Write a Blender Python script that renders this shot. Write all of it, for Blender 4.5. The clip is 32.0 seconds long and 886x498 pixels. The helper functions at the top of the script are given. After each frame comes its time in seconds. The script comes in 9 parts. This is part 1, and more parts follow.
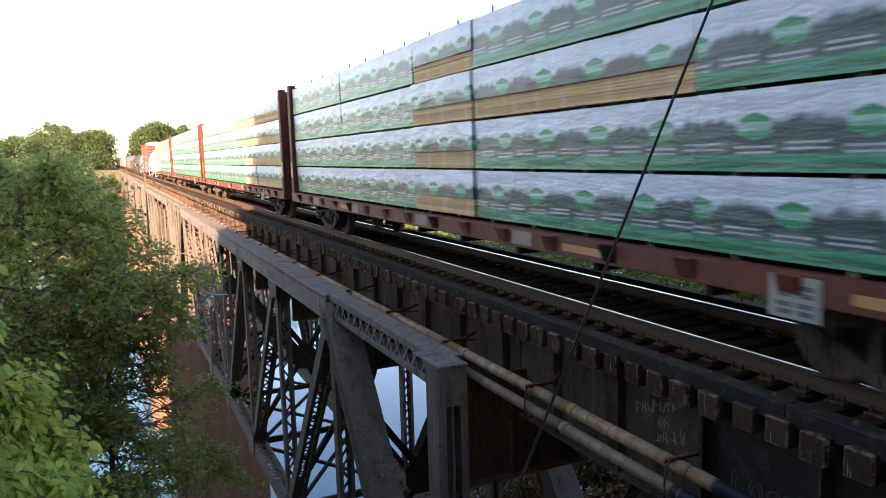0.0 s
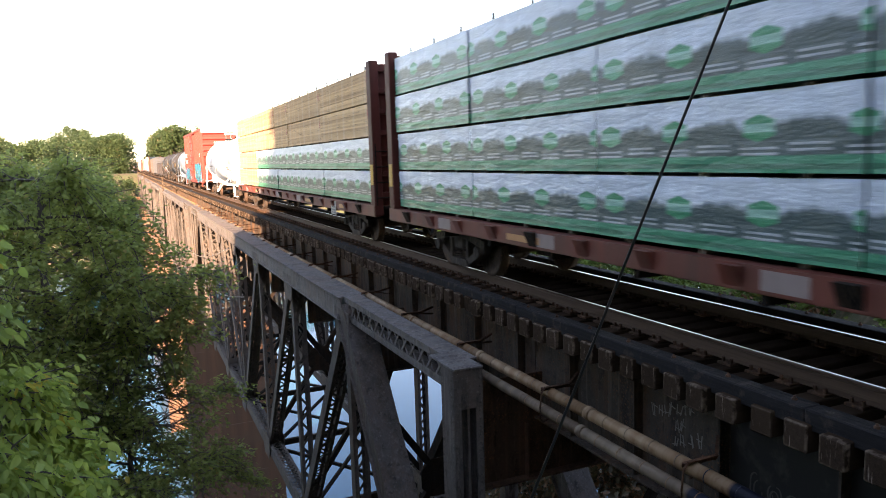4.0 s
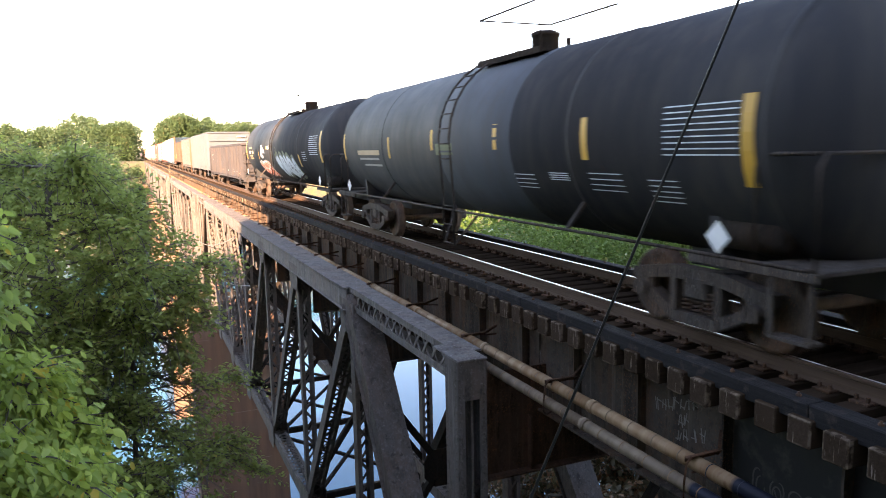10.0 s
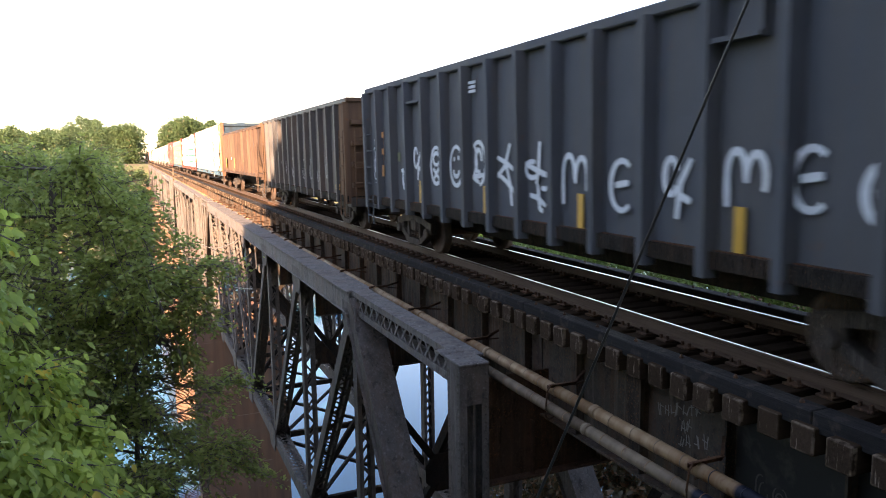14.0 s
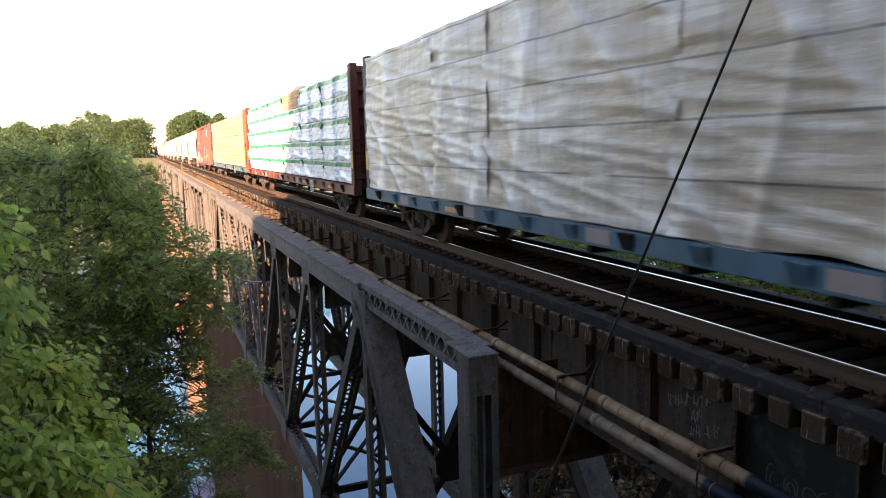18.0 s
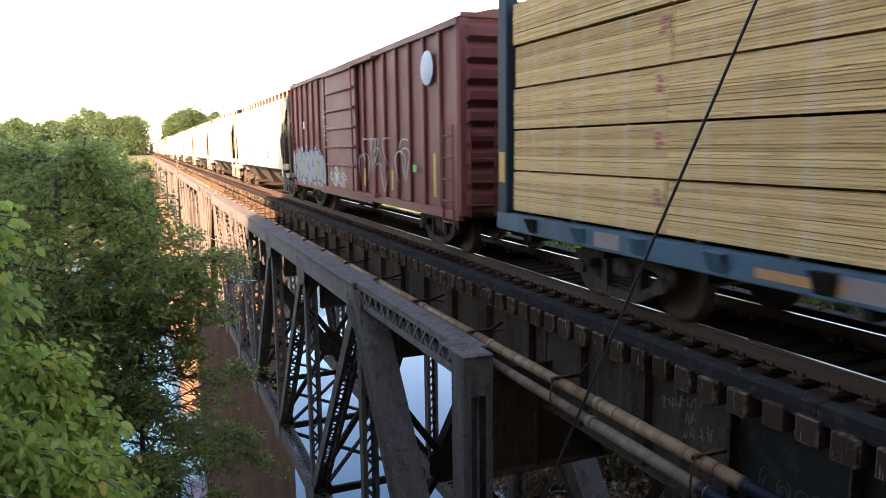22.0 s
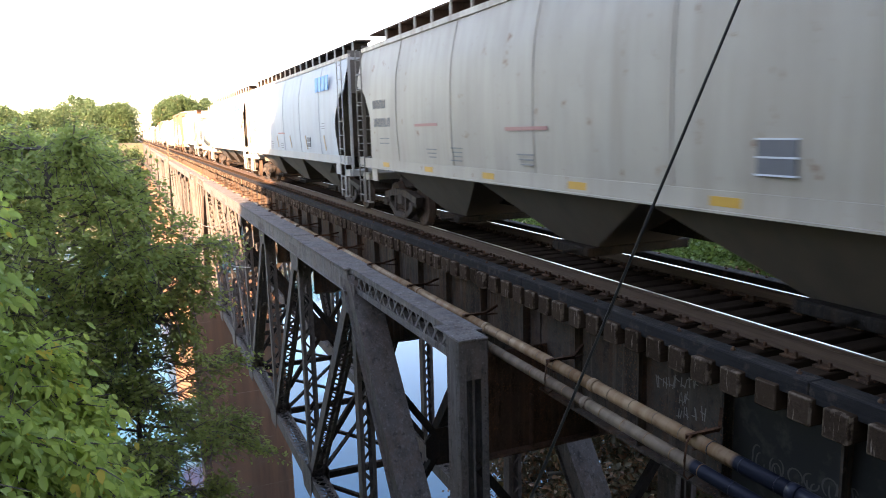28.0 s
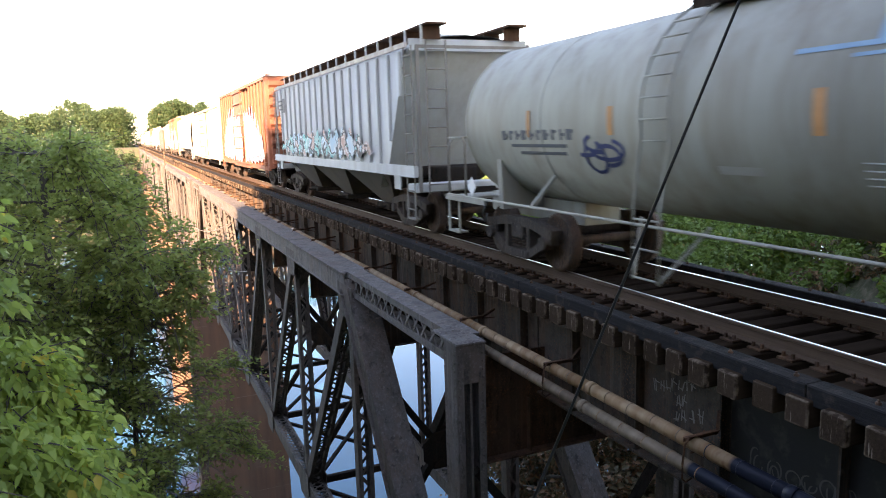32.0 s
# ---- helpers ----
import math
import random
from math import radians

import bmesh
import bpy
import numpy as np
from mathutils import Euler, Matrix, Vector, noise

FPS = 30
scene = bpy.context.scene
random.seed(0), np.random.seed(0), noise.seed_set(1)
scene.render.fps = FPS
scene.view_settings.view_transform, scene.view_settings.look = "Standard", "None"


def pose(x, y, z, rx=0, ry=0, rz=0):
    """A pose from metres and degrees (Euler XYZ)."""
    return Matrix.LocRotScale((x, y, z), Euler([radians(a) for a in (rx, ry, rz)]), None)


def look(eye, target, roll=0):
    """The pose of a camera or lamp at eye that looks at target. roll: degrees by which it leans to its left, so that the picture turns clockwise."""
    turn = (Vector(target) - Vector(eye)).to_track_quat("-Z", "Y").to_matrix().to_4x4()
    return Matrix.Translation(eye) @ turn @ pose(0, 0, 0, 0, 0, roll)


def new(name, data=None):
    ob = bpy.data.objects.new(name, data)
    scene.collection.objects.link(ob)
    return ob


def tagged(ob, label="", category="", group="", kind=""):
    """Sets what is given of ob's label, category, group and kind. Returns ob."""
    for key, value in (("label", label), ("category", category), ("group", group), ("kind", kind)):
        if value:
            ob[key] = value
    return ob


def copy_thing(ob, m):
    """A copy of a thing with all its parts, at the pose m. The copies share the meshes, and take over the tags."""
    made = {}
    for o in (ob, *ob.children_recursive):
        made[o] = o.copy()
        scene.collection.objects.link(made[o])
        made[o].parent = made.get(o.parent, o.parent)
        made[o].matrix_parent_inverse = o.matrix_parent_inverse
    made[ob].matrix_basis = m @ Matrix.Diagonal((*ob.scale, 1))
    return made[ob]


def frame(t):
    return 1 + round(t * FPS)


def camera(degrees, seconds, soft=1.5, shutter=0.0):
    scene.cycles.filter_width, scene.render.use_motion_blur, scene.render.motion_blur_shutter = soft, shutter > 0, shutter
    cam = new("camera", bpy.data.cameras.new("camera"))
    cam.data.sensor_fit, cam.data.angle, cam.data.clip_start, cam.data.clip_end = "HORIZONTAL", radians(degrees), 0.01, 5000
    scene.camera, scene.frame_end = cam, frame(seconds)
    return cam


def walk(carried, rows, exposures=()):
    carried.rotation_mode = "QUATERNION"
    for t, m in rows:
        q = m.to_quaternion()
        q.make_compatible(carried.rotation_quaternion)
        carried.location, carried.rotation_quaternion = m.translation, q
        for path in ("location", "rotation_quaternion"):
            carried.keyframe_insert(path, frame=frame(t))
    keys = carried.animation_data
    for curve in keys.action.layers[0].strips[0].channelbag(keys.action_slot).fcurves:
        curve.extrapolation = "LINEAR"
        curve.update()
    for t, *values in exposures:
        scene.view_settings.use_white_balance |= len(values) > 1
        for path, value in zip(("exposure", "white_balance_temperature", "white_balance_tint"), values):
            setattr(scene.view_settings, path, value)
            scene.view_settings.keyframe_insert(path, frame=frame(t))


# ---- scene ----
# camera: hand-held on the bank beside the bridge, turning a little about one spot
# world: rails run along y, rail head at z = 0, near rail at x = 0, track centre at TRACK
TRACK = 0.7525
EYE = (-6.21, 0.0, 2.23)
SPEED = 14.25
# the camera brightens and darkens its picture a little as pale and dark cars pass
EXPOSURES = ((0, 3.25), (3, 3.16), (6, 3.15), (7.5, 3.45), (9, 3.75), (10, 3.72), (11, 3.75), (12, 3.6), (14, 3.42), (17, 3.4), (18, 3.12), (20, 3.22), (21, 3.38), (22, 3.44), (23.5, 3.6), (25, 3.58), (26, 3.66), (28, 3.8), (29, 3.76), (30, 3.76), (32, 3.62))
KELVIN, TINT = 8000, 24
cam = camera(62.97, 32.0, soft=1.0, shutter=0.2)
# seconds, sway along the picture's width, turn
TURNS = [
    (0, 0.0049, 82.528, 1.554, -24.780),
    (0.5, 0.0045, 82.618, 1.397, -24.641),
    (1, 0.0041, 82.610, 1.286, -24.409),
    (1.5, 0.0038, 82.670, 1.301, -24.172),
    (2, 0.0034, 82.784, 1.442, -23.872),
    (2.5, 0.0031, 82.815, 1.627, -23.750),
    (3, 0.0027, 82.812, 1.717, -23.724),
    (3.5, 0.0028, 82.781, 1.825, -23.603),
    (5.5, 0.0043, 82.338, 1.519, -23.760),
    (6, 0.0047, 82.129, 1.374, -23.706),
    (6.5, 0.0056, 82.043, 1.500, -23.498),
    (7, 0.0066, 81.964, 1.466, -23.444),
    (7.5, 0.0063, 81.942, 1.342, -23.415),
    (8, 0.0042, 81.963, 1.177, -23.426),
    (8.5, 0.0021, 81.974, 1.070, -23.353),
    (9, -0.0000, 81.948, 1.000, -23.382),
    (9.5, 0.0012, 82.012, 1.047, -23.197),
    (10, 0.0024, 82.084, 1.136, -23.079),
    (10.5, 0.0035, 82.142, 1.192, -22.932),
    (11, 0.0047, 82.246, 1.170, -22.960),
    (11.5, 0.0042, 82.328, 1.132, -23.004),
    (12, 0.0010, 82.302, 1.230, -22.991),
    (12.5, -0.0022, 82.330, 1.052, -22.925),
    (13, -0.0054, 82.406, 0.925, -22.883),
    (13.5, -0.0039, 82.437, 0.833, -22.816),
    (14, -0.0024, 82.416, 0.849, -22.828),
    (14.5, -0.0016, 82.453, 0.793, -22.749),
    (16.5, 0.0017, 82.105, 1.494, -22.254),
    (17, 0.0018, 81.987, 1.452, -22.241),
    (17.5, 0.0006, 81.840, 1.351, -22.189),
    (18, -0.0005, 81.750, 1.379, -22.216),
    (18.5, -0.0016, 81.779, 1.440, -22.402),
    (19, -0.0028, 81.854, 1.444, -22.558),
    (19.5, -0.0044, 81.854, 1.459, -22.599),
    (20, -0.0060, 81.835, 1.333, -22.686),
    (20.5, -0.0076, 81.752, 1.281, -22.627),
    (21, -0.0093, 81.704, 1.063, -22.498),
    (21.5, -0.0109, 81.819, 0.886, -22.571),
    (22, -0.0125, 81.799, 0.776, -22.522),
    (22.5, -0.0140, 81.761, 0.811, -22.512),
    (23, -0.0154, 81.564, 1.046, -22.535),
    (23.5, -0.0135, 81.401, 1.098, -22.546),
    (24, -0.0115, 81.280, 1.256, -22.574),
    (24.5, -0.0089, 81.226, 1.297, -22.558),
    (25, -0.0035, 81.152, 1.285, -22.539),
    (25.5, -0.0081, 81.018, 1.245, -22.584),
    (27.5, -0.0118, 80.596, 1.514, -22.829),
    (28, -0.0127, 80.530, 1.445, -23.138),
    (28.5, -0.0153, 80.485, 1.424, -23.519),
    (29, -0.0175, 80.489, 1.481, -23.741),
    (29.5, -0.0195, 80.559, 1.604, -23.757),
    (30, -0.0153, 80.606, 1.590, -23.731),
    (30.5, -0.0171, 80.620, 1.588, -23.713),
    (31, -0.0189, 80.656, 1.630, -23.666),
    (31.5, -0.0196, 80.664, 1.618, -23.508),
    (32, -0.0196, 80.816, 1.586, -23.430),
]
walk(cam, [(t, pose(EYE[0] + 0.918 * d, EYE[1] - 0.396 * d, EYE[2], rx, ry, rz)) for t, d, rx, ry, rz in TURNS], exposures=[(t, e, KELVIN, TINT) for t, e in EXPOSURES])

# ---- light: low warm sun from behind the viewer, clear pale sky ----
SUN_EL, SUN_AZ = 20.0, 213.0          # compass-like, measured from +y towards +x
sky_world = bpy.data.worlds.new("sky")
scene.world = sky_world
sky_world.use_nodes = True
wn = sky_world.node_tree
wn.nodes.clear()
w_out = wn.nodes.new("ShaderNodeOutputWorld")
w_bg = wn.nodes.new("ShaderNodeBackground")
w_sky = wn.nodes.new("ShaderNodeTexSky")
w_sky.sky_type = "NISHITA"
w_sky.sun_disc = False
w_sky.sun_elevation = radians(SUN_EL)
w_sky.sun_rotation = radians(SUN_AZ)
w_sky.air_density = 1.0
w_sky.dust_density = 0.4
w_sky.ozone_density = 1.6
w_bg.inputs["Strength"].default_value = 0.085
wn.links.new(w_sky.outputs[0], w_bg.inputs[0])
wn.links.new(w_bg.outputs[0], w_out.inputs[0])
sun_data = bpy.data.lights.new("sun", "SUN")
sun_data.energy = 3.4
sun_data.angle = radians(0.6)
sun_data.color = (1.0, 0.80, 0.59)
sun = new("sun", sun_data)
sa, se = radians(SUN_AZ), radians(SUN_EL)
sun_dir = Vector((math.sin(sa) * math.cos(se), math.cos(sa) * math.cos(se), math.sin(se)))
sun.matrix_world = look(sun_dir * 200, (0, 0, 0))


# ---- node helper ----
class Nodes:
    """Short-hand for building one material's node tree."""

    def __init__(self, name, rough=0.7, metal=0.0):
        self.mat = bpy.data.materials.new(name)
        self.mat.use_nodes = True
        self.t = self.mat.node_tree
        self.t.nodes.clear()
        self.out = self.t.nodes.new("ShaderNodeOutputMaterial")
        self.b = self.t.nodes.new("ShaderNodeBsdfPrincipled")
        self.b.inputs["Roughness"].default_value = rough
        self.b.inputs["Metallic"].default_value = metal
        self.t.links.new(self.b.outputs[0], self.out.inputs[0])
        self.co = self.t.nodes.new("ShaderNodeTexCoord")

    def put(self, sock, v):
        if isinstance(v, bpy.types.NodeSocket):
            self.t.links.new(v, sock)
        elif isinstance(v, (tuple, list)) and len(v) == 3 and sock.type == "RGBA":
            sock.default_value = (*v, 1)
        else:
            sock.default_value = v

    def obj(self):
        return self.co.outputs["Object"]

    def world(self):
        return self.t.nodes.new("ShaderNodeNewGeometry").outputs["Position"]

    def rnd(self):
        return self.t.nodes.new("ShaderNodeObjectInfo").outputs["Random"]

    def island(self):
        return self.t.nodes.new("ShaderNodeNewGeometry").outputs["Random Per Island"]

    def m(self, op, a, b=0.0, c=0.0, clamp=False):
        n = self.t.nodes.new("ShaderNodeMath")
        n.operation = op
        n.use_clamp = clamp
        for s, v in zip(n.inputs, (a, b, c)):
            self.put(s, v)
        return n.outputs[0]

    def xyz(self, v):
        n = self.t.nodes.new("ShaderNodeSeparateXYZ")
        self.put(n.inputs[0], v)
        return n.outputs

    def scaled(self, v, s):
        n = self.t.nodes.new("ShaderNodeMapping")
        self.put(n.inputs["Vector"], v)
        n.inputs["Scale"].default_value = s
        return n.outputs[0]

    def noise(self, v, scale, detail=4.0, rough=0.55):
        n = self.t.nodes.new("ShaderNodeTexNoise")
        self.put(n.inputs["Vector"], v)
        n.inputs["Scale"].default_value = scale
        n.inputs["Detail"].default_value = detail
        n.inputs["Roughness"].default_value = rough
        return n.outputs["Fac"]

    def step(self, v, lo, hi):
        n = self.t.nodes.new("ShaderNodeMapRange")
        self.put(n.inputs["Value"], v)
        n.inputs["From Min"].default_value = lo
        n.inputs["From Max"].default_value = hi
        n.clamp = True
        return n.outputs[0]

    def mix(self, f, a, b):
        n = self.t.nodes.new("ShaderNodeMix")
        n.data_type = "RGBA"
        self.put(n.inputs["Factor"], f)
        self.put(n.inputs[6], a)
        self.put(n.inputs[7], b)
        return n.outputs[2]

    def color(self, v):
        self.put(self.b.inputs["Base Color"], v)
        return self

    def rough(self, v):
        self.put(self.b.inputs["Roughness"], v)
        return self

    def bump(self, h, strength=0.3, dist=0.01):
        n = self.t.nodes.new("ShaderNodeBump")
        n.inputs["Strength"].default_value = strength
        n.inputs["Distance"].default_value = dist
        self.put(n.inputs["Height"], h)
        self.t.links.new(n.outputs[0], self.b.inputs["Normal"])
        return self


def mul(c, k):
    return tuple(min(1.0, x * k) for x in c)


def paint(name, col, grime=(0.06, 0.05, 0.04), amount=0.45, rough=0.5, rust=0.15, metal=0.0, runs=None, gloss=0.32):
    """Weathered paint: vertical dirt streaks, blotches, a few rust spots, grime towards worn places."""
    g = Nodes(name, rough, metal)
    g.b.inputs["Specular IOR Level"].default_value = gloss
    o = g.obj()
    streak = g.noise(g.scaled(o, (2.2, 2.2, 0.18)), 1.6, 5)
    blot = g.noise(o, 0.9, 6)
    fine = g.noise(o, 14, 3)
    c = g.mix(g.m("MULTIPLY", g.step(streak, 0.42, 0.72), amount), col, grime)
    c = g.mix(g.m("MULTIPLY", g.step(blot, 0.5, 0.75), amount * 0.6), c, mul(col, 0.7))
    spots = g.m("MULTIPLY", g.step(g.noise(o, 3.1, 7, 0.7), 0.62, 0.7), rust)
    c = g.mix(spots, c, (0.16, 0.06, 0.025))
    if runs:
        line = g.noise(g.scaled(o, (0.3, 1.0, 0.05)), 2.6, 3)
        c = g.mix(g.m("MULTIPLY", g.step(line, 0.47, 0.62), 0.75), c, runs)
        c = g.mix(g.m("MULTIPLY", g.step(g.noise(g.scaled(o, (0.3, 4.5, 0.08)), 1.7, 3), 0.5, 0.66), 0.45), c, runs)
    c = g.mix(g.m("MULTIPLY", fine, 0.12), c, mul(col, 1.25))
    g.color(c).rough(g.m("ADD", rough - 0.1, g.m("MULTIPLY", blot, 0.3)))
    g.bump(g.m("ADD", fine, g.m("MULTIPLY", blot, 2.0)), 0.15, 0.006)
    return g.mat


def steel(name, col, rust=(0.11, 0.05, 0.028), amount=0.5, rough=0.7, scale=1.0, streak=0.45):
    """Old bridge steel: chalky paint, rust runs and rivet-scale roughness."""
    g = Nodes(name, rough)
    g.b.inputs["Specular IOR Level"].default_value = 0.04
    w = g.world()
    big = g.noise(w, 0.7 * scale, 6)
    run = g.noise(g.scaled(w, (3, 3, 0.35)), 1.3 * scale, 5)
    fine = g.noise(w, 22, 4)
    f = g.m("MULTIPLY", g.step(g.m("ADD", g.m("MULTIPLY", big, 0.6), g.m("MULTIPLY", run, 0.5)), 0.5, 0.68), amount)
    mid = g.noise(w, 4.5 * scale, 6, 0.65)
    c = g.mix(f, col, rust)
    c = g.mix(g.m("MULTIPLY", g.step(mid, 0.5, 0.68), 0.6), c, mul(col, 0.45))
    c = g.mix(g.m("MULTIPLY", g.step(g.noise(g.scaled(w, (9, 9, 0.6)), 1.4, 4), 0.55, 0.7), streak), c, mul(col, 1.9))
    c = g.mix(g.m("MULTIPLY", g.step(g.noise(g.scaled(w, (2.5, 2.5, 0.25)), 1.1, 5), 0.52, 0.66), streak), c, mul(col, 0.35))
    c = g.mix(g.step(fine, 0.55, 0.85), c, mul(col, 1.5))
    speck = g.m("MULTIPLY", g.step(g.noise(w, 34, 3, 0.6), 0.56, 0.66), g.step(g.noise(w, 1.7, 4), 0.4, 0.6))
    c = g.mix(g.m("MULTIPLY", speck, amount * 1.3, 0.0, True), c, mul(rust, 1.25))
    chalk = g.m("MULTIPLY", g.step(g.noise(w, 13, 5, 0.7), 0.6, 0.7), 0.55)
    c = g.mix(chalk, c, mul(col, 2.3))
    c = g.mix(g.m("MULTIPLY", g.step(g.noise(g.scaled(w, (4, 4, 1.2)), 2.2, 6, 0.7), 0.57, 0.66), 0.6), c, mul(col, 0.3))
    g.color(c).bump(g.m("ADD", fine, g.m("MULTIPLY", mid, 2.0)), 0.5, 0.01)
    return g.mat


M_BRIDGE = steel("bridge_steel", (0.104, 0.092, 0.084), rust=(0.14, 0.085, 0.058), amount=0.4)
M_GIRDER = steel("girder_steel", (0.068, 0.055, 0.046), rust=(0.11, 0.056, 0.032), amount=0.8, scale=1.3, streak=0.8)
M_RUSTY = steel("rusty_steel", (0.062, 0.036, 0.025), rust=(0.13, 0.055, 0.027), amount=0.65)
M_CHORD = steel("chord_steel", (0.142, 0.130, 0.122), rust=(0.15, 0.098, 0.068), amount=0.4)
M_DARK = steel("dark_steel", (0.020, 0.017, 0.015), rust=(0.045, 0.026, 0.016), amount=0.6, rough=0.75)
M_TRUCK = steel("cast_truck_steel", (0.055, 0.047, 0.042), rust=(0.085, 0.056, 0.040), amount=0.6, rough=0.7)
M_WHEEL = steel("wheel_steel", (0.066, 0.050, 0.041), rust=(0.11, 0.052, 0.028), amount=0.7, rough=0.6)


def timber(name, col, col2):
    g = Nodes(name, 0.8)
    g.b.inputs["Specular IOR Level"].default_value = 0.0
    o = g.world()
    grain = g.noise(g.scaled(o, (0.6, 14, 14)), 2.0, 6, 0.65)
    blot = g.noise(o, 2.5, 5)
    c = g.mix(grain, mul(col, 0.6), col2)
    c = g.mix(g.m("MULTIPLY", g.step(blot, 0.5, 0.7), 0.5), c, mul(col, 0.5))
    c = g.mix(g.m("MULTIPLY", g.rnd(), 0.55), c, mul(col2, 1.25))
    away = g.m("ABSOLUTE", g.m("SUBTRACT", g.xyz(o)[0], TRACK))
    end = g.m("MULTIPLY", g.step(away, 1.675, 1.685), g.m("ADD", 0.35, g.m("MULTIPLY", g.rnd(), 0.6)))
    c = g.mix(end, c, g.mix(grain, (0.022, 0.014, 0.010), (0.078, 0.052, 0.037)))
    # darker between the rails: oil stain and under-train shade put into the colour
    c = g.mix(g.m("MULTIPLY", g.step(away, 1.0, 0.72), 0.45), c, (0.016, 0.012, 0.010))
    lo = g.xyz(g.obj())
    rim = g.m("MAXIMUM", g.m("DIVIDE", g.m("ABSOLUTE", lo[1]), 0.125), g.m("DIVIDE", g.m("ABSOLUTE", g.m("ADD", lo[2], 0.33)), 0.13))
    worn = g.m("MULTIPLY", g.m("MULTIPLY", g.step(rim, 0.78, 0.95), g.step(g.noise(o, 11, 4), 0.42, 0.6)), g.step(away, 1.66, 1.68))
    c = g.mix(g.m("MULTIPLY", worn, 0.8), c, (0.17, 0.125, 0.09))
    c = g.mix(g.m("MULTIPLY", g.step(g.noise(g.scaled(o, (1, 30, 3)), 1.3, 4), 0.62, 0.68), g.step(away, 1.66, 1.68)), c, (0.20, 0.155, 0.12))
    g.color(c).bump(grain, 0.6, 0.01)
    return g.mat


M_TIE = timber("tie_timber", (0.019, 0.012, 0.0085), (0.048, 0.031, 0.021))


def guard_mat():
    g = Nodes("guard_timber", 0.8)
    g.b.inputs["Specular IOR Level"].default_value = 0.03
    o = g.world()
    grain = g.noise(g.scaled(o, (14, 0.6, 14)), 2.0, 6, 0.65)
    c = g.mix(grain, (0.010, 0.0095, 0.0095), (0.033, 0.030, 0.030))
    c = g.mix(g.m("MULTIPLY", g.step(g.noise(o, 5.0, 5, 0.65), 0.55, 0.7), 0.6), c, (0.07, 0.055, 0.045))
    g.color(c).bump(g.m("ADD", grain, g.noise(o, 9.0, 4)), 0.7, 0.015)
    return g.mat


M_GUARD = guard_mat()


def rail_mat():
    g = Nodes("rail_steel", 0.28, 0.9)
    o = g.xyz(g.world())
    n = g.noise(g.scaled(g.world(), (20, 0.4, 20)), 3.0)
    band = g.m("ABSOLUTE", g.m("SUBTRACT", g.m("ABSOLUTE", g.m("SUBTRACT", o[0], TRACK)), TRACK - 0.012))
    top = g.m("MULTIPLY", g.step(o[2], -0.012, -0.004), g.step(band, 0.017, 0.010))
    g.color(g.mix(top, g.mix(n, (0.05, 0.029, 0.018), (0.10, 0.062, 0.042)), (0.72, 0.72, 0.72)))
    g.put(g.b.inputs["Metallic"], g.m("MULTIPLY", top, 0.95))
    g.b.inputs["Specular IOR Level"].default_value = 0.2
    g.rough(g.m("SUBTRACT", 0.75, g.m("MULTIPLY", top, 0.45)))
    return g.mat


M_RAIL = rail_mat()
M_PLATE = steel("tie_plate_steel", (0.06, 0.036, 0.025), rust=(0.11, 0.055, 0.03), amount=0.7)


def pipe_mat(name, c1, c2, c3, cut):
    g = Nodes(name, 0.65)
    g.b.inputs["Specular IOR Level"].default_value = 0.12
    w = g.world()
    y = g.xyz(w)[1]
    band = g.noise(g.scaled(w, (0.1, 2.2, 0.1)), 2.4, 3)
    n = g.noise(w, 6, 5)
    c = g.mix(g.step(band, 0.4, 0.62), c1, c2)
    c = g.mix(g.step(n, 0.55, 0.75), c, c3)
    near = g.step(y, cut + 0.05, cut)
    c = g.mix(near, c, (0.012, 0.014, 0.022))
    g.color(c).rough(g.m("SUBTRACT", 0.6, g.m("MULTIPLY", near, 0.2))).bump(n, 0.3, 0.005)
    return g.mat


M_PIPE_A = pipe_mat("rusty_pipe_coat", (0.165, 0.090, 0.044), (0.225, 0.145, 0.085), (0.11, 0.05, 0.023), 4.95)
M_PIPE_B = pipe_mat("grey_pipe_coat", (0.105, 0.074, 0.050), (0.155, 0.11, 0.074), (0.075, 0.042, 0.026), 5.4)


def concrete_mat():
    g = Nodes("pier_concrete", 0.85)
    w = g.world()
    z = g.xyz(w)[2]
    run = g.noise(g.scaled(w, (1.6, 1.6, 0.12)), 1.2, 6)
    blot = g.noise(w, 0.5, 7, 0.6)
    fine = g.noise(w, 9, 5)
    lift = g.m("PINGPONG", z, 1.05)
    line = g.m("MULTIPLY", g.step(lift, 0.035, 0.0), g.step(g.noise(w, 0.6, 3), 0.42, 0.6))
    c = g.mix(g.step(run, 0.35, 0.7), (0.165, 0.080, 0.045), (0.082, 0.040, 0.025))
    c = g.mix(g.step(blot, 0.48, 0.72), c, (0.12, 0.070, 0.045))
    c = g.mix(g.m("MULTIPLY", line, 0.6), c, (0.34, 0.26, 0.21))
    g.color(c).bump(g.m("ADD", fine, line), 0.5, 0.02)
    return g.mat


M_CONC = concrete_mat()


def ground_mat():
    g = Nodes("bank_earth", 0.95)
    w = g.world()
    a, b = g.noise(w, 0.35, 7), g.noise(w, 3.5, 5)
    c = g.mix(g.step(a, 0.4, 0.65), (0.07, 0.055, 0.035), (0.055, 0.075, 0.025))
    c = g.mix(g.step(b, 0.5, 0.75), c, (0.16, 0.12, 0.08))
    g.color(c).bump(b, 0.8, 0.08)
    return g.mat


M_GROUND = ground_mat()


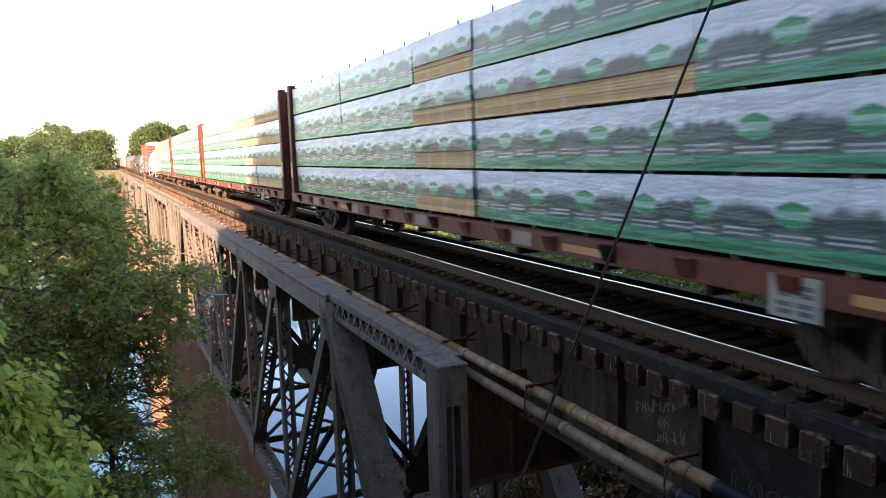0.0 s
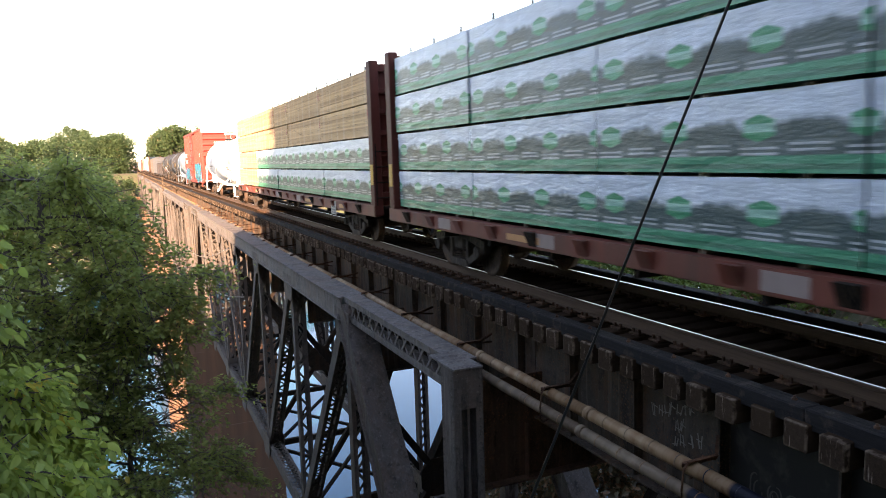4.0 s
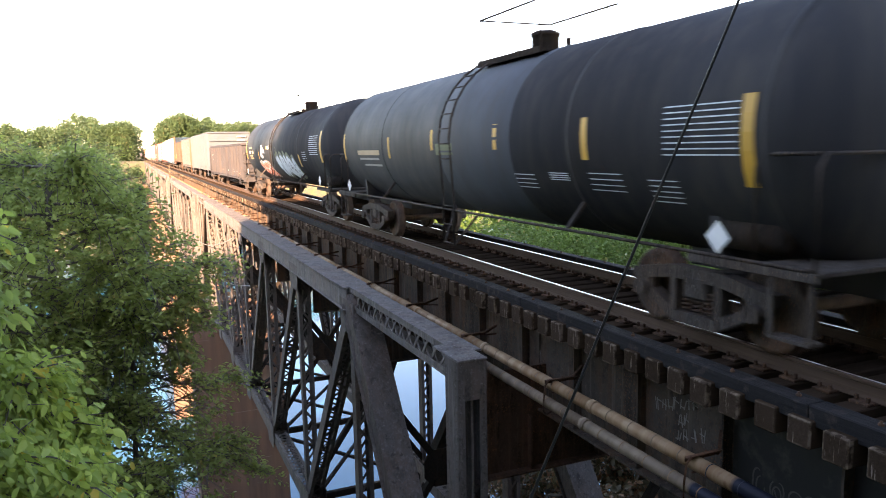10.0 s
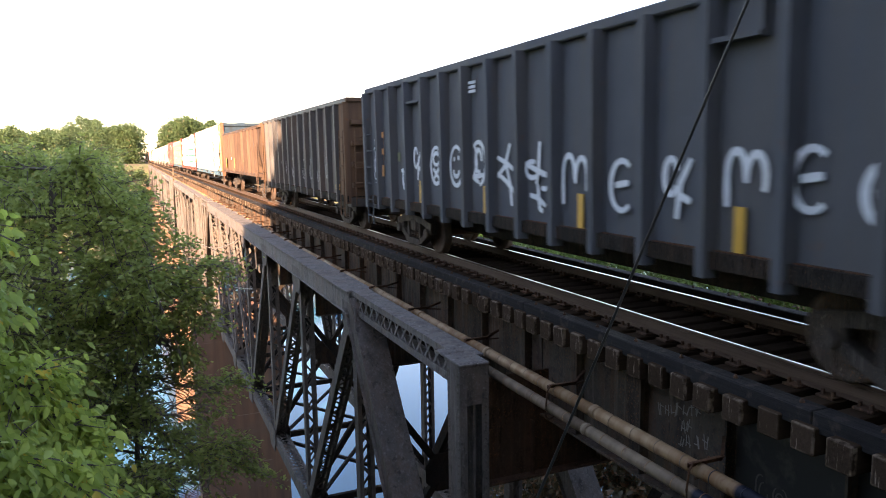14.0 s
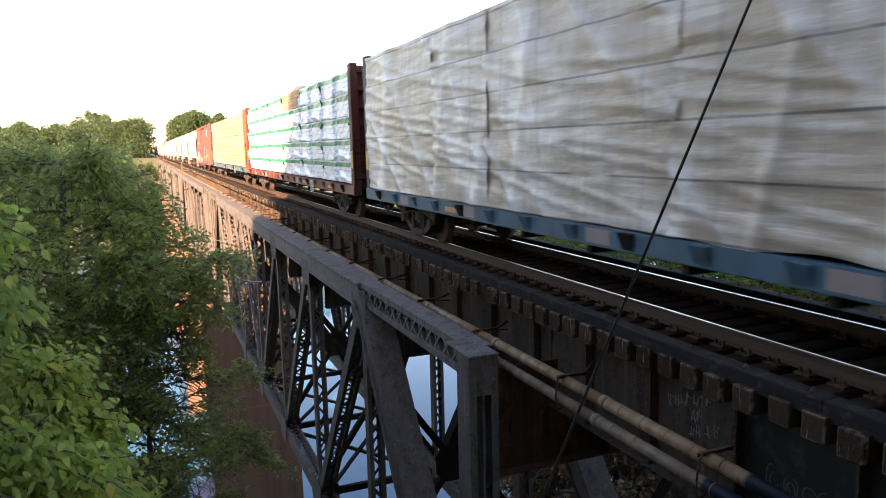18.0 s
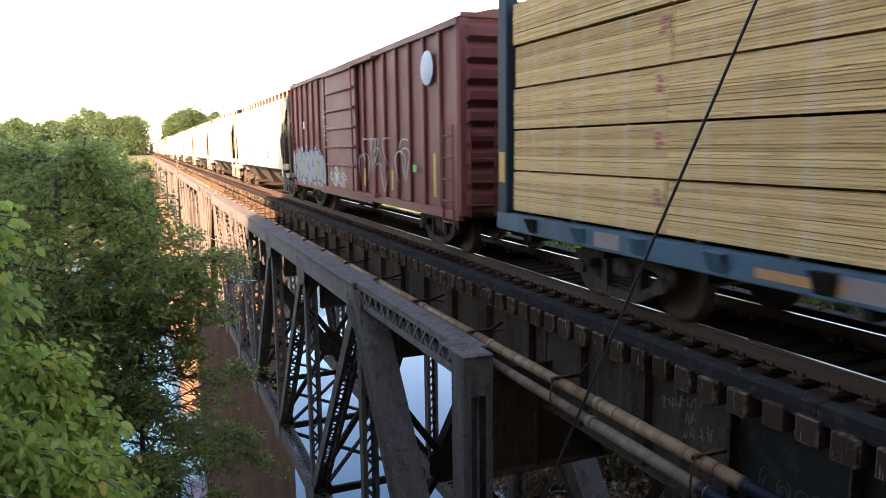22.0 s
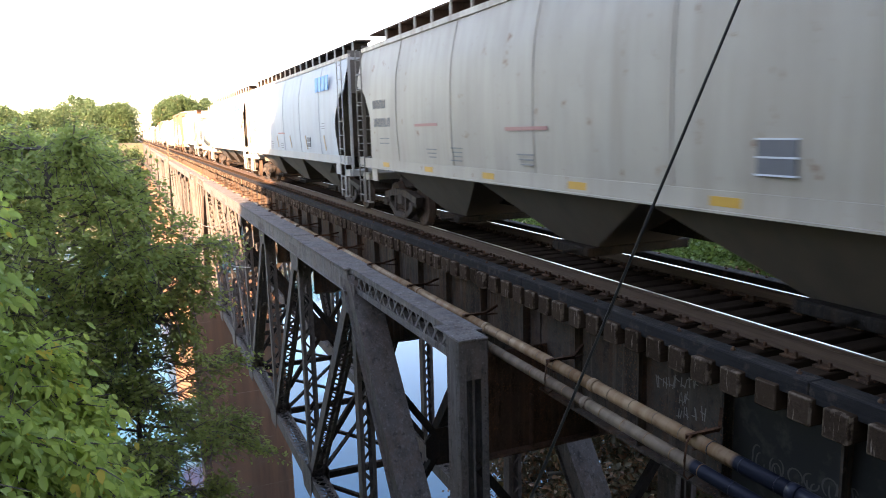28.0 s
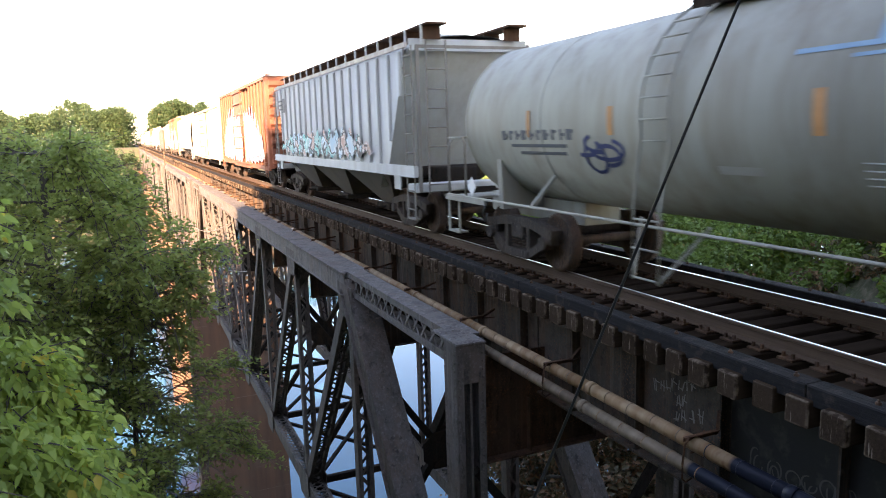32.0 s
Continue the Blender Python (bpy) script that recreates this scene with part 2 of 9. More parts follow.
def water_mat():
    g = Nodes("river_water", 0.03)
    w = g.world()
    n = g.noise(g.scaled(w, (0.6, 1.0, 1.0)), 0.9, 4)
    # blue base colour stands in for much of the sky's reflection
    g.color(g.mix(g.noise(w, 0.05, 3), (0.012, 0.082, 0.138), (0.016, 0.092, 0.152)))
    g.b.inputs["IOR"].default_value = 1.34
    g.b.inputs["Specular IOR Level"].default_value = 0.35
    g.bump(n, 0.12, 0.06)
    return g.mat


M_WATER = water_mat()


def leaf_mat(name, col, col2, odd, odd_amount=0.06, through_leaf=(0.22, 0.30, 0.05), share=0.42):
    g = Nodes(name, 0.5)
    g.b.inputs["Specular IOR Level"].default_value = 0.25
    r = g.island()
    n = g.noise(g.world(), 0.55, 3)
    c = g.mix(g.m("MULTIPLY", r, 1.0), col, col2)
    c = g.mix(g.step(n, 0.42, 0.68), c, mul(col, 0.8))
    c = g.mix(g.step(r, 1 - odd_amount, 1 - odd_amount + 0.01), c, odd)
    tr = g.t.nodes.new("ShaderNodeBsdfTranslucent")
    g.put(tr.inputs["Color"], g.mix(0.5, c, through_leaf))
    mx = g.t.nodes.new("ShaderNodeMixShader")
    mx.inputs[0].default_value = share
    g.color(c)
    g.t.links.new(g.b.outputs[0], mx.inputs[1])
    g.t.links.new(tr.outputs[0], mx.inputs[2])
    g.t.links.new(mx.outputs[0], g.out.inputs[0])
    return g.mat


M_LEAF_NEAR = leaf_mat("bright_leaves", (0.215, 0.305, 0.078), (0.56, 0.63, 0.145), (0.66, 0.45, 0.08), 0.065, (0.40, 0.49, 0.08), 0.5)
M_LEAF_MID = leaf_mat("dark_leaves", (0.21, 0.265, 0.075), (0.39, 0.43, 0.12), (0.42, 0.33, 0.10), 0.03, (0.38, 0.45, 0.12), 0.5)
M_LEAF_BANK = leaf_mat("bank_leaves", (0.10, 0.17, 0.04), (0.16, 0.235, 0.055), (0.28, 0.23, 0.07), 0.03)
M_LEAF_FAR = leaf_mat("wood_leaves", (0.046, 0.080, 0.032), (0.082, 0.118, 0.048), (0.15, 0.13, 0.06), 0.04, (0.08, 0.12, 0.04), 0.25)
M_LEAF_DRY = leaf_mat("brush_leaves", (0.075, 0.062, 0.030), (0.15, 0.105, 0.05), (0.24, 0.12, 0.06), 0.35, (0.16, 0.11, 0.05), 0.3)


def bark_mat():
    g = Nodes("bark", 0.9)
    n = g.noise(g.scaled(g.obj(), (6, 6, 0.8)), 2.5, 6)
    g.color(g.mix(n, (0.045, 0.035, 0.027), (0.16, 0.13, 0.105))).bump(n, 0.9, 0.03)
    return g.mat


M_BARK = bark_mat()


def plain(name, col, rough=0.5, metal=0.0):
    g = Nodes(name, rough, metal)
    n = g.noise(g.obj(), 5, 4)
    g.color(g.mix(n, mul(col, 0.75), mul(col, 1.15)))
    return g.mat


# ---- mesh helper ----
class Mesh:
    """Gathers boxes, beams, tubes and turned shapes into one mesh."""

    def __init__(self):
        self.v, self.f, self.s = [], [], []

    def add(self, verts, faces, smooth=False):
        n = len(self.v)
        self.v.extend(verts)
        self.f.extend([tuple(i + n for i in f) for f in faces])
        self.s.extend([smooth] * len(faces))
        return self

    def box(self, x0, x1, y0, y1, z0, z1):
        return self.add([(x0, y0, z0), (x1, y0, z0), (x1, y1, z0), (x0, y1, z0), (x0, y0, z1), (x1, y0, z1), (x1, y1, z1), (x0, y1, z1)],
                        [(3, 2, 1, 0), (4, 5, 6, 7), (0, 1, 5, 4), (1, 2, 6, 5), (2, 3, 7, 6), (3, 0, 4, 7)])

    def cbox(self, x0, x1, y0, y1, z0, z1, c=0.015):
        """A box whose edges are chamfered."""
        cx, cy, cz = (x0 + x1) / 2, (y0 + y1) / 2, (z0 + z1) / 2
        h = ((x1 - x0) / 2, (y1 - y0) / 2, (z1 - z0) / 2)
        v, at = [], {}
        for sx in (-1, 1):
            for sy in (-1, 1):
                for sz in (-1, 1):
                    for a in range(3):
                        q = [sx * h[0], sy * h[1], sz * h[2]]
                        for k in range(3):
                            if k != a:
                                q[k] -= (sx, sy, sz)[k] * c
                        at[sx, sy, sz, a] = len(v)
                        v.append((cx + q[0], cy + q[1], cz + q[2]))
        f = []
        for a in range(3):
            b, d = (a + 1) % 3, (a + 2) % 3
            for s in (-1, 1):
                ring = []
                for sb, sd in ((-1, -1), (1, -1), (1, 1), (-1, 1)):
                    k = [0, 0, 0]
                    k[a], k[b], k[d] = s, sb, sd
                    ring.append(at[k[0], k[1], k[2], a])
                f.append(tuple(ring if s > 0 else ring[::-1]))
            for sb in (-1, 1):
                for sd in (-1, 1):
                    k0, k1 = [0, 0, 0], [0, 0, 0]
                    k0[a], k1[a] = -1, 1
                    k0[b] = k1[b] = sb
                    k0[d] = k1[d] = sd
                    q = [at[(*k0, b)], at[(*k1, b)], at[(*k1, d)], at[(*k0, d)]]
                    f.append(tuple(q if sb * sd < 0 else q[::-1]))
        for sx in (-1, 1):
            for sy in (-1, 1):
                for sz in (-1, 1):
                    q = [at[sx, sy, sz, a] for a in range(3)]
                    f.append(tuple(q if sx * sy * sz > 0 else q[::-1]))
        return self.add(v, f)

    def beam(self, p, q, w, h, up=(0, 0, 1)):
        """A bar of section w (sideways) by h (along up) from p to q."""
        p, q = Vector(p), Vector(q)
        a = (q - p).normalized()
        s = a.cross(Vector(up))
        if s.length < 1e-5:
            s = a.cross(Vector((1, 0, 0)))
        s.normalize()
        u = s.cross(a).normalized()
        v = []
        for e in (p, q):
            for i, j in ((-1, -1), (1, -1), (1, 1), (-1, 1)):
                v.append(tuple(e + s * (i * w / 2) + u * (j * h / 2)))
        return self.add(v, [(0, 1, 2, 3), (7, 6, 5, 4), (0, 4, 5, 1), (1, 5, 6, 2), (2, 6, 7, 3), (3, 7, 4, 0)])

    def tube(self, pts, r, n=8, cap=True):
        pts = [Vector(p) for p in pts]
        rings = []
        for i, p in enumerate(pts):
            a = (pts[min(i + 1, len(pts) - 1)] - pts[max(i - 1, 0)]).normalized()
            s = a.cross(Vector((0, 0, 1)))
            if s.length < 1e-4:
                s = a.cross(Vector((1, 0, 0)))
            s.normalize()
            u = s.cross(a)
            rr = r[i] if isinstance(r, (list, tuple)) else r
            rings.append([tuple(p + (s * math.cos(2 * math.pi * k / n) + u * math.sin(2 * math.pi * k / n)) * rr) for k in range(n)])
        base = len(self.v)
        for ring in rings:
            self.v.extend(ring)
        for i in range(len(pts) - 1):
            for k in range(n):
                self.f.append((base + i * n + k, base + i * n + (k + 1) % n, base + (i + 1) * n + (k + 1) % n, base + (i + 1) * n + k))
                self.s.append(n > 5)
        if cap:
            self.f.append(tuple(base + k for k in range(n))[::-1])
            self.f.append(tuple(base + (len(pts) - 1) * n + k for k in range(n)))
            self.s.extend([False, False])
        return self

    def turn(self, prof, axis="y", n=24, centre=(0, 0, 0)):
        """Turned shape: prof holds (along, radius)."""
        base = len(self.v)
        for al, r in prof:
            for k in range(n):
                c, s = math.cos(2 * math.pi * k / n) * r, math.sin(2 * math.pi * k / n) * r
                p = {"y": (c, al, s), "x": (al, c, s), "z": (c, s, al)}[axis]
                self.v.append((p[0] + centre[0], p[1] + centre[1], p[2] + centre[2]))
        for i in range(len(prof) - 1):
            for k in range(n):
                q = (base + i * n + k, base + i * n + (k + 1) % n, base + (i + 1) * n + (k + 1) % n, base + (i + 1) * n + k)
                self.f.append(q if axis != "y" else q[::-1])
                self.s.append(True)
        return self

    def extrude_y(self, prof, y0, y1, smooth=False, cap=True):
        """A closed profile of (x, z) points drawn along y."""
        n = len(prof)
        base = len(self.v)
        for y in (y0, y1):
            self.v.extend([(x, y, z) for x, z in prof])
        for k in range(n):
            self.f.append((base + k, base + (k + 1) % n, base + n + (k + 1) % n, base + n + k))
            self.s.append(smooth)
        if cap:
            self.f.append(tuple(base + k for k in range(n))[::-1])
            self.f.append(tuple(base + n + k for k in range(n)))
            self.s.extend([False, False])
        return self

    def data(self, name, material):
        me = bpy.data.meshes.new(name)
        me.from_pydata(self.v, [], self.f)
        me.polygons.foreach_set("use_smooth", self.s)
        me.materials.append(material)
        me.update()
        return me


def part(name, mesh, material, parent, label="", at=None):
    """One mesh object under a thing or under a part. mesh: a Mesh or ready mesh data."""
    me = mesh.data(name, material) if isinstance(mesh, Mesh) else mesh
    ob = new(name, me)
    ob.parent = parent
    if at is not None:
        ob.matrix_basis = at
    if label:
        ob["label"] = label
    return ob


def thing(name, label, category, group="", kind="", at=None):
    ob = new(name)
    ob.empty_display_size = 0.2
    if at is not None:
        ob.matrix_basis = at
    return tagged(ob, label, category, group, kind)


def solid(name, mesh, material, label, category="", kind="", group=""):
    return tagged(new(name, mesh.data(name, material)), label, category, group, kind)


def scrawl(x, y0, y1, z0, z1, seed, n, wide=0.07, t=0.008):
    """Sprayed strokes: looping ribbons on a side at x."""
    m = Mesh()
    rng = random.Random(seed)
    for i in range(n):
        cy, cz = rng.uniform(y0, y1), z0 + (z1 - z0) * (0.3 + 0.5 * rng.random())
        a, b = rng.uniform(0.12, 0.35), rng.uniform(0.2, 0.5) * (z1 - z0)
        ph, turn = rng.uniform(0, 6.3), rng.uniform(1.5, 4.5)
        prev = None
        dx = 0.0006 * i
        for k in range(13):
            th = ph + turn * k / 12
            yy = cy + a * math.cos(th) + 0.1 * math.sin(2 * th)
            zz = min(z1, max(z0, cz + b * math.sin(th)))
            nx, nz = math.cos(th), math.sin(th)
            wd = wide * (0.6 + 0.4 * math.sin(math.pi * k / 12))
            cur = ((x - t - dx, yy - nx * wd, zz - nz * wd * 0.6), (x - t - dx, yy + nx * wd, zz + nz * wd * 0.6))
            if prev:
                m.add([prev[0], prev[1], cur[1], cur[0]], [(0, 1, 2, 3)])
            prev = cur
    return m


def ribbon(m, x, pts, wide):
    """A flat sprayed stroke along points (y, z) on a side at x."""
    prev = None
    for k, (y, z) in enumerate(pts):
        a, b = pts[max(0, k - 1)], pts[min(len(pts) - 1, k + 1)]
        d = Vector((b[0] - a[0], b[1] - a[1]))
        d = d.normalized() if d.length > 1e-6 else Vector((1, 0))
        w = wide * (0.75 + 0.25 * math.sin(math.pi * (k + 0.5) / len(pts)))
        cur = ((x, y - d.y * w, z + d.x * w), (x, y + d.y * w, z - d.x * w))
        if prev:
            m.add([prev[0], prev[1], cur[1], cur[0]], [(0, 1, 2, 3)])
        prev = cur


def loop_arc(cu, cw, a, b, t0, t1, n=16):
    return [(cu + a * math.cos(math.radians(t0 + (t1 - t0) * k / n)), cw + b * math.sin(math.radians(t0 + (t1 - t0) * k / n))) for k in range(n + 1)]


# hand-sprayed signs in units of their height, u to the viewer's right
SIGNS = {
    "hook": [[(-0.28, 0.2), (0.24, 0.28)], loop_arc(0.12, -0.1, 0.2, 0.4, 120, 310)],
    "fork": [loop_arc(-0.18, 0.2, 0.16, 0.3, 20, 330), [(0.3, 0.5), (0.05, 0.1), (-0.02, -0.5)], [(0.05, -0.1), (0.3, -0.2)]],
    "eight": [loop_arc(0, 0, 0.38, 0.5, 60, 430), loop_arc(0.02, 0.18, 0.22, 0.16, -60, 300), [(-0.22, -0.08), (0.18, -0.34)], [(0.2, -0.06), (-0.14, -0.36)]],
    "face": [loop_arc(0, 0, 0.38, 0.5, 70, 440), [(-0.18, 0.2), (-0.08, 0.16)], [(0.1, 0.22), (0.2, 0.2)], loop_arc(0.0, -0.14, 0.16, 0.12, 160, 380)],
    "dee": [loop_arc(-0.05, 0.02, 0.38, 0.5, 130, -80), [(-0.2, 0.4), (-0.12, 0.0), (-0.3, -0.32), (0.0, -0.42)], loop_arc(-0.02, 0.08, 0.16, 0.26, 0, 300), [(-0.34, -0.3), (0.22, -0.24)]],
    "zed": [[(-0.42, 0.28), (0.0, 0.16), (0.4, 0.0)], [(0.16, 0.56), (-0.06, 0.1), (-0.4, -0.14)], [(-0.4, -0.06), (0.0, -0.22), (0.36, -0.44)], [(0.0, 0.1), (0.18, -0.3), (0.24, -0.72)]],
    "star": [[(0.06, 0.62), (0.02, 0.1), (-0.06, -0.2)], [(-0.5, 0.2), (0.0, 0.06), (0.46, -0.04)], loop_arc(-0.22, 0.08, 0.24, 0.16, 60, 320), loop_arc(0.24, -0.14, 0.2, 0.14, 120, -120), [(-0.3, -0.42), (0.0, -0.46), (0.3, -0.6)], [(0.0, -0.2), (0.08, -0.66), (0.2, -0.72)]],
    "em": [loop_arc(-0.22, 0.05, 0.2, 0.38, 190, -10), loop_arc(0.2, -0.02, 0.2, 0.4, 190, -30), [(-0.42, 0.0), (-0.4, -0.5)]],
    "cee": [loop_arc(0, 0, 0.34, 0.46, 50, 310), [(-0.2, 0.0), (0.2, 0.06)]],
}


def sign_row(x, rows, wide):
    m = Mesh()
    for cy, cz, size, kind in rows:
        for q, stroke in enumerate(SIGNS[kind]):
            p = [(cy - u * size, cz + w * size) for u, w in stroke]
            if len(p) < 6:
                fine = []
                for a, b in zip(p, p[1:]):
                    fine += [(a[0] + (b[0] - a[0]) * k / 5, a[1] + (b[1] - a[1]) * k / 5) for k in range(5)]
                p = fine + [p[-1]]
            ribbon(m, x - 0.0008 * q, p, wide)
    return m


def tag_row(x, marks, size, wide, seed):
    """Hand-sprayed signs, one to a panel: two or three bent strokes each."""
    m = Mesh()
    rng = random.Random(seed)
    for cy, cz in marks:
        for q in range(3):
            a, b = size * rng.uniform(0.22, 0.42), size * rng.uniform(0.35, 0.6)
            oy, oz = rng.uniform(-0.2, 0.2) * size, rng.uniform(-0.25, 0.25) * size
            ph, tn = rng.uniform(0, 6.3), rng.choice((1.2, 2.4, 3.6, 4.8))
            prev = None
            for k in range(13):
                th = ph + tn * k / 12
                p = (cy + oy + a * math.cos(th), cz + oz + b * math.sin(th))
                n = (math.cos(th), math.sin(th) * 0.7)
                w = wide * (0.55 + 0.45 * math.sin(math.pi * (k + 1) / 14))
                cur = ((x - 0.004 - 0.0008 * q, p[0] - n[0] * w, p[1] - n[1] * w), (x - 0.004 - 0.0008 * q, p[0] + n[0] * w, p[1] + n[1] * w))
                if prev:
                    m.add([prev[0], prev[1], cur[1], cur[0]], [(0, 1, 2, 3)])
                prev = cur
    return m


# ---- ground and river ----
WATER_Z = -36.5


def smooth(a, b, x):
    t = max(0.0, min(1.0, (x - a) / (b - a)))
    return t * t * (3 - 2 * t)


def height(x, y):
    """Bank, river bed and far bank."""
    edge = 0.9 + 12.0 * smooth(2.5, 12, x)
    near = 0.62 if x < -3.2 else 0.62 + (-0.7 - 0.62) * smooth(-3.2, -1.8, x)
    d = y - edge
    low = -38.0
    if x < -8:
        low = -38.0 + 3.5 * smooth(-8, -16, x) * (1 - smooth(60, 90, y))
    # unseen rise behind the viewer, added to keep low sun off the bridge
    back = -0.545 * (x + 6.2) - 0.839 * y
    side = 0.839 * (x + 6.2) - 0.545 * y
    if x < -4:
        near += 11.0 * smooth(11, 32, back) * smooth(-15, -6, side) * smooth(-4, -9, x)
    drop = 0.0 if d < 0 else d * 1.1
    z = max(low, near - drop)
    if z < near:
        z += 0.5 * (noise.noise(Vector((x * 0.25, y * 0.25, 0))) + 0.4 * noise.noise(Vector((x, y, 3))))
    shore = 338 + 0.12 * x + 6 * noise.noise(Vector((x * 0.01, 0, 7)))
    if y > shore - 30:
        far = low + (-0.7 - low) * smooth(shore - 30, shore + 6, y)
        z = max(z, far)
        away = abs(x - TRACK)
        if y > shore:
            z += smooth(8, 60, away) * min(22.0, (y - shore) * 0.10) * (0.7 + 0.6 * noise.noise(Vector((x * 0.008, y * 0.008, 2))))
    return z


def make_ground():
    xs = [-3000, -1600, -900, -500, -300, -200, -140, -100, -75, -55, -42] + [-34 + 1.6 * i for i in range(42)] + [38, 48, 60, 80, 110, 150, 220, 320, 520, 900, 1600, 3000]
    ys = [-3000, -1500, -800, -500, -300, -150, -80, -45, -25, -14, -8, -4, -2] + [-1 + 1.1 * i for i in range(50)] + [60, 75, 100, 140, 190, 240, 280, 295, 308, 314, 320, 326, 332, 338, 344, 352, 365, 385, 420, 480, 560, 700, 1000, 1600, 3000]
    g = Mesh()
    n = len(xs)
    for y in ys:
        for x in xs:
            g.v.append((x, y, height(x, y)))
    for j in range(len(ys) - 1):
        for i in range(n - 1):
            g.f.append((j * n + i, j * n + i + 1, (j + 1) * n + i + 1, (j + 1) * n + i))
            g.s.append(True)
    solid("ground", g, M_GROUND, "earthen river bank with grass and brush", "ground", "structure")
    w = Mesh()
    w.add([(-2800, 3, WATER_Z), (2800, 3, WATER_Z), (2800, 345, WATER_Z), (-2800, 345, WATER_Z)], [(0, 1, 2, 3)])
    solid("water", w, M_WATER, "calm river, the sky's blue reflection partly in its base colour", "river", "structure")


make_ground()

# ---- bridge ----
X_NEAR, X_FAR = -1.5, 2.6
Z_TOP, Z_BOT = -1.28, -9.2
PANEL, SPAN, Y_FIRST, SPANS = 6.25, 50.5, 10.15, 7
DECK_END = Y_FIRST + SPAN * SPANS


def laced(m, p, q, w, d, pitch=0.42, web=0.03, double=False, faces=(-1, 1)):
    """Two plate webs set apart along x by w, depth d, tied by zigzag bars on both faces."""
    p, q = Vector(p), Vector(q)
    a = q - p
    ln = a.length
    a.normalize()
    u = Vector((1, 0, 0))
    v = a.cross(u).normalized()
    for s in (-1, 1):
        o = u * (s * w / 2)
        m.beam(p + o, q + o, web, d, up=v)
        for e in (-1, 1):
            m.beam(p + o - u * (s * 0.04) + v * (e * d / 2), q + o - u * (s * 0.04) + v * (e * d / 2), 0.10, 0.018, up=v)
    n = max(2, int((ln - 0.8) / pitch))
    st = (ln - 0.8) / n
    for e in faces:
        for i in range(n):
            s = 1 if i % 2 else -1
            for k in ((s, -s) if double else (s,)):
                b0 = p + a * (0.4 + i * st) + u * (k * w / 2 * 0.86) + v * (e * (d / 2 + 0.012))
                b1 = p + a * (0.4 + (i + 1) * st) - u * (k * w / 2 * 0.86) + v * (e * (d / 2 + 0.012))
                m.beam(b0, b1, 0.06, 0.012, up=v)
        for end in (0.2, ln - 0.2):
            c = p + a * end + v * (e * (d / 2 + 0.012))
            m.beam(c - a * 0.2, c + a * 0.2, w, 0.014, up=v)
    return m


def boxed(m, p, q, w, d, cover=0.06):
    """A riveted box member with proud edge angles."""
    p, q = Vector(p), Vector(q)
    a = (q - p).normalized()
    u = Vector((1, 0, 0))
    v = a.cross(u).normalized()
    if v.z < 0:
        v = -v
    for s in (-1, 1):
        m.beam(p + u * (s * w / 2), q + u * (s * w / 2), 0.03, d, up=v)
        m.beam(p + u * (s * (w / 2 + 0.04)) - v * (d / 2 - 0.012), q + u * (s * (w / 2 + 0.04)) - v * (d / 2 - 0.012), 0.09, 0.02, up=v)
    m.beam(p + v * (d / 2 + 0.01), q + v * (d / 2 + 0.01), w + cover * 2, 0.022, up=v)
    return m


def rivets(m, pts, r=0.027, ax=(-1, 0, 0)):
    """Small button heads."""
    a = Vector(ax)
    s = a.orthogonal().normalized()
    u = a.cross(s)
    for p in pts:
        p = Vector(p)
        v = [tuple(p + (s * math.cos(k * math.pi / 3) + u * math.sin(k * math.pi / 3)) * r) for k in range(6)]
        v.append(tuple(p + a * r * 0.8))
        m.add(v, [(k, (k + 1) % 6, 6) for k in range(6)], True)
    return m


def gusset(m, x, y, z, wy, wz, cut=0.3, t=0.025):
    """An eight-sided node plate standing in the truss plane."""
    pr = [(-wy, -wz * cut), (-wy * (1 - cut), -wz), (wy * (1 - cut), -wz), (wy, -wz * cut), (wy, wz * 0.8), (-wy, wz * 0.8)]
    v = [(x - t / 2, y + a, z + b) for a, b in pr] + [(x + t / 2, y + a, z + b) for a, b in pr]
    n = len(pr)
    return m.add(v, [tuple(range(n)), tuple(range(n, 2 * n))[::-1]] + [(i, i + n, (i + 1) % n + n, (i + 1) % n) for i in range(n)])


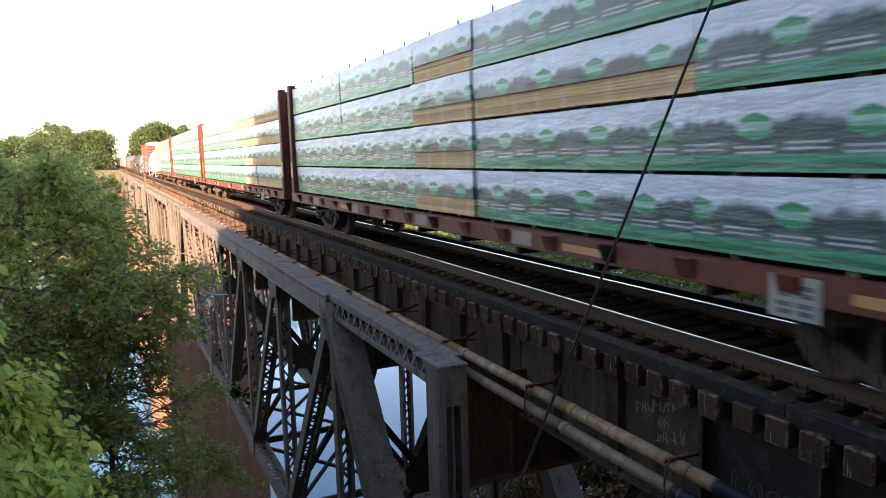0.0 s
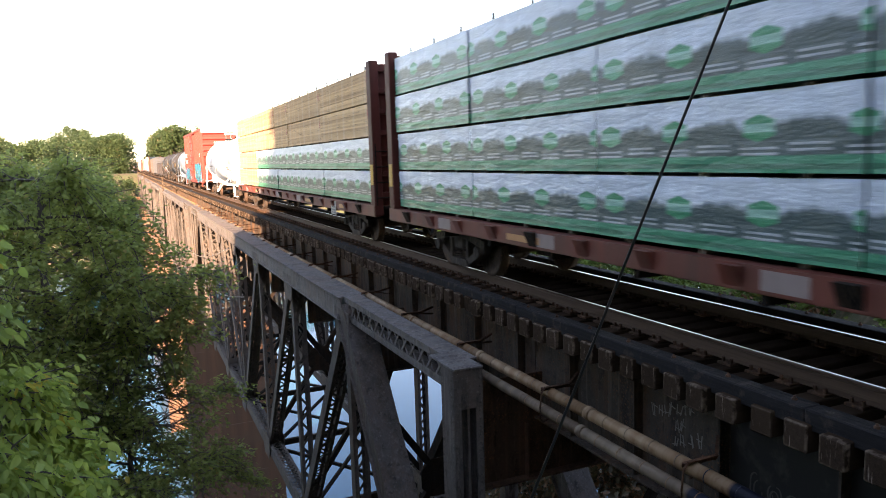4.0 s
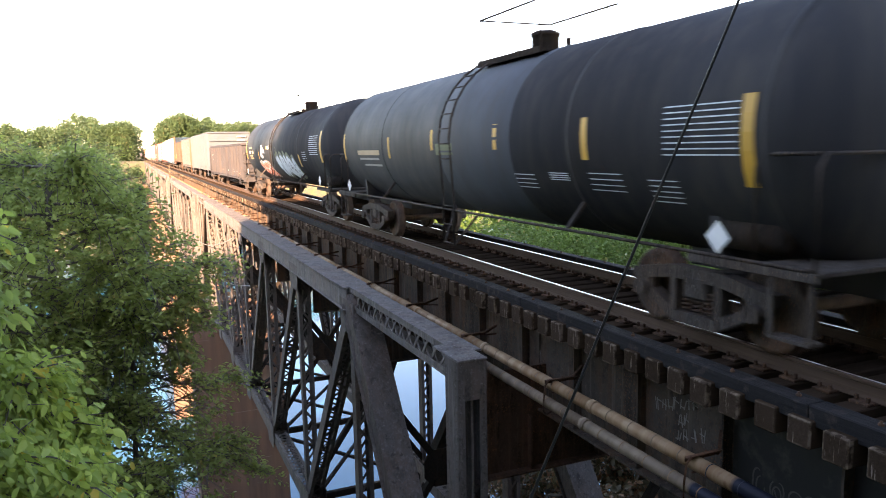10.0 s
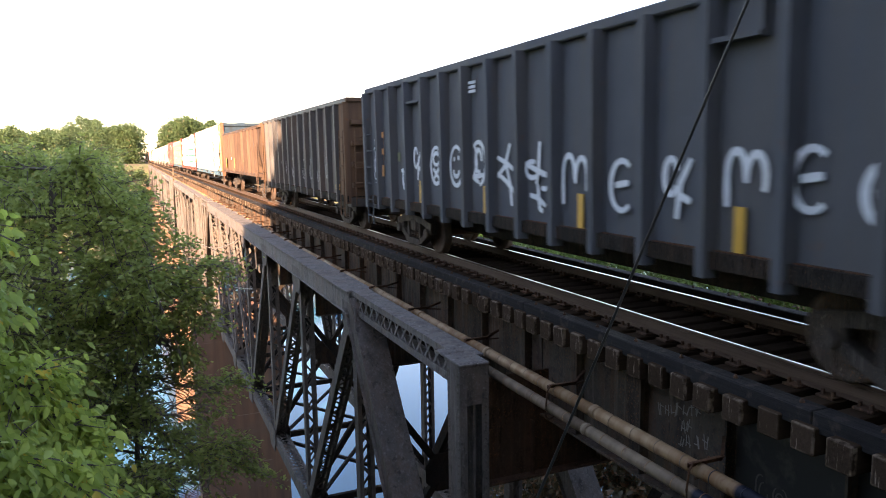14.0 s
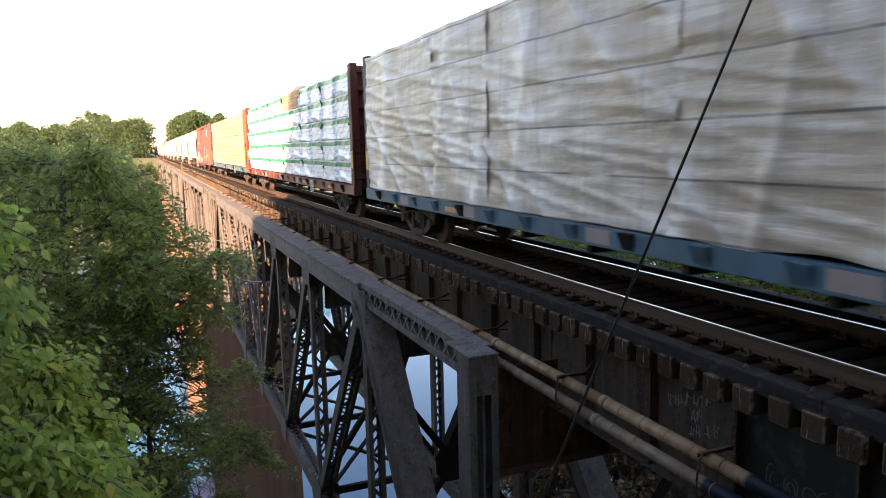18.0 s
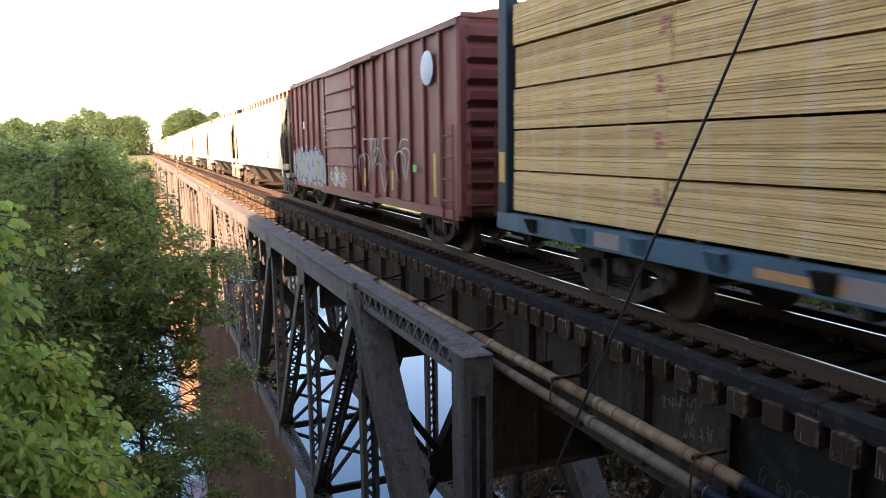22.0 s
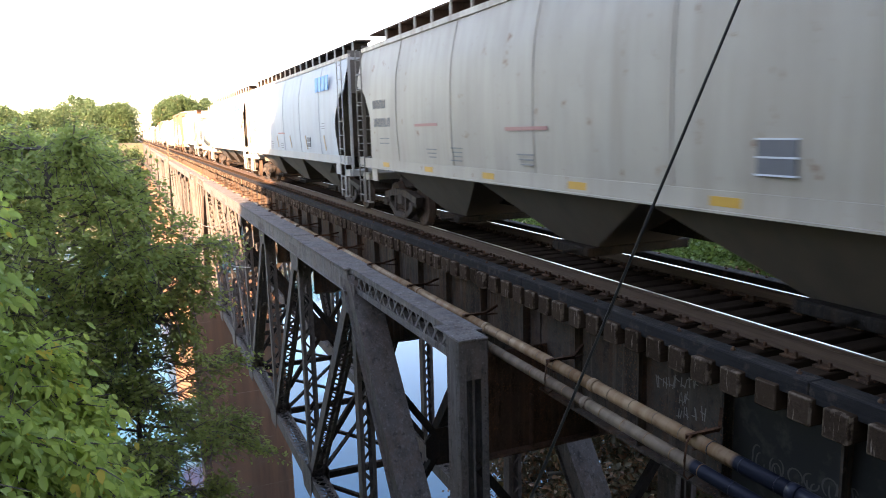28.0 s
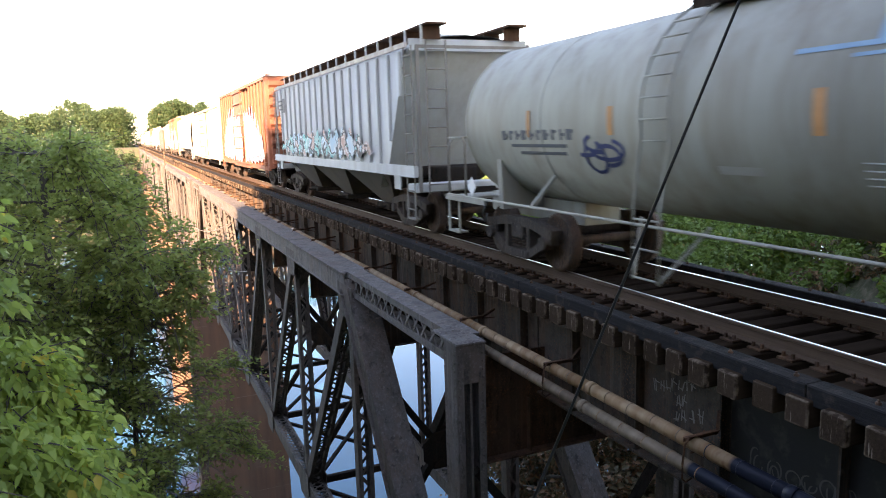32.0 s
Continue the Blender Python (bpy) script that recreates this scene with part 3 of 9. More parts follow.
def truss_span(i):
    y0 = Y_FIRST + SPAN * i
    sp = thing("truss_span", "riveted grey steel deck truss span of the railway bridge", "bridge truss", "truss spans of the bridge", at=pose(0, y0, 0))
    P = PANEL
    pitch = 0.42 if i == 0 else (0.6 if i == 1 else 1.2)
    for xc, side in ((X_NEAR, "near"), (X_FAR, "far")):
        for k in range(1, 7):
            m = boxed(Mesh(), (xc, k * P, Z_TOP), (xc, (k + 1) * P, Z_TOP), 0.56, 0.52)
            if i == 0 and side == "near":
                rivets(m, [(xc - 0.30, k * P + 0.15 + 0.15 * j, Z_TOP + 0.2) for j in range(38)])
                m.beam((xc, k * P + 0.02, Z_TOP + 0.283), (xc, k * P + 1.0, Z_TOP + 0.283), 0.66, 0.016)
            part("top_chord", m, M_CHORD, sp, "weathered grey box chord with cover plate")
        for k in range(8):
            m = laced(Mesh(), (xc, k * P, Z_BOT), (xc, (k + 1) * P, Z_BOT), 0.5, 0.42, pitch=0.3 if i == 0 else 0.8, double=i == 0)
            part("bottom_chord", m, M_BRIDGE, sp)
        for ya, yb in ((P, 0.0), (7 * P, 8 * P)):
            m = boxed(Mesh(), (xc, ya, Z_TOP), (xc, yb, Z_BOT), 0.56, 0.5, cover=0.05)
            if i == 0 and side == "near" and ya == P:
                a, b = Vector((xc, ya, Z_TOP)), Vector((xc, yb, Z_BOT))
                dr = (b - a).normalized()
                vv = dr.cross(Vector((1, 0, 0))).normalized()
                for off in (-0.2, 0.2):
                    rivets(m, [tuple(a + dr * (0.4 + 0.16 * j) + vv * off - Vector((0.297, 0, 0))) for j in range(55)])
                if vv.z < 0:
                    vv = -vv
                for off in (-0.3, 0.3):
                    rivets(m, [tuple(a + dr * (0.3 + 0.16 * j) + vv * 0.272 + Vector((off, 0, 0))) for j in range(55)], ax=tuple(vv))
            part("end_post", m, M_BRIDGE, sp, "heavy inclined riveted end post")
        for k in range(1, 8):
            part("post", laced(Mesh(), (xc, k * P, Z_TOP - 0.2), (xc, k * P, Z_BOT + 0.15), 0.36, 0.3, pitch=pitch), M_BRIDGE, sp)
        for k in range(1, 8):
            if k == 4:
                for e in (-1, 1):
                    part("counter_brace", Mesh().beam((xc, (4 + e) * P, Z_TOP), (xc, 4 * P, Z_BOT), 0.12, 0.12), M_BRIDGE, sp)
                continue
            to = k + 1 if k < 4 else k - 1
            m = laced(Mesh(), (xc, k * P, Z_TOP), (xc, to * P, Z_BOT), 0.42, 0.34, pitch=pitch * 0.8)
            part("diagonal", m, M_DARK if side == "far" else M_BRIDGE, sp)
        for k in range(9):
            for e in (-0.3, 0.3):
                part("gusset_plate", gusset(Mesh(), xc + e, k * P, Z_BOT + 0.1, 0.7, 0.55), M_BRIDGE, sp)
                if 0 < k < 8 and i < 3:
                    part("gusset_plate", gusset(Mesh(), xc + e * 0.96, k * P, Z_TOP - 0.35, 0.6, 0.45), M_BRIDGE, sp)
        for ya, yb in ((0.0, P), (7 * P, 8 * P)):
            m = Mesh()
            m.beam((xc, ya, Z_TOP + 0.30), (xc, yb, Z_TOP + 0.30), 0.42, 0.03)
            m.beam((xc - 0.195, ya, Z_TOP + 0.235), (xc - 0.195, yb, Z_TOP + 0.235), 0.02, 0.10)
            m.beam((xc, ya, Z_TOP - 0.21), (xc, yb, Z_TOP - 0.21), 0.42, 0.025)
            m.beam((xc - 0.195, ya, Z_TOP - 0.145), (xc - 0.195, yb, Z_TOP - 0.145), 0.02, 0.11)
            nb = 15 if i < 2 else 8
            st = (yb - ya) / nb
            for j in range(nb):
                for a, b in ((-0.18, 0.26), (0.26, -0.18)):
                    m.beam((xc - 0.17 - 0.012 * (a > b), ya + j * st, Z_TOP + a), (xc - 0.17 - 0.012 * (a > b), ya + (j + 1) * st, Z_TOP + b), 0.012, 0.06)
            if i == 0 and xc == X_NEAR and ya == 0.0:
                rivets(m, [(xc - 0.205, 0.2 + 0.2 * j, Z_TOP - 0.15) for j in range(30)])
            part("lattice_strut", m, M_CHORD, sp, "lattice strut with crossed flat bars")
    # cross frames and lateral bracing between the two trusses
    for k in range(9):
        y = k * P
        if 0 < k < 8:
            fb = part("floor_beam", Mesh().box(X_NEAR + 0.3, X_FAR - 0.3, y - 0.02, y + 0.02, -2.9, -1.4), M_GIRDER, sp)
            part("bottom_flange", Mesh().box(X_NEAR + 0.3, X_FAR - 0.3, y - 0.16, y + 0.16, -2.92, -2.9), M_GIRDER, fb)
            m = Mesh()
            for a, b in (((X_NEAR, -2.95), (X_FAR, Z_BOT + 0.4)), ((X_FAR, -2.95), (X_NEAR, Z_BOT + 0.4))):
                m.beam((a[0], y, a[1]), (b[0], y + 0.05, b[1]), 0.17, 0.17)
            xm, zm = (X_NEAR + X_FAR) / 2, (Z_BOT - 2.55) / 2
            m.add([(xm + a, y + e, zm + b) for e in (-0.1, -0.08) for a, b in ((-0.5, -0.22), (-0.22, -0.5), (0.22, -0.5), (0.5, -0.22), (0.5, 0.22), (0.22, 0.5), (-0.22, 0.5), (-0.5, 0.22))],
                  [tuple(range(8)), tuple(range(8, 16))[::-1]] + [(q, q + 8, (q + 1) % 8 + 8, (q + 1) % 8) for q in range(8)])
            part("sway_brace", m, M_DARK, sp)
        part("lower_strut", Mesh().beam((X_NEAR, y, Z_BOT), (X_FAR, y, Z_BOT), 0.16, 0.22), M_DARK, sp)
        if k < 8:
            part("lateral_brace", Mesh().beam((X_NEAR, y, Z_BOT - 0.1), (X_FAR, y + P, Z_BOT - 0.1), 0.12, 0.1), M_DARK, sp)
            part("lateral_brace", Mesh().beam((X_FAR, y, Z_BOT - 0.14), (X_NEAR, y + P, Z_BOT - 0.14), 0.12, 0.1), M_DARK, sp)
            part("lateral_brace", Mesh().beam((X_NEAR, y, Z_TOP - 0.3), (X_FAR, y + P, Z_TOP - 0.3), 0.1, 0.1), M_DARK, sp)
    for s in (-0.2, 2 * TRACK + 0.2):
        st = part("stringer", Mesh().box(s - 0.012, s + 0.012, 0, SPAN, -2.035, -0.485), M_GIRDER, sp, "plate girder stringer under the ties")
        part("top_flange", Mesh().box(s - 0.17, s + 0.17, 0, SPAN, -0.485, -0.462), M_GIRDER, st)
        part("bottom_flange", Mesh().box(s - 0.17, s + 0.17, 0, SPAN, -2.06, -2.035), M_GIRDER, st)
        if i < 2:
            for j in range(int(SPAN / 1.65)):
                y = 0.35 + 1.65 * j
                part("stiffener", Mesh().box(s - 0.15, s + 0.15, y - 0.015, y + 0.015, -2.03, -0.487), M_GIRDER, sp)


def pier(i):
    y = Y_FIRST + SPAN * i
    xa, xb = X_NEAR - 1.55, X_FAR + 1.5
    pr = thing("bridge_pier", "tall brown-stained concrete bridge pier rising from the river", "bridge pier", "bridge piers", at=pose(0, y - 0.2, 0))
    base = min(height(TRACK, y), WATER_Z) - 1.5 if i else height(TRACK, y) - 3
    top = Z_BOT - 0.55
    m = Mesh()
    rings = []
    for z, grow in ((base, 0.55), (top - 0.5, 0.0)):
        rings.append([(xa + 0.1 - 0.2 * grow, -1.1 - grow, z), (xb + 0.2 * grow, -1.1 - grow, z), (xb + 0.2 * grow, 1.3 + grow, z), (xa + 0.1 - 0.2 * grow, 1.3 + grow, z)])
    m.add(rings[0] + rings[1], [(3, 2, 1, 0), (4, 5, 6, 7), (0, 1, 5, 4), (1, 2, 6, 5), (2, 3, 7, 6), (3, 0, 4, 7)])
    part("shaft", m, M_CONC, pr)
    part("cap", Mesh().cbox(xa - 0.2, xb + 0.2, -1.35, 1.55, top - 0.5, top, 0.06), M_CONC, pr)
    for xc in (X_NEAR, X_FAR):
        m = Mesh().cbox(xc - 0.45, xc + 0.45, -0.55, 0.75, top, top + 0.12, 0.02).cbox(xc - 0.3, xc + 0.3, -0.3, 0.5, top + 0.12, top + 0.4, 0.02)
        part("bearing", m, M_RUSTY, pr)
    # posts that carry the deck between two spans
    for xc in (X_NEAR - 0.16, X_FAR):
        m = Mesh()
        for s in (-1, 1):
            m.box(xc + s * 0.235 - 0.015, xc + s * 0.235 + 0.015, -0.22, 0.22, top + 0.4, -1.0)
            for e in (-1, 1):
                m.box(xc + s * 0.185 - 0.06, xc + s * 0.185 + 0.06, e * 0.23 - 0.012, e * 0.23 + 0.012, top + 0.4, -1.0)
        m.box(xc - 0.02, xc + 0.02, -0.22, 0.22, top + 0.4, -1.0)
        m.box(xc - 0.225, xc + 0.225, -0.247, -0.225, -1.62, -1.0)
        if i == 0:
            for e in (-0.18, 0.18):
                rivets(m, [(xc - 0.252, e, -1.15 - 0.13 * j) for j in range(30)])
            for e in (-0.2, 0.2):
                rivets(m, [(xc + e, -0.245, -1.15 - 0.13 * j) for j in range(30)], ax=(0, -1, 0))
        part("tower_post", m, M_BRIDGE, pr, "riveted vertical steel post")
        m = Mesh().cbox(xc - 0.25, xc + 0.25, -0.27, 0.72, -0.998, -0.962, 0.008)
        if i == 0:
            rivets(m, [(xc - 0.21 + 0.07 * a, -0.22, -0.962) for a in range(7)] + [(xc - 0.21 + 0.07 * a, 0.66, -0.962) for a in range(7)], ax=(0, 0, 1))
            rivets(m, [(xc - 0.12 + 0.12 * a, 0.1 + 0.16 * b, -0.962) for a in range(3) for b in range(3)], ax=(0, 0, 1))
        part("cap_plate", m, M_CHORD, pr, "flat grey riveted cap plate")
    cg = part("cross_girder", Mesh().box(X_NEAR + 0.08, X_FAR - 0.3, -0.02, 0.02, -3.0, -1.3), M_RUSTY, pr, "rusty transverse plate girder")
    part("bottom_flange", Mesh().box(X_NEAR + 0.08, X_FAR - 0.29, -0.2, 0.2, -3.03, -3.0), M_RUSTY, cg)
    for x in (-0.55, 0.75, 2.05):
        part("stiffener", Mesh().box(x - 0.015, x + 0.015, -0.14, -0.021, -3.0, -2.1), M_RUSTY, cg)
    m = Mesh()
    m.beam((X_NEAR, 0, -3.2), (X_FAR, 0.02, Z_BOT + 0.5), 0.14, 0.14).beam((X_FAR, 0, -3.2), (X_NEAR, 0.02, Z_BOT + 0.5), 0.14, 0.14)
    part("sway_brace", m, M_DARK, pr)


for i in range(SPANS):
    truss_span(i)
for i in range(SPANS + 1):
    pier(i)


def approach():
    """Plate girders from the bank to the first pier."""
    ap = thing("girder_span", "dark plate girder approach span with stiffeners", "bridge girder")
    for s in (-0.2, 2 * TRACK + 0.2):
        pg = part("plate_girder", Mesh().box(s - 0.012, s + 0.012, -14, 10.1, -2.035, -0.485), M_GIRDER, ap)
        part("top_flange", Mesh().box(s - 0.17, s + 0.17, -14, 10.1, -0.485, -0.462), M_GIRDER, pg)
        part("bottom_flange", Mesh().box(s - 0.17, s + 0.17, -14, 10.1, -2.07, -2.035), M_GIRDER, pg)
        for j in range(13):
            y = 8.92 - 1.5 * j
            part("stiffener", Mesh().box(s - 0.15, s + 0.15, y - 0.015, y + 0.015, -2.035, -0.487), M_GIRDER, ap)
    # chalk strokes and spray patches on the near web
    xs = -0.2 - 0.017
    m = Mesh()
    random.seed(5)
    for y0, y1, z0, z1, n in ((7.2, 6.45, -1.1, -0.86, 7), (6.78, 6.6, -1.18, -1.1, 2), (6.85, 6.3, -1.38, -1.2, 4)):
        for i in range(n):
            y, z = y0 + (y1 - y0) * (i + 0.5) / n, z0 + (z1 - z0) * i / n
            for k in range(3):
                a, h = random.uniform(-0.045, 0.045), random.uniform(0.07, 0.12)
                if k < 2:
                    m.beam((xs, y + a, z - h / 2), (xs, y + a + random.uniform(-0.04, 0.04), z + h), 0.004, 0.013, up=(0, 1, 0))
                else:
                    zz = z + random.uniform(-0.02, 0.08)
                    m.beam((xs, y - 0.045, zz), (xs, y + 0.045, zz + random.uniform(-0.03, 0.03)), 0.004, 0.012)
    tagged(part("chalk_scrawl", m, M_CHALK, ap, "pale chalk strokes"), kind="stuff")
    tagged(part("spray_scrawl", tag_row(xs + 0.002, [(5.5, -1.42), (5.28, -1.46), (5.05, -1.45), (4.82, -1.42), (4.6, -1.36), (4.4, -1.34)], 0.22, 0.012, 18), M_SPRAY, ap, "grey sprayed row of signs"), kind="stuff")
    tar = Nodes("tar", 0.6)
    n = tar.noise(tar.world(), 3.2, 5, 0.65)
    tar.color(tar.mix(tar.step(n, 0.55, 0.7), (0.010, 0.0085, 0.008), (0.045, 0.038, 0.033)))
    part("tar_coat", Mesh().box(-0.2155, -0.2125, -14, 5.88, -2.03, -0.49), tar.mat, ap, "black tar coat on the web")
    # bank seat
    m = Mesh().box(-2.6, 4.1, -16, -13.6, -8, -1.8).box(-2.6, 4.1, -17.4, -15.6, -8, -0.5)
    solid("abutment", m, M_CONC, "weathered concrete abutment under the girders", "abutment", "structure")


M_SPRAY = plain("spray", (0.095, 0.09, 0.085), 0.9)
M_CHALK = plain("chalk", (0.21, 0.19, 0.17), 0.9)
approach()


def pipes():
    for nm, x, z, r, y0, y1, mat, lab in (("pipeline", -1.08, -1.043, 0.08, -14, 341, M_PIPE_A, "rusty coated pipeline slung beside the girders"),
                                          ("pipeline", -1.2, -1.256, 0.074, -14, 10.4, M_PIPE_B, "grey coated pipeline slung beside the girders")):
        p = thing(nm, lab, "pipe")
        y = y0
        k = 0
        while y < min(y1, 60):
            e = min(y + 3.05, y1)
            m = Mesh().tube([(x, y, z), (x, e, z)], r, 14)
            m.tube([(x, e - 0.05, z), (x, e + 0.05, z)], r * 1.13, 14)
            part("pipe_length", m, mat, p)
            y = e
        if y1 > 60:
            part("pipe_length", Mesh().tube([(x, y, z), (x, y1, z)], r, 10), mat, p)
        m = Mesh()
        for j in range(60):
            yy = -1.0 + 0.42 * j
            if yy < y1:
                m.tube([(x, yy, z), (x, yy + 0.012, z)], r * 1.05, 12)
        tagged(part("wrap_band", m, M_PIPE_B if mat is M_PIPE_A else M_PIPE_A, p), kind="stuff")
    for j in range(21):
        y = 5.5 + 2.75 * (j - 2)
        br = thing("pipe_hanger", "rusty bracket with hook rods holding the pipes", "pipe bracket", "pipe brackets along the bridge", at=pose(0, y, 0))
        part("arm", Mesh().box(-1.24, -0.78, -0.022, 0.022, -0.945, -0.935).box(-1.24, -0.78, 0.012, 0.022, -0.99, -0.945).beam((-0.8, 0, -0.95), (-0.37, 0.42, -0.97), 0.035, 0.04), M_RUSTY, br)
        part("brace", Mesh().beam((-0.8, 0.02, -0.99), (-0.37, 0.42, -1.12), 0.025, 0.025), M_RUSTY, br)
        low = -1.36 if y < 10.4 else -1.13
        part("hook_rod", Mesh().tube([(-1.2, -0.03, -0.92), (-1.26, -0.03, -1.0), (-1.285, -0.03, -1.2), (-1.285, -0.03, low), (-1.24, -0.03, low - 0.05), (-1.16, -0.03, low - 0.02)], 0.012, 6), M_RUSTY, br)
        part("hook_rod", Mesh().tube([(-0.95, 0.03, -0.92), (-0.985, 0.03, -1.0), (-0.985, 0.03, -1.08), (-1.03, 0.03, -1.135), (-1.13, 0.03, -1.135)], 0.011, 6), M_RUSTY, br)


pipes()


def track():
    tr = thing("railway_track", "single railway track on dark timber bridge ties", "railway track")
    prof = [(-0.037, 0), (0.037, 0), (0.037, -0.03), (0.009, -0.045), (0.009, -0.15), (0.07, -0.168), (0.07, -0.178), (-0.07, -0.178), (-0.07, -0.168), (-0.009, -0.15), (-0.009, -0.045), (-0.037, -0.03)]
    prof = [(x, z) for x, z in prof][::-1]
    for x in (0.0, 2 * TRACK):
        part("rail", Mesh().extrude_y([(a + x, z) for a, z in prof], -900, 1000), M_RAIL, tr, "worn steel rail with polished head")
    tie = Mesh().cbox(-0.95, 2 * TRACK + 0.95, -0.125, 0.125, -0.46, -0.2, 0.012).data("tie", M_TIE)
    plate = Mesh().cbox(-0.19, 0.19, -0.1, 0.1, -0.2, -0.172, 0.006)
    for a, b in ((-0.13, -0.06), (-0.13, 0.06), (0.12, -0.06), (0.12, 0.06)):
        plate.cbox(a - 0.016, a + 0.016, b - 0.016, b + 0.016, -0.18, -0.122, 0.005)
    plate = plate.data("tie_plate", M_PLATE)
    random.seed(3)
    rest = Mesh()
    prest = Mesh()
    j = 0
    y = -5.96
    while y < DECK_END:
        dx, a = random.uniform(-0.035, 0.035), random.uniform(-0.6, 0.6)
        if j < 270:
            part("tie", tie, None, tr, at=pose(dx, y, random.uniform(-0.006, 0.0), 0, 0, a))
            for x in (0.0, 2 * TRACK):
                if j < 110:
                    part("tie_plate", plate, None, tr, at=pose(x, y, 0))
        else:
            rest.box(-0.95 + dx, 2 * TRACK + 0.95 + dx, y - 0.125, y + 0.125, -0.46, -0.2)
        y += 0.40
        j += 1
    tagged(part("ties_far", rest, M_TIE, tr), kind="stuff")
    bank = Mesh()
    for k in range(2000):
        yy = -6.4 - 0.5 * k if k < 1000 else DECK_END + 0.5 * (k - 1000)
        bank.box(TRACK - 1.35, TRACK + 1.35, yy - 0.11, yy + 0.11, -0.42, -0.2)
    tagged(part("ties_on_banks", bank, M_TIE, tr), kind="stuff")
    bolt = Mesh().turn([(-0.08, 0.026), (-0.056, 0.026), (-0.055, 0.013), (-0.036, 0.013), (-0.035, 0.0)], "z", 6).data("guard_bolt", M_PLATE)
    for sx, x in ((-1, -0.86), (1, 2 * TRACK + 0.86)):
        y = -6.0
        while y < DECK_END:
            e = min(y + 5.2, DECK_END)
            xa, xb = sorted((x + sx * 0.01, x - sx * 0.21))
            part("guard_timber", Mesh().cbox(xa, xb, y + 0.006, e, -0.262, -0.075, 0.012), M_GUARD, tr, "blackened guard timber bolted over the tie ends")
            y = e
        y = -5.0
        while y < 70:
            part("guard_bolt", bolt, None, tr, at=pose(x - sx * 0.1, y, 0))
            y += 0.8
    ball = Mesh().extrude_y([(TRACK - 3.2, -1.4), (TRACK + 3.2, -1.4), (TRACK + 1.7, -0.36), (TRACK - 1.7, -0.36)], -900, -16)
    ball.extrude_y([(TRACK - 3.2, -1.4), (TRACK + 3.2, -1.4), (TRACK + 1.7, -0.36), (TRACK - 1.7, -0.36)], DECK_END + 0.5, 1000)
    solid("ballast_bed", ball, M_BALLAST, "grey crushed stone ballast under the track on the banks", "ballast", "structure")


def ballast_mat():
    g = Nodes("ballast", 0.95)
    n = g.noise(g.world(), 16, 5)
    g.color(g.mix(n, (0.10, 0.09, 0.08), (0.32, 0.30, 0.27))).bump(n, 1.0, 0.05)
    return g.mat


M_BALLAST = ballast_mat()
track()


def refuge(y):
    r = thing("refuge_platform", "small timber refuge platform with posts beside the track", "platform", "refuge platforms", at=pose(0, y, 0))
    part("deck", Mesh().cbox(-2.1, -0.9, -0.8, 0.8, -0.3, -0.2, 0.01), M_TIE, r)
    for a in (-0.75, 0.75):
        part("post", Mesh().cbox(-2.08, -1.98, a - 0.05, a + 0.05, -0.9, 0.85, 0.01), M_TIE, r)
    part("handrail", Mesh().beam((-2.03, -0.75, 0.8), (-2.03, 0.75, 0.8), 0.06, 0.06), M_TIE, r)


refuge(98)
refuge(196)
refuge(294)

# guy wire in front of the track, and slack lines on the truss
M_WIRE = plain("black_wire", (0.012, 0.012, 0.014), 0.5)
wire = Mesh().tube([(-6.1455, 1.0266, 0.5851), (-2.5543, 0.7151, 8.2412)], 0.0026, 8)
solid("guy_wire", wire, M_WIRE, "taut black guy wire anchored in the bank", "cable")
pole = thing("utility_pole", "tall brown timber utility pole on the bank", "pole")
part("shaft", Mesh().tube([(-2.42, 0.72, -1.5), (-2.42, 0.72, 9.39)], [0.15, 0.12], 10), M_BARK, pole)
part("eye_bolt", Mesh().cbox(-2.58, -2.4, 0.69, 0.75, 8.19, 8.29, 0.01), M_DARK, pole)
wire = Mesh().tube([(-3.55, 30.4, -6.95), (-2.75, 29.4, -7.1), (-1.95, 28.4, -7.25)], 0.02, 6)
solid("slack_cable", wire, M_WIRE, "short black cable tied to the truss", "cable")
for ya, za, yb, zb in ((62, -4.4, 34, -1.6), (70, -6.5, 40, -4.6), (52, -5.0, 30, -3.2)):
    pts = [(-2.15, ya + (yb - ya) * k / 8, za + (zb - za) * k / 8 - 0.6 * math.sin(math.pi * k / 8)) for k in range(9)]
    solid("slack_line", Mesh().tube(pts, 0.022, 5), plain("pale_line", (0.17, 0.15, 0.13), 0.7), "pale slack line hung along the truss", "cable")

# ---- train ----
# every car: y along the track (leading end towards -y), x across, z = 0 at the rail head
GROUP = "cars of the freight train"
M_STRAP = plain("black_strap", (0.015, 0.015, 0.016), 0.5)
M_GREYPLATE = plain("plate_white", (0.30, 0.28, 0.25), 0.6)
M_FADED = plain("faded_patch", (0.26, 0.19, 0.17), 0.7)
M_YELLOW = plain("yellow_mark", (0.50, 0.26, 0.025), 0.5)
M_WHITE = plain("white_mark", (0.68, 0.68, 0.66), 0.5)
M_GREYMARK = plain("grey_mark", (0.10, 0.10, 0.11), 0.6)
M_REDMARK = plain("red_mark", (0.42, 0.08, 0.07), 0.6)
M_GREENMARK = plain("green_mark", (0.05, 0.45, 0.08), 0.5)
M_BLUEMARK = plain("blue_mark", (0.05, 0.30, 0.62), 0.5)
M_TEAL = plain("teal_spray", (0.012, 0.28, 0.32), 0.6)
M_CYAN = plain("cyan_spray", (0.012, 0.25, 0.37), 0.6)
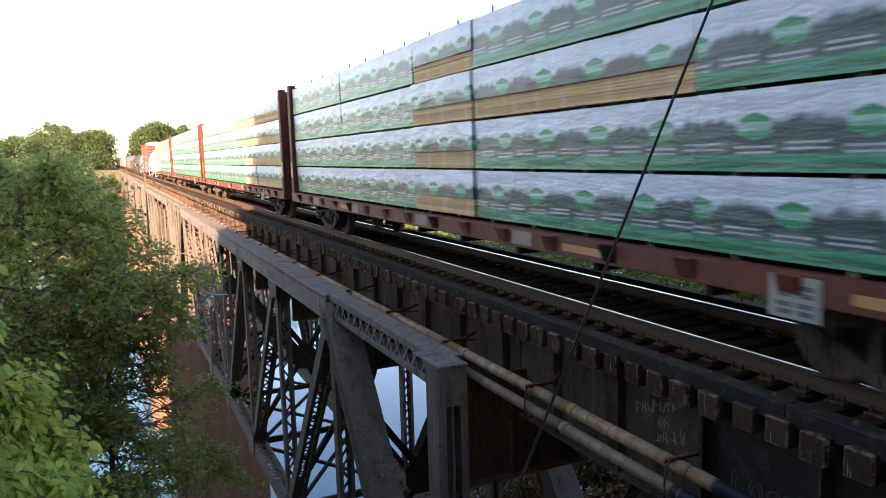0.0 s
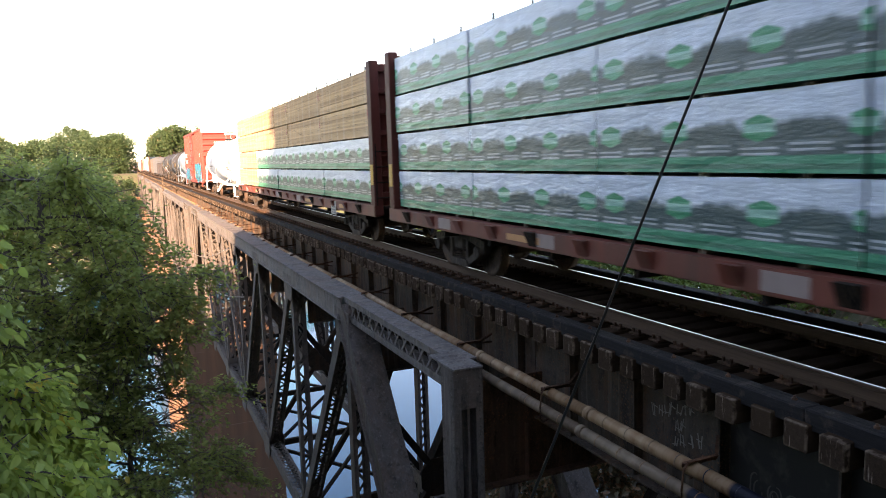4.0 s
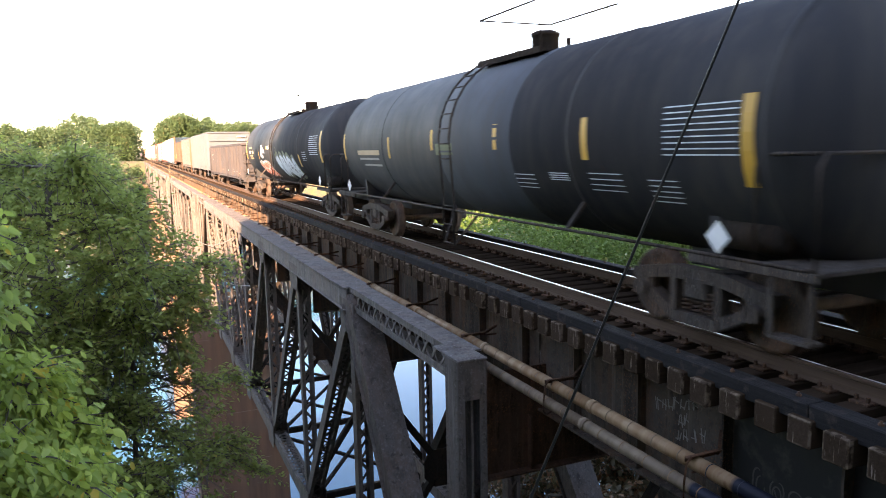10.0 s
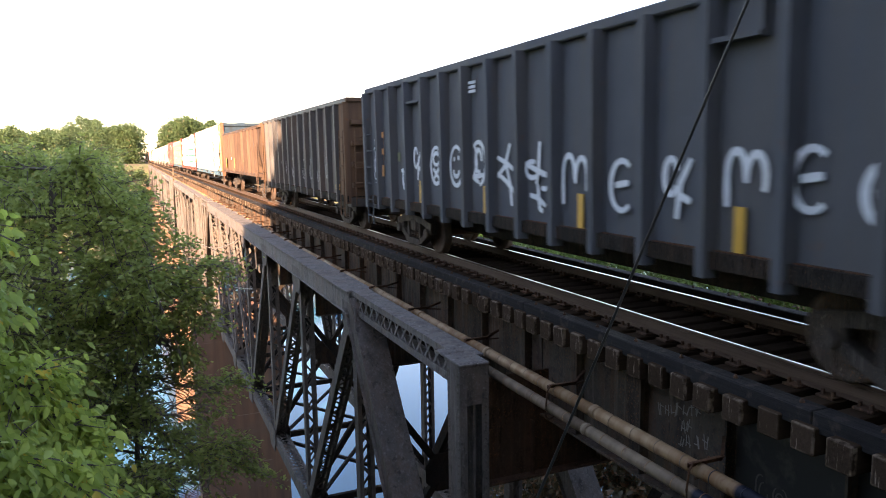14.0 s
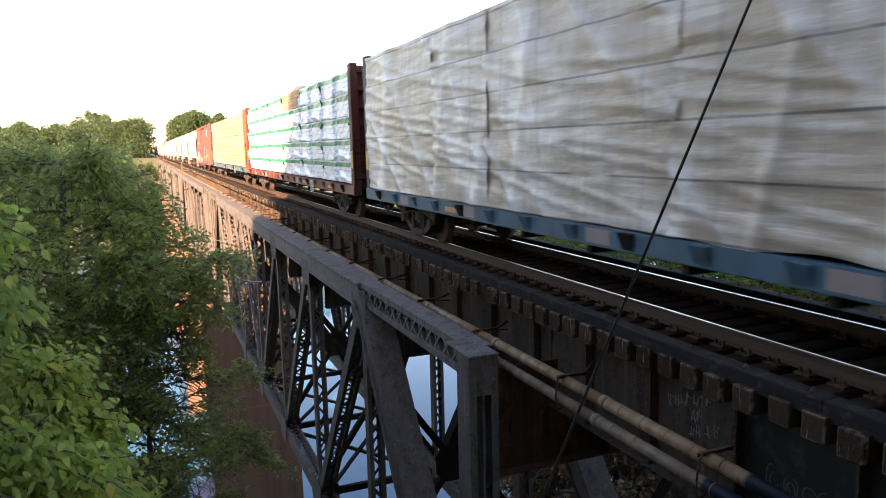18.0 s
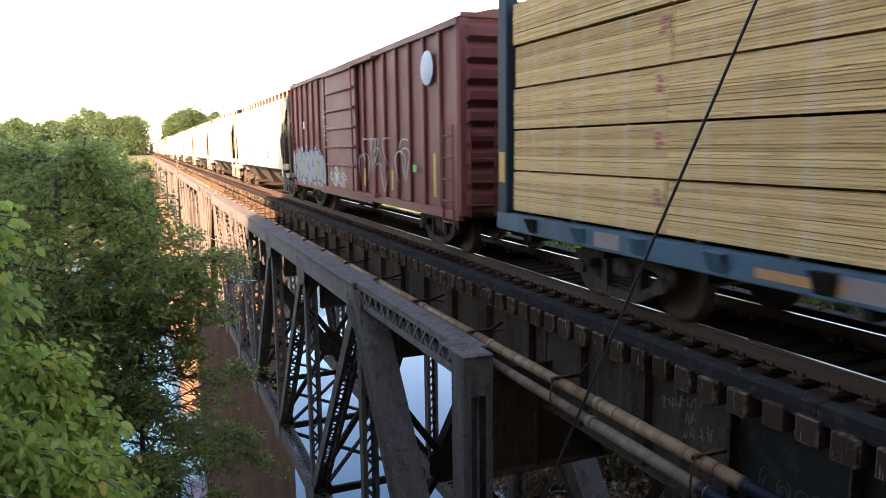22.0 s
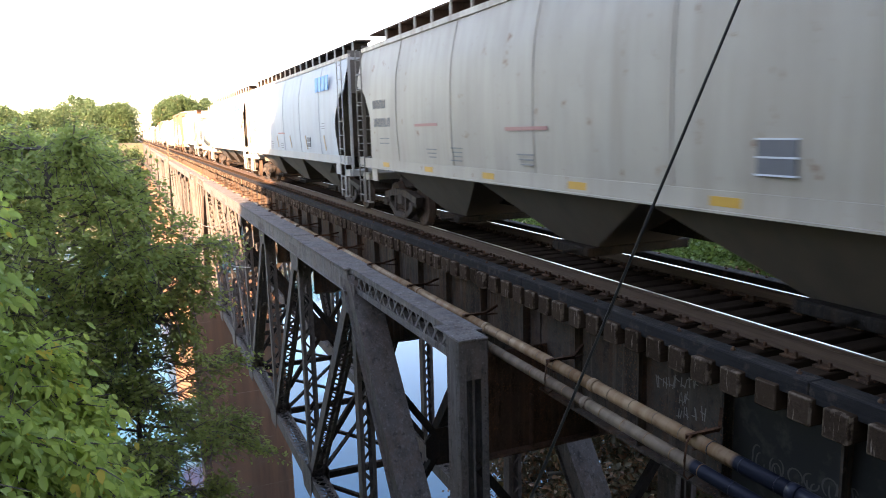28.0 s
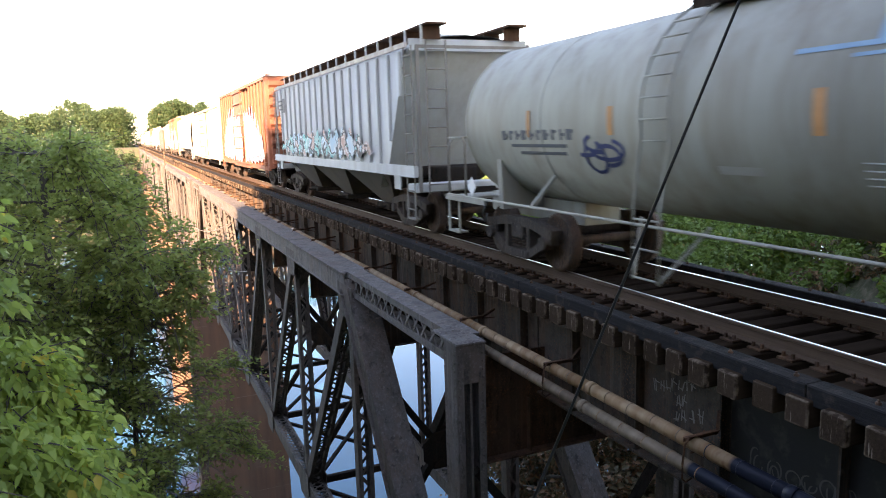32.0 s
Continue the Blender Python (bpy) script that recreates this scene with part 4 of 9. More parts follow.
M_DEEPBLUE = plain("deep_blue_spray", (0.03, 0.09, 0.38), 0.6)
M_BLACKTEAL = plain("black_teal_spray", (0.012, 0.045, 0.055), 0.6)
M_PALEBLUE = plain("pale_blue_spray", (0.13, 0.36, 0.46), 0.6)
M_NAVY = plain("navy_spray", (0.03, 0.04, 0.12), 0.6)
M_PALE = plain("pale_spray", (0.55, 0.58, 0.60), 0.7)
M_ORANGE = plain("orange_spray", (0.55, 0.20, 0.05), 0.6)


def wheel_mesh():
    m = Mesh()
    m.turn([(-0.02, 0.0), (-0.02, 0.11), (0.0, 0.13), (0.02, 0.36), (-0.005, 0.40), (-0.005, 0.455), (0.10, 0.46), (0.11, 0.485), (0.14, 0.485), (0.14, 0.40), (0.07, 0.36), (0.05, 0.13), (0.14, 0.11), (0.14, 0.0)], "x", 28)
    return m.data("wheel", M_WHEEL)


WHEEL = wheel_mesh()


def side_frame_mesh():
    m = Mesh()
    x0, x1 = -0.09, 0.09
    # top member, lower bow, columns
    m.beam((0, -1.1, 0.60), (0, -0.4, 0.72), 0.18, 0.15)
    m.beam((0, -0.42, 0.72), (0, 0.42, 0.72), 0.18, 0.15)
    m.beam((0, 1.1, 0.60), (0, 0.4, 0.72), 0.18, 0.15)
    m.beam((0, -0.98, 0.50), (0, -0.36, 0.20), 0.17, 0.13)
    m.beam((0, 0.98, 0.50), (0, 0.36, 0.20), 0.17, 0.13)
    m.beam((0, -0.38, 0.19), (0, 0.38, 0.19), 0.2, 0.13)
    for s in (-1, 1):
        m.beam((0, s * 0.36, 0.18), (0, s * 0.36, 0.72), 0.17, 0.1, up=(0, 1, 0))
        m.cbox(x0, x1, s * 0.9 - 0.16, s * 0.9 + 0.16, 0.42, 0.66, 0.03)
        m.tube([(-0.16, s * 0.9, 0.455), (0.02, s * 0.9, 0.455)], 0.105, 12)
    return m.data("side_frame", M_TRUCK)


def spring_mesh():
    m = Mesh()
    for a in (-0.17, 0.0, 0.17):
        pts = [(0.06 * math.cos(k * 0.9), a + 0.06 * math.sin(k * 0.9), 0.27 + 0.26 * k / 34) for k in range(35)]
        m.tube(pts, 0.016, 4)
    return m.data("spring_nest", M_WHEEL)


SIDE_FRAME, SPRINGS = side_frame_mesh(), spring_mesh()
AXLE = Mesh().tube([(-0.95, 0, 0), (0.95, 0, 0)], 0.075, 10).data("axle", M_WHEEL)
BOLSTER = Mesh().cbox(-1.1, 1.1, -0.2, 0.2, 0.42, 0.72, 0.04).cbox(-0.25, 0.25, -0.25, 0.25, 0.7, 0.86, 0.04).data("bolster", M_TRUCK)
BRAKE = Mesh().box(-0.7, 0.7, -0.56, -0.5, 0.4, 0.48).box(-0.7, 0.7, 0.5, 0.56, 0.4, 0.48).cbox(-0.82, -0.68, -0.56, -0.46, 0.3, 0.58, 0.02).cbox(-0.82, -0.68, 0.46, 0.56, 0.3, 0.58, 0.02).data("brake_rigging", M_DARK)


def truck(car, y):
    """A two-axle truck as a part of the car, with its own wheels, frames and springs."""
    t = part("truck", BOLSTER, None, car, "dark cast steel two-axle truck", at=pose(0, y, 0))
    part("brake_rigging", BRAKE, None, t)
    for s in (-1, 1):
        part("side_frame", SIDE_FRAME, None, t, at=pose(s * 1.0, 0, 0, 0, 0, 0 if s < 0 else 180))
        part("spring_nest", SPRINGS, None, t, at=pose(s * 1.0, 0, 0))
    for a in (-0.9, 0.9):
        part("axle", AXLE, None, t, at=pose(0, a, 0.455))
        part("wheel", WHEEL, None, t, at=pose(-0.85, a, 0.455))
        part("wheel", WHEEL, None, t, at=pose(0.85, a, 0.455, 0, 0, 180))


def coupler_mesh():
    m = Mesh().cbox(-0.09, 0.09, -0.72, 0.1, 0.74, 0.92, 0.02)
    m.cbox(-0.16, 0.12, -0.84, -0.66, 0.69, 0.97, 0.03).cbox(0.04, 0.18, -0.8, -0.62, 0.7, 0.96, 0.03)
    return m.data("coupler", M_WHEEL)


COUPLER = coupler_mesh()
HOSE = Mesh().tube([(0.3, -0.35, 0.8), (0.34, -0.5, 0.5), (0.2, -0.66, 0.36), (0.1, -0.74, 0.5)], 0.025, 6).data("air_hose", M_STRAP)


def running_gear(car, L, inset):
    for s in (-1, 1):
        truck(car, s * (L / 2 - inset))
        turn = 0 if s < 0 else 180
        part("coupler", COUPLER, None, car, at=pose(0, s * (L / 2), 0, 0, 0, turn))
        part("air_hose", HOSE, None, car, at=pose(0, s * (L / 2), 0, 0, 0, turn))


def ladder(x, y, z0, z1, w, axis="y", n=None, r=0.016, stiles=True):
    """Grab irons between two uprights; axis tells the way the rungs run."""
    m = Mesh()
    n = n or max(2, int((z1 - z0) / 0.36))
    d = (0, w / 2) if axis == "y" else (w / 2, 0)
    if stiles:
        for s in (-1, 1):
            m.beam((x + s * d[0], y + s * d[1], z0), (x + s * d[0], y + s * d[1], z1), 0.028, 0.028)
    for k in range(n):
        z = z0 + (z1 - z0) * (k + 0.5) / n
        m.tube([(x - d[0], y - d[1], z), (x + d[0], y + d[1], z)], r, 6)
    return m


def bars(x, y0, z0, rows, mat_h=0.05, step=0.1, t=0.006):
    """Illegible lettering as plain bars on a side at x. rows: widths along y."""
    m = Mesh()
    for i, w in enumerate(rows):
        m.box(x - t, x, y0, y0 + w, z0 - i * step, z0 - i * step + mat_h)
    return m


def glyphs(x, y0, z0, count, h, w, seed, t=0.006, gap=0.3):
    """A row of letter-sized blocks: plain upright bars with a crossbar."""
    m = Mesh()
    rng = random.Random(seed)
    for i in range(count):
        y = y0 - i * w
        ww = w * (1 - gap)
        m.box(x - t, x, y - ww * 0.25, y, z0, z0 + h)
        if rng.random() < 0.8:
            m.box(x - t, x, y - ww, y - ww * 0.75, z0, z0 + h)
        zz = z0 + h * rng.choice((0.0, 0.4, 0.8))
        m.box(x - t - 0.001, x, y - ww, y, zz, zz + h * 0.2)
    return m


def graffiti(name, cols, scale=1.6):
    """Sprayed lettering: warped bands of several colours with dark outlines and pale glints."""
    g = Nodes(name, 0.55)
    o = g.scaled(g.obj(), (0.0, 1.0, 1.0))
    warp = g.t.nodes.new("ShaderNodeTexNoise")
    g.put(warp.inputs["Vector"], o)
    warp.inputs["Scale"].default_value = 1.7
    add = g.t.nodes.new("ShaderNodeVectorMath")
    add.operation = "MULTIPLY_ADD"
    g.put(add.inputs[0], warp.outputs["Color"])
    add.inputs[1].default_value = (1.3, 1.3, 1.3)
    g.put(add.inputs[2], o)
    vor = g.t.nodes.new("ShaderNodeTexVoronoi")
    vor.inputs["Scale"].default_value = scale
    g.put(vor.inputs["Vector"], add.outputs[0])
    edge = g.t.nodes.new("ShaderNodeTexVoronoi")
    edge.feature = "DISTANCE_TO_EDGE"
    edge.inputs["Scale"].default_value = scale
    g.put(edge.inputs["Vector"], add.outputs[0])
    pick = g.xyz(vor.outputs["Color"])[0]
    c = g.mix(g.step(pick, 0.36, 0.38), cols[0], cols[1])
    c = g.mix(g.step(pick, 0.68, 0.70), c, cols[2])
    shade = g.noise(add.outputs[0], 2.6, 3)
    c = g.mix(g.m("MULTIPLY", g.step(shade, 0.45, 0.62), 0.6), c, cols[3])
    c = g.mix(g.step(edge.outputs["Distance"], 0.075, 0.055), c, cols[4])
    glint = g.m("MULTIPLY", g.step(edge.outputs["Distance"], 0.10, 0.11), g.step(edge.outputs["Distance"], 0.16, 0.15))
    c = g.mix(g.m("MULTIPLY", glint, 0.6), c, (0.7, 0.78, 0.8))
    g.color(c)
    return g.mat


M_GRAF_BLUE = graffiti("blue_graffiti", ((0.015, 0.24, 0.34), (0.03, 0.36, 0.50), (0.02, 0.16, 0.36), (0.03, 0.42, 0.40), (0.015, 0.02, 0.05)))
M_GRAF_WHITE = graffiti("white_graffiti", ((0.24, 0.23, 0.23), (0.09, 0.09, 0.10), (0.33, 0.31, 0.29), (0.16, 0.18, 0.20), (0.02, 0.02, 0.025)), 2.2)
M_GRAF_MIX = graffiti("mixed_graffiti", ((0.05, 0.40, 0.38), (0.30, 0.45, 0.55), (0.42, 0.24, 0.20), (0.5, 0.5, 0.5), (0.02, 0.02, 0.03)), 1.8)
M_GRAF_PINK = graffiti("pink_graffiti", ((0.65, 0.62, 0.6), (0.6, 0.3, 0.36), (0.7, 0.66, 0.66), (0.45, 0.35, 0.5), (0.10, 0.06, 0.10)), 1.3)


def spray_patch(x, y0, y1, z0, z1, seed, t=0.0):
    """An uneven-edged patch of sprayed letters on a side at x; its upper edge swells letter by letter."""
    m = Mesh()
    rng = random.Random(seed)
    n = max(8, int((y1 - y0) / 0.09))
    ph = [rng.uniform(0, 6.3) for _ in range(4)]
    pts = []
    for i in range(n + 1):
        y = y0 + (y1 - y0) * i / n
        u = i / n
        env = min(1.0, 5 * u, 5 * (1 - u)) ** 0.5
        top = z0 + (z1 - z0) * env * (0.72 + 0.16 * abs(math.sin(4.2 * y + ph[0])) + 0.12 * math.sin(9 * y + ph[1]))
        bot = z0 + 0.06 * (1 + math.sin(7 * y + ph[2])) + 0.25 * (1 - env)
        pts.append((y, bot, max(bot + 0.02, top)))
    for (ya, ba, ta), (yb, bb, tb) in zip(pts, pts[1:]):
        m.add([(x, ya, ba), (x, yb, bb), (x, yb, tb), (x, ya, ta)], [(3, 2, 1, 0)])
    return m


def flat_side(x):
    return lambda y, z, k: (x - 0.003 * k, y, z)


def tank_side(R, zc):
    def at(y, a, k):
        q = math.radians(180 - a)
        r = R * 1.004 + 0.008 + 0.004 * k
        return (r * math.cos(q), y, zc + r * math.sin(q))
    return at


def blob(m, side, cy, cz, ry, rz, slant, level, grow=1.0, hollow=0.0, n=18, power=0.7, turn=0.0):
    """A rounded letter shape, slanted, laid on a car's side; hollow leaves only its rim."""
    rings = [hollow + (1 - hollow) * k / 3 for k in range(4)]
    base = len(m.v)
    ct, st = math.cos(turn), math.sin(turn)
    for q in rings:
        for i in range(n):
            a = 2 * math.pi * i / n
            c, s = math.cos(a), math.sin(a)
            dy = math.copysign(abs(c) ** power, c) * q * (1 + (grow - 1))
            dz = math.copysign(abs(s) ** power, s) * q * (1 + (grow - 1) * 0.7)
            dy, dz = dy * ct - dz * st, dy * st + dz * ct
            m.v.append(side(cy + dy * ry + slant * dz * rz, cz + dz * rz, level))
    for k in range(3):
        for i in range(n):
            m.f.append((base + k * n + i, base + k * n + (i + 1) % n, base + (k + 1) * n + (i + 1) % n, base + (k + 1) * n + i))
            m.s.append(False)
    return m


def letters(car, side, y0, y1, z0, z1, n, slant, fill, edge, seed, halo=None, inner=None, label="sprayed bubble letters"):
    """A row of swollen sprayed letters with rims, a halo and inner strokes."""
    rng = random.Random(seed)
    st = (y1 - y0) / n
    shapes = []
    for i in range(n):
        h = (z1 - z0) * rng.uniform(0.38, 0.52)
        shapes.append((y0 + st * (i + 0.5) + rng.uniform(-0.1, 0.1) * st, (z0 + z1) / 2 + rng.uniform(-0.08, 0.08) * (z1 - z0), st * rng.uniform(0.42, 0.62), h, slant * rng.uniform(0.6, 1.3), rng.uniform(-0.2, 0.2)))
    layers = [(halo, 1.45, 0), (edge, 1.14, 1), (fill, 0.98, 2)]
    for mt, grow, lv in layers:
        if mt is None:
            continue
        m = Mesh()
        for cy, cz, ry, rz, sl, tn in shapes:
            blob(m, side, cy, cz, ry, rz, sl, lv + 0.05 * rng.random(), grow, turn=tn)
        part("graffiti", m, mt, car, label if mt is fill else "")
    m = Mesh()
    for cy, cz, ry, rz, sl, tn in shapes:
        for q in range(2):
            blob(m, side, cy + rng.uniform(-0.3, 0.3) * ry, cz + rng.uniform(-0.55, 0.5) * rz, ry * rng.uniform(0.2, 0.45), rz * rng.uniform(0.08, 0.22), sl, 3 + 0.05 * rng.random(), hollow=rng.choice((0.0, 0.55)), n=12, turn=rng.uniform(-0.8, 0.8))
    part("graffiti", m, inner or edge, car)


# ---- lumber flat cars ----
def lumber_mat(name, col, col2):
    g = Nodes(name, 0.8)
    o = g.obj()
    wn2 = g.t.nodes.new("ShaderNodeTexWhiteNoise")
    wn2.noise_dimensions = "2D"
    vec = g.t.nodes.new("ShaderNodeCombineXYZ")
    g.put(vec.inputs[0], g.m("FLOOR", g.m("DIVIDE", g.xyz(o)[2], 0.0484)))
    g.put(vec.inputs[1], g.m("FLOOR", g.m("MULTIPLY", g.rnd(), 90.0)))
    g.t.links.new(vec.outputs[0], wn2.inputs["Vector"])
    isl = wn2.outputs["Value"]
    grain = g.noise(g.scaled(o, (3, 0.8, 30)), 2.0, 5)
    blot = g.noise(o, 1.3, 4)
    c = g.mix(isl, mul(col, 0.72), col2)
    c = g.mix(g.m("MULTIPLY", grain, 0.38), c, mul(col, 0.62))
    c = g.mix(g.m("MULTIPLY", g.step(blot, 0.52, 0.7), 0.35), c, mul(col, 0.7))
    # knots, partly open joints between boards, faint upright bands of packing
    c = g.mix(g.m("MULTIPLY", g.step(g.noise(g.scaled(o, (1, 5, 16)), 1.6, 2), 0.66, 0.72), 0.6), c, mul(col, 0.35))
    c = g.mix(g.m("MULTIPLY", g.step(g.noise(g.scaled(o, (1, 0.7, 26)), 1.5, 3, 0.6), 0.60, 0.66), 0.7), c, mul(col, 0.22))
    c = g.mix(g.m("MULTIPLY", g.step(g.noise(g.scaled(o, (0.1, 2.6, 0.12)), 1.2, 3), 0.5, 0.62), 0.3), c, (0.66, 0.55, 0.42))
    g.color(c).bump(grain, 0.4, 0.006)
    return g.mat


M_LUMBER = lumber_mat("sawn_lumber", (0.60, 0.355, 0.165), (0.74, 0.485, 0.25))
M_LUMBER_PALE = lumber_mat("pale_sawn_lumber", (0.71, 0.41, 0.16), (0.86, 0.55, 0.235))
M_STICK = lumber_mat("dunnage_wood", (0.06, 0.045, 0.035), (0.12, 0.09, 0.06))


def wrap_printed():
    """Printed lumber wrap: pale sky above a dark treeline, a green foot band, green lens-shaped marks."""
    g = Nodes("printed_wrap", 0.32)
    o = g.obj()
    x, y, z = g.xyz(o)
    shift = g.m("MULTIPLY", g.rnd(), 37.0)
    yy = g.m("ADD", y, shift)
    vec = g.t.nodes.new("ShaderNodeCombineXYZ")
    g.put(vec.inputs[0], yy)
    line = g.noise(vec.outputs[0], 7.0, 4, 0.65)
    ym = g.m("MULTIPLY", g.m("FRACT", g.m("DIVIDE", yy, 1.16)), 1.16)
    off = g.m("ABSOLUTE", g.m("SUBTRACT", ym, 0.58))
    hump = g.step(off, 0.10, 0.50)
    hump = g.m("MULTIPLY", hump, g.m("SUBTRACT", 2.0, hump))
    top = g.m("ADD", -0.09, g.m("ADD", g.m("MULTIPLY", hump, 0.10), g.m("MULTIPLY", line, 0.24)))
    dark = g.step(g.m("SUBTRACT", top, z), -0.02, 0.05)
    wr = g.noise(g.scaled(o, (1, 0.6, 2.2)), 3.2, 5, 0.6)
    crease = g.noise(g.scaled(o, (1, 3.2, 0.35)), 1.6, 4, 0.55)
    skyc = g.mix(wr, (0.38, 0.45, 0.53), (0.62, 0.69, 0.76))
    # pale upright streaks: the shine of glossy folds put into the colour
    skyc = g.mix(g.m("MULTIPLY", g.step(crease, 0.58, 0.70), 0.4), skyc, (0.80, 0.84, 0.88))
    c = g.mix(g.m("MULTIPLY", dark, 0.94), skyc, (0.018, 0.052, 0.05))
    # six-sided green marks with a pale waist
    wide = g.m("DIVIDE", off, 0.19)
    tall = g.m("DIVIDE", g.m("ABSOLUTE", g.m("SUBTRACT", z, 0.04)), 0.135)
    inside = g.step(g.m("MAXIMUM", wide, g.m("ADD", g.m("MULTIPLY", wide, 0.45), tall)), 1.03, 0.97)
    pale = g.m("MULTIPLY", inside, g.step(g.m("ABSOLUTE", g.m("SUBTRACT", z, 0.04)), 0.046, 0.036))
    c = g.mix(inside, c, (0.015, 0.24, 0.12))
    c = g.mix(pale, c, (0.20, 0.42, 0.34))
    low = g.m("ADD", z, g.m("MULTIPLY", g.step(off, 0.29, 0.28), 0.035))
    gap = g.m("MULTIPLY", g.step(g.m("ABSOLUTE", g.m("SUBTRACT", off, 0.29)), 0.06, 0.07), g.step(g.m("ABSOLUTE", g.m("ADD", low, 0.145)), 0.05, 0.045))
    txt = g.m("MULTIPLY", gap, g.step(g.m("ABSOLUTE", g.m("SUBTRACT", g.m("ABSOLUTE", g.m("ADD", low, 0.145)), 0.027)), 0.014, 0.010))
    c = g.mix(g.m("MULTIPLY", txt, 0.55), c, (0.50, 0.55, 0.58))
    c = g.mix(g.m("MULTIPLY", g.step(g.m("ABSOLUTE", g.m("SUBTRACT", ym, 0.03)), 0.012, 0.006), 0.3), c, (0.10, 0.12, 0.13))
    foot = g.step(g.m("ADD", z, g.m("MULTIPLY", line, 0.05)), -0.19, -0.21)
    c = g.mix(foot, c, g.mix(wr, (0.008, 0.17, 0.085), (0.05, 0.33, 0.20)))
    c = g.mix(g.m("MULTIPLY", g.step(g.m("ABSOLUTE", g.m("ADD", z, 0.325)), 0.03, 0.022), 0.5), c, (0.012, 0.05, 0.04))
    g.color(c).bump(wr, 0.55, 0.05)
    return g.mat


def wrap_banded():
    """White crinkled wrap with a green band and faded lettering."""
    g = Nodes("banded_wrap", 0.35)
    o = g.obj()
    x, y, z = g.xyz(o)
    wr = g.noise(g.scaled(o, (1, 0.8, 1.6)), 1.5, 5, 0.55)
    z2 = g.m("ADD", z, g.m("MULTIPLY", g.noise(g.scaled(o, (1, 0.8, 0.3)), 1.4, 3), 0.09))
    c = g.mix(wr, (0.46, 0.48, 0.51), (0.68, 0.69, 0.70))
    ym = g.m("PINGPONG", g.m("ADD", y, g.rnd()), 0.9)
    bar = g.m("MULTIPLY", g.step(g.m("PINGPONG", z2, 0.075), 0.055, 0.062), g.step(ym, 0.3, 0.34))
    ragged = g.step(g.noise(g.scaled(o, (1, 9, 14)), 1.6, 2), 0.42, 0.5)
    c = g.mix(g.m("MULTIPLY", g.m("MULTIPLY", bar, ragged), 0.7), c, (0.17, 0.18, 0.20))
    c = g.mix(g.m("MULTIPLY", g.step(g.m("ABSOLUTE", g.m("ADD", z2, 0.26)), 0.008, 0.004), 0.6), c, (0.10, 0.16, 0.13))
    band = g.m("MULTIPLY", g.step(z2, 0.178, 0.183), g.step(z2, 0.318, 0.313))
    c = g.mix(band, c, (0.004, 0.20, 0.085))
    g.color(c).bump(wr, 0.3, 0.05)
    return g.mat


def wrap_plain():
    """Thin white wrap over boards: tan shows through where it lies close, white where it stands off in folds."""
    g = Nodes("plain_wrap", 0.4)
    o = g.obj()
    x, y, z = g.xyz(o)
    wr = g.noise(g.scaled(o, (1, 1.3, 0.7)), 2.0, 6, 0.62)
    t = g.noise(o, 0.55, 4)
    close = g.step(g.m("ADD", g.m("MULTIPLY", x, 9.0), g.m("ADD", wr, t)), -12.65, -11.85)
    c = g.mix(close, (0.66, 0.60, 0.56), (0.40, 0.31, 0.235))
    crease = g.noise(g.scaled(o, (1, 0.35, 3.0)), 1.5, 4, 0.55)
    # streaks mix board edges with the wrinkles' shade and sheen, put into colour
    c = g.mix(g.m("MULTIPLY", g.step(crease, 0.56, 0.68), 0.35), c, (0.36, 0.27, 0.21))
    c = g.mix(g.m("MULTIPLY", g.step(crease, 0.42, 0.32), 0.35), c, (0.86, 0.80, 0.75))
    row = g.m("MULTIPLY", g.step(g.m("PINGPONG", g.m("ADD", z, -1.12), 0.328), 0.022, 0.008), g.step(t, 0.32, 0.45))
    c = g.mix(g.m("MULTIPLY", row, 0.85), c, (0.12, 0.10, 0.09))
    strap = g.step(g.m("PINGPONG", g.m("ADD", y, 0.2), 0.62), 0.02, 0.012)
    c = g.mix(g.m("MULTIPLY", strap, 0.5), c, (0.24, 0.21, 0.19))
    g.color(c).bump(g.m("ADD", wr, g.m("MULTIPLY", crease, 0.8)), 0.55, 0.045)
    return g.mat


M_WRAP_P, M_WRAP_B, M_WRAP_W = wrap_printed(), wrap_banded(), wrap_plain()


def lumber_stack(ln, h, seed, n=18):
    """A package of boards: each layer of boards is a slab with its own set-back."""
    m = Mesh()
    rng = random.Random(seed)
    st = h / n
    side = []
    for k in range(n):
        z = -h / 2 + k * st
        a = rng.uniform(-0.007, 0.007)
        gap, deep = (0.007, 0.05) if rng.random() < 0.16 else (0.0025, 0.012)
        side += [(-0.58 - a, z + 0.001), (-0.58 - a, z + st - gap), (-0.58 + deep, z + st - gap), (-0.58 + deep, z + st)]
    m.extrude_y([(0.58, -h / 2)] + [(0.58, h / 2)] + side[::-1], -ln / 2, ln / 2)
    return m


def fold(y, z, o):
    """Creases of loose wrap: ridges in two slanting directions."""
    a = 1 - abs(noise.noise(Vector((y * 0.9 + z * 1.5 + o, (z - y * 0.35) * 0.6, o)))) * 2.2
    b = 1 - abs(noise.noise(Vector((y * 0.8 - z * 1.9 + o, (z + y * 0.4) * 0.5, o + 9)))) * 2.2
    c = noise.noise(Vector((y * 2.6 + o, z * 3.5, 4)))
    d = 1 - abs(noise.noise(Vector((y * 0.7 + o, z * 4.2 - y * 0.8, o + 3)))) * 2.2
    return 0.5 * a * a + 0.4 * b * b + 0.15 * c + 0.2 * d * d


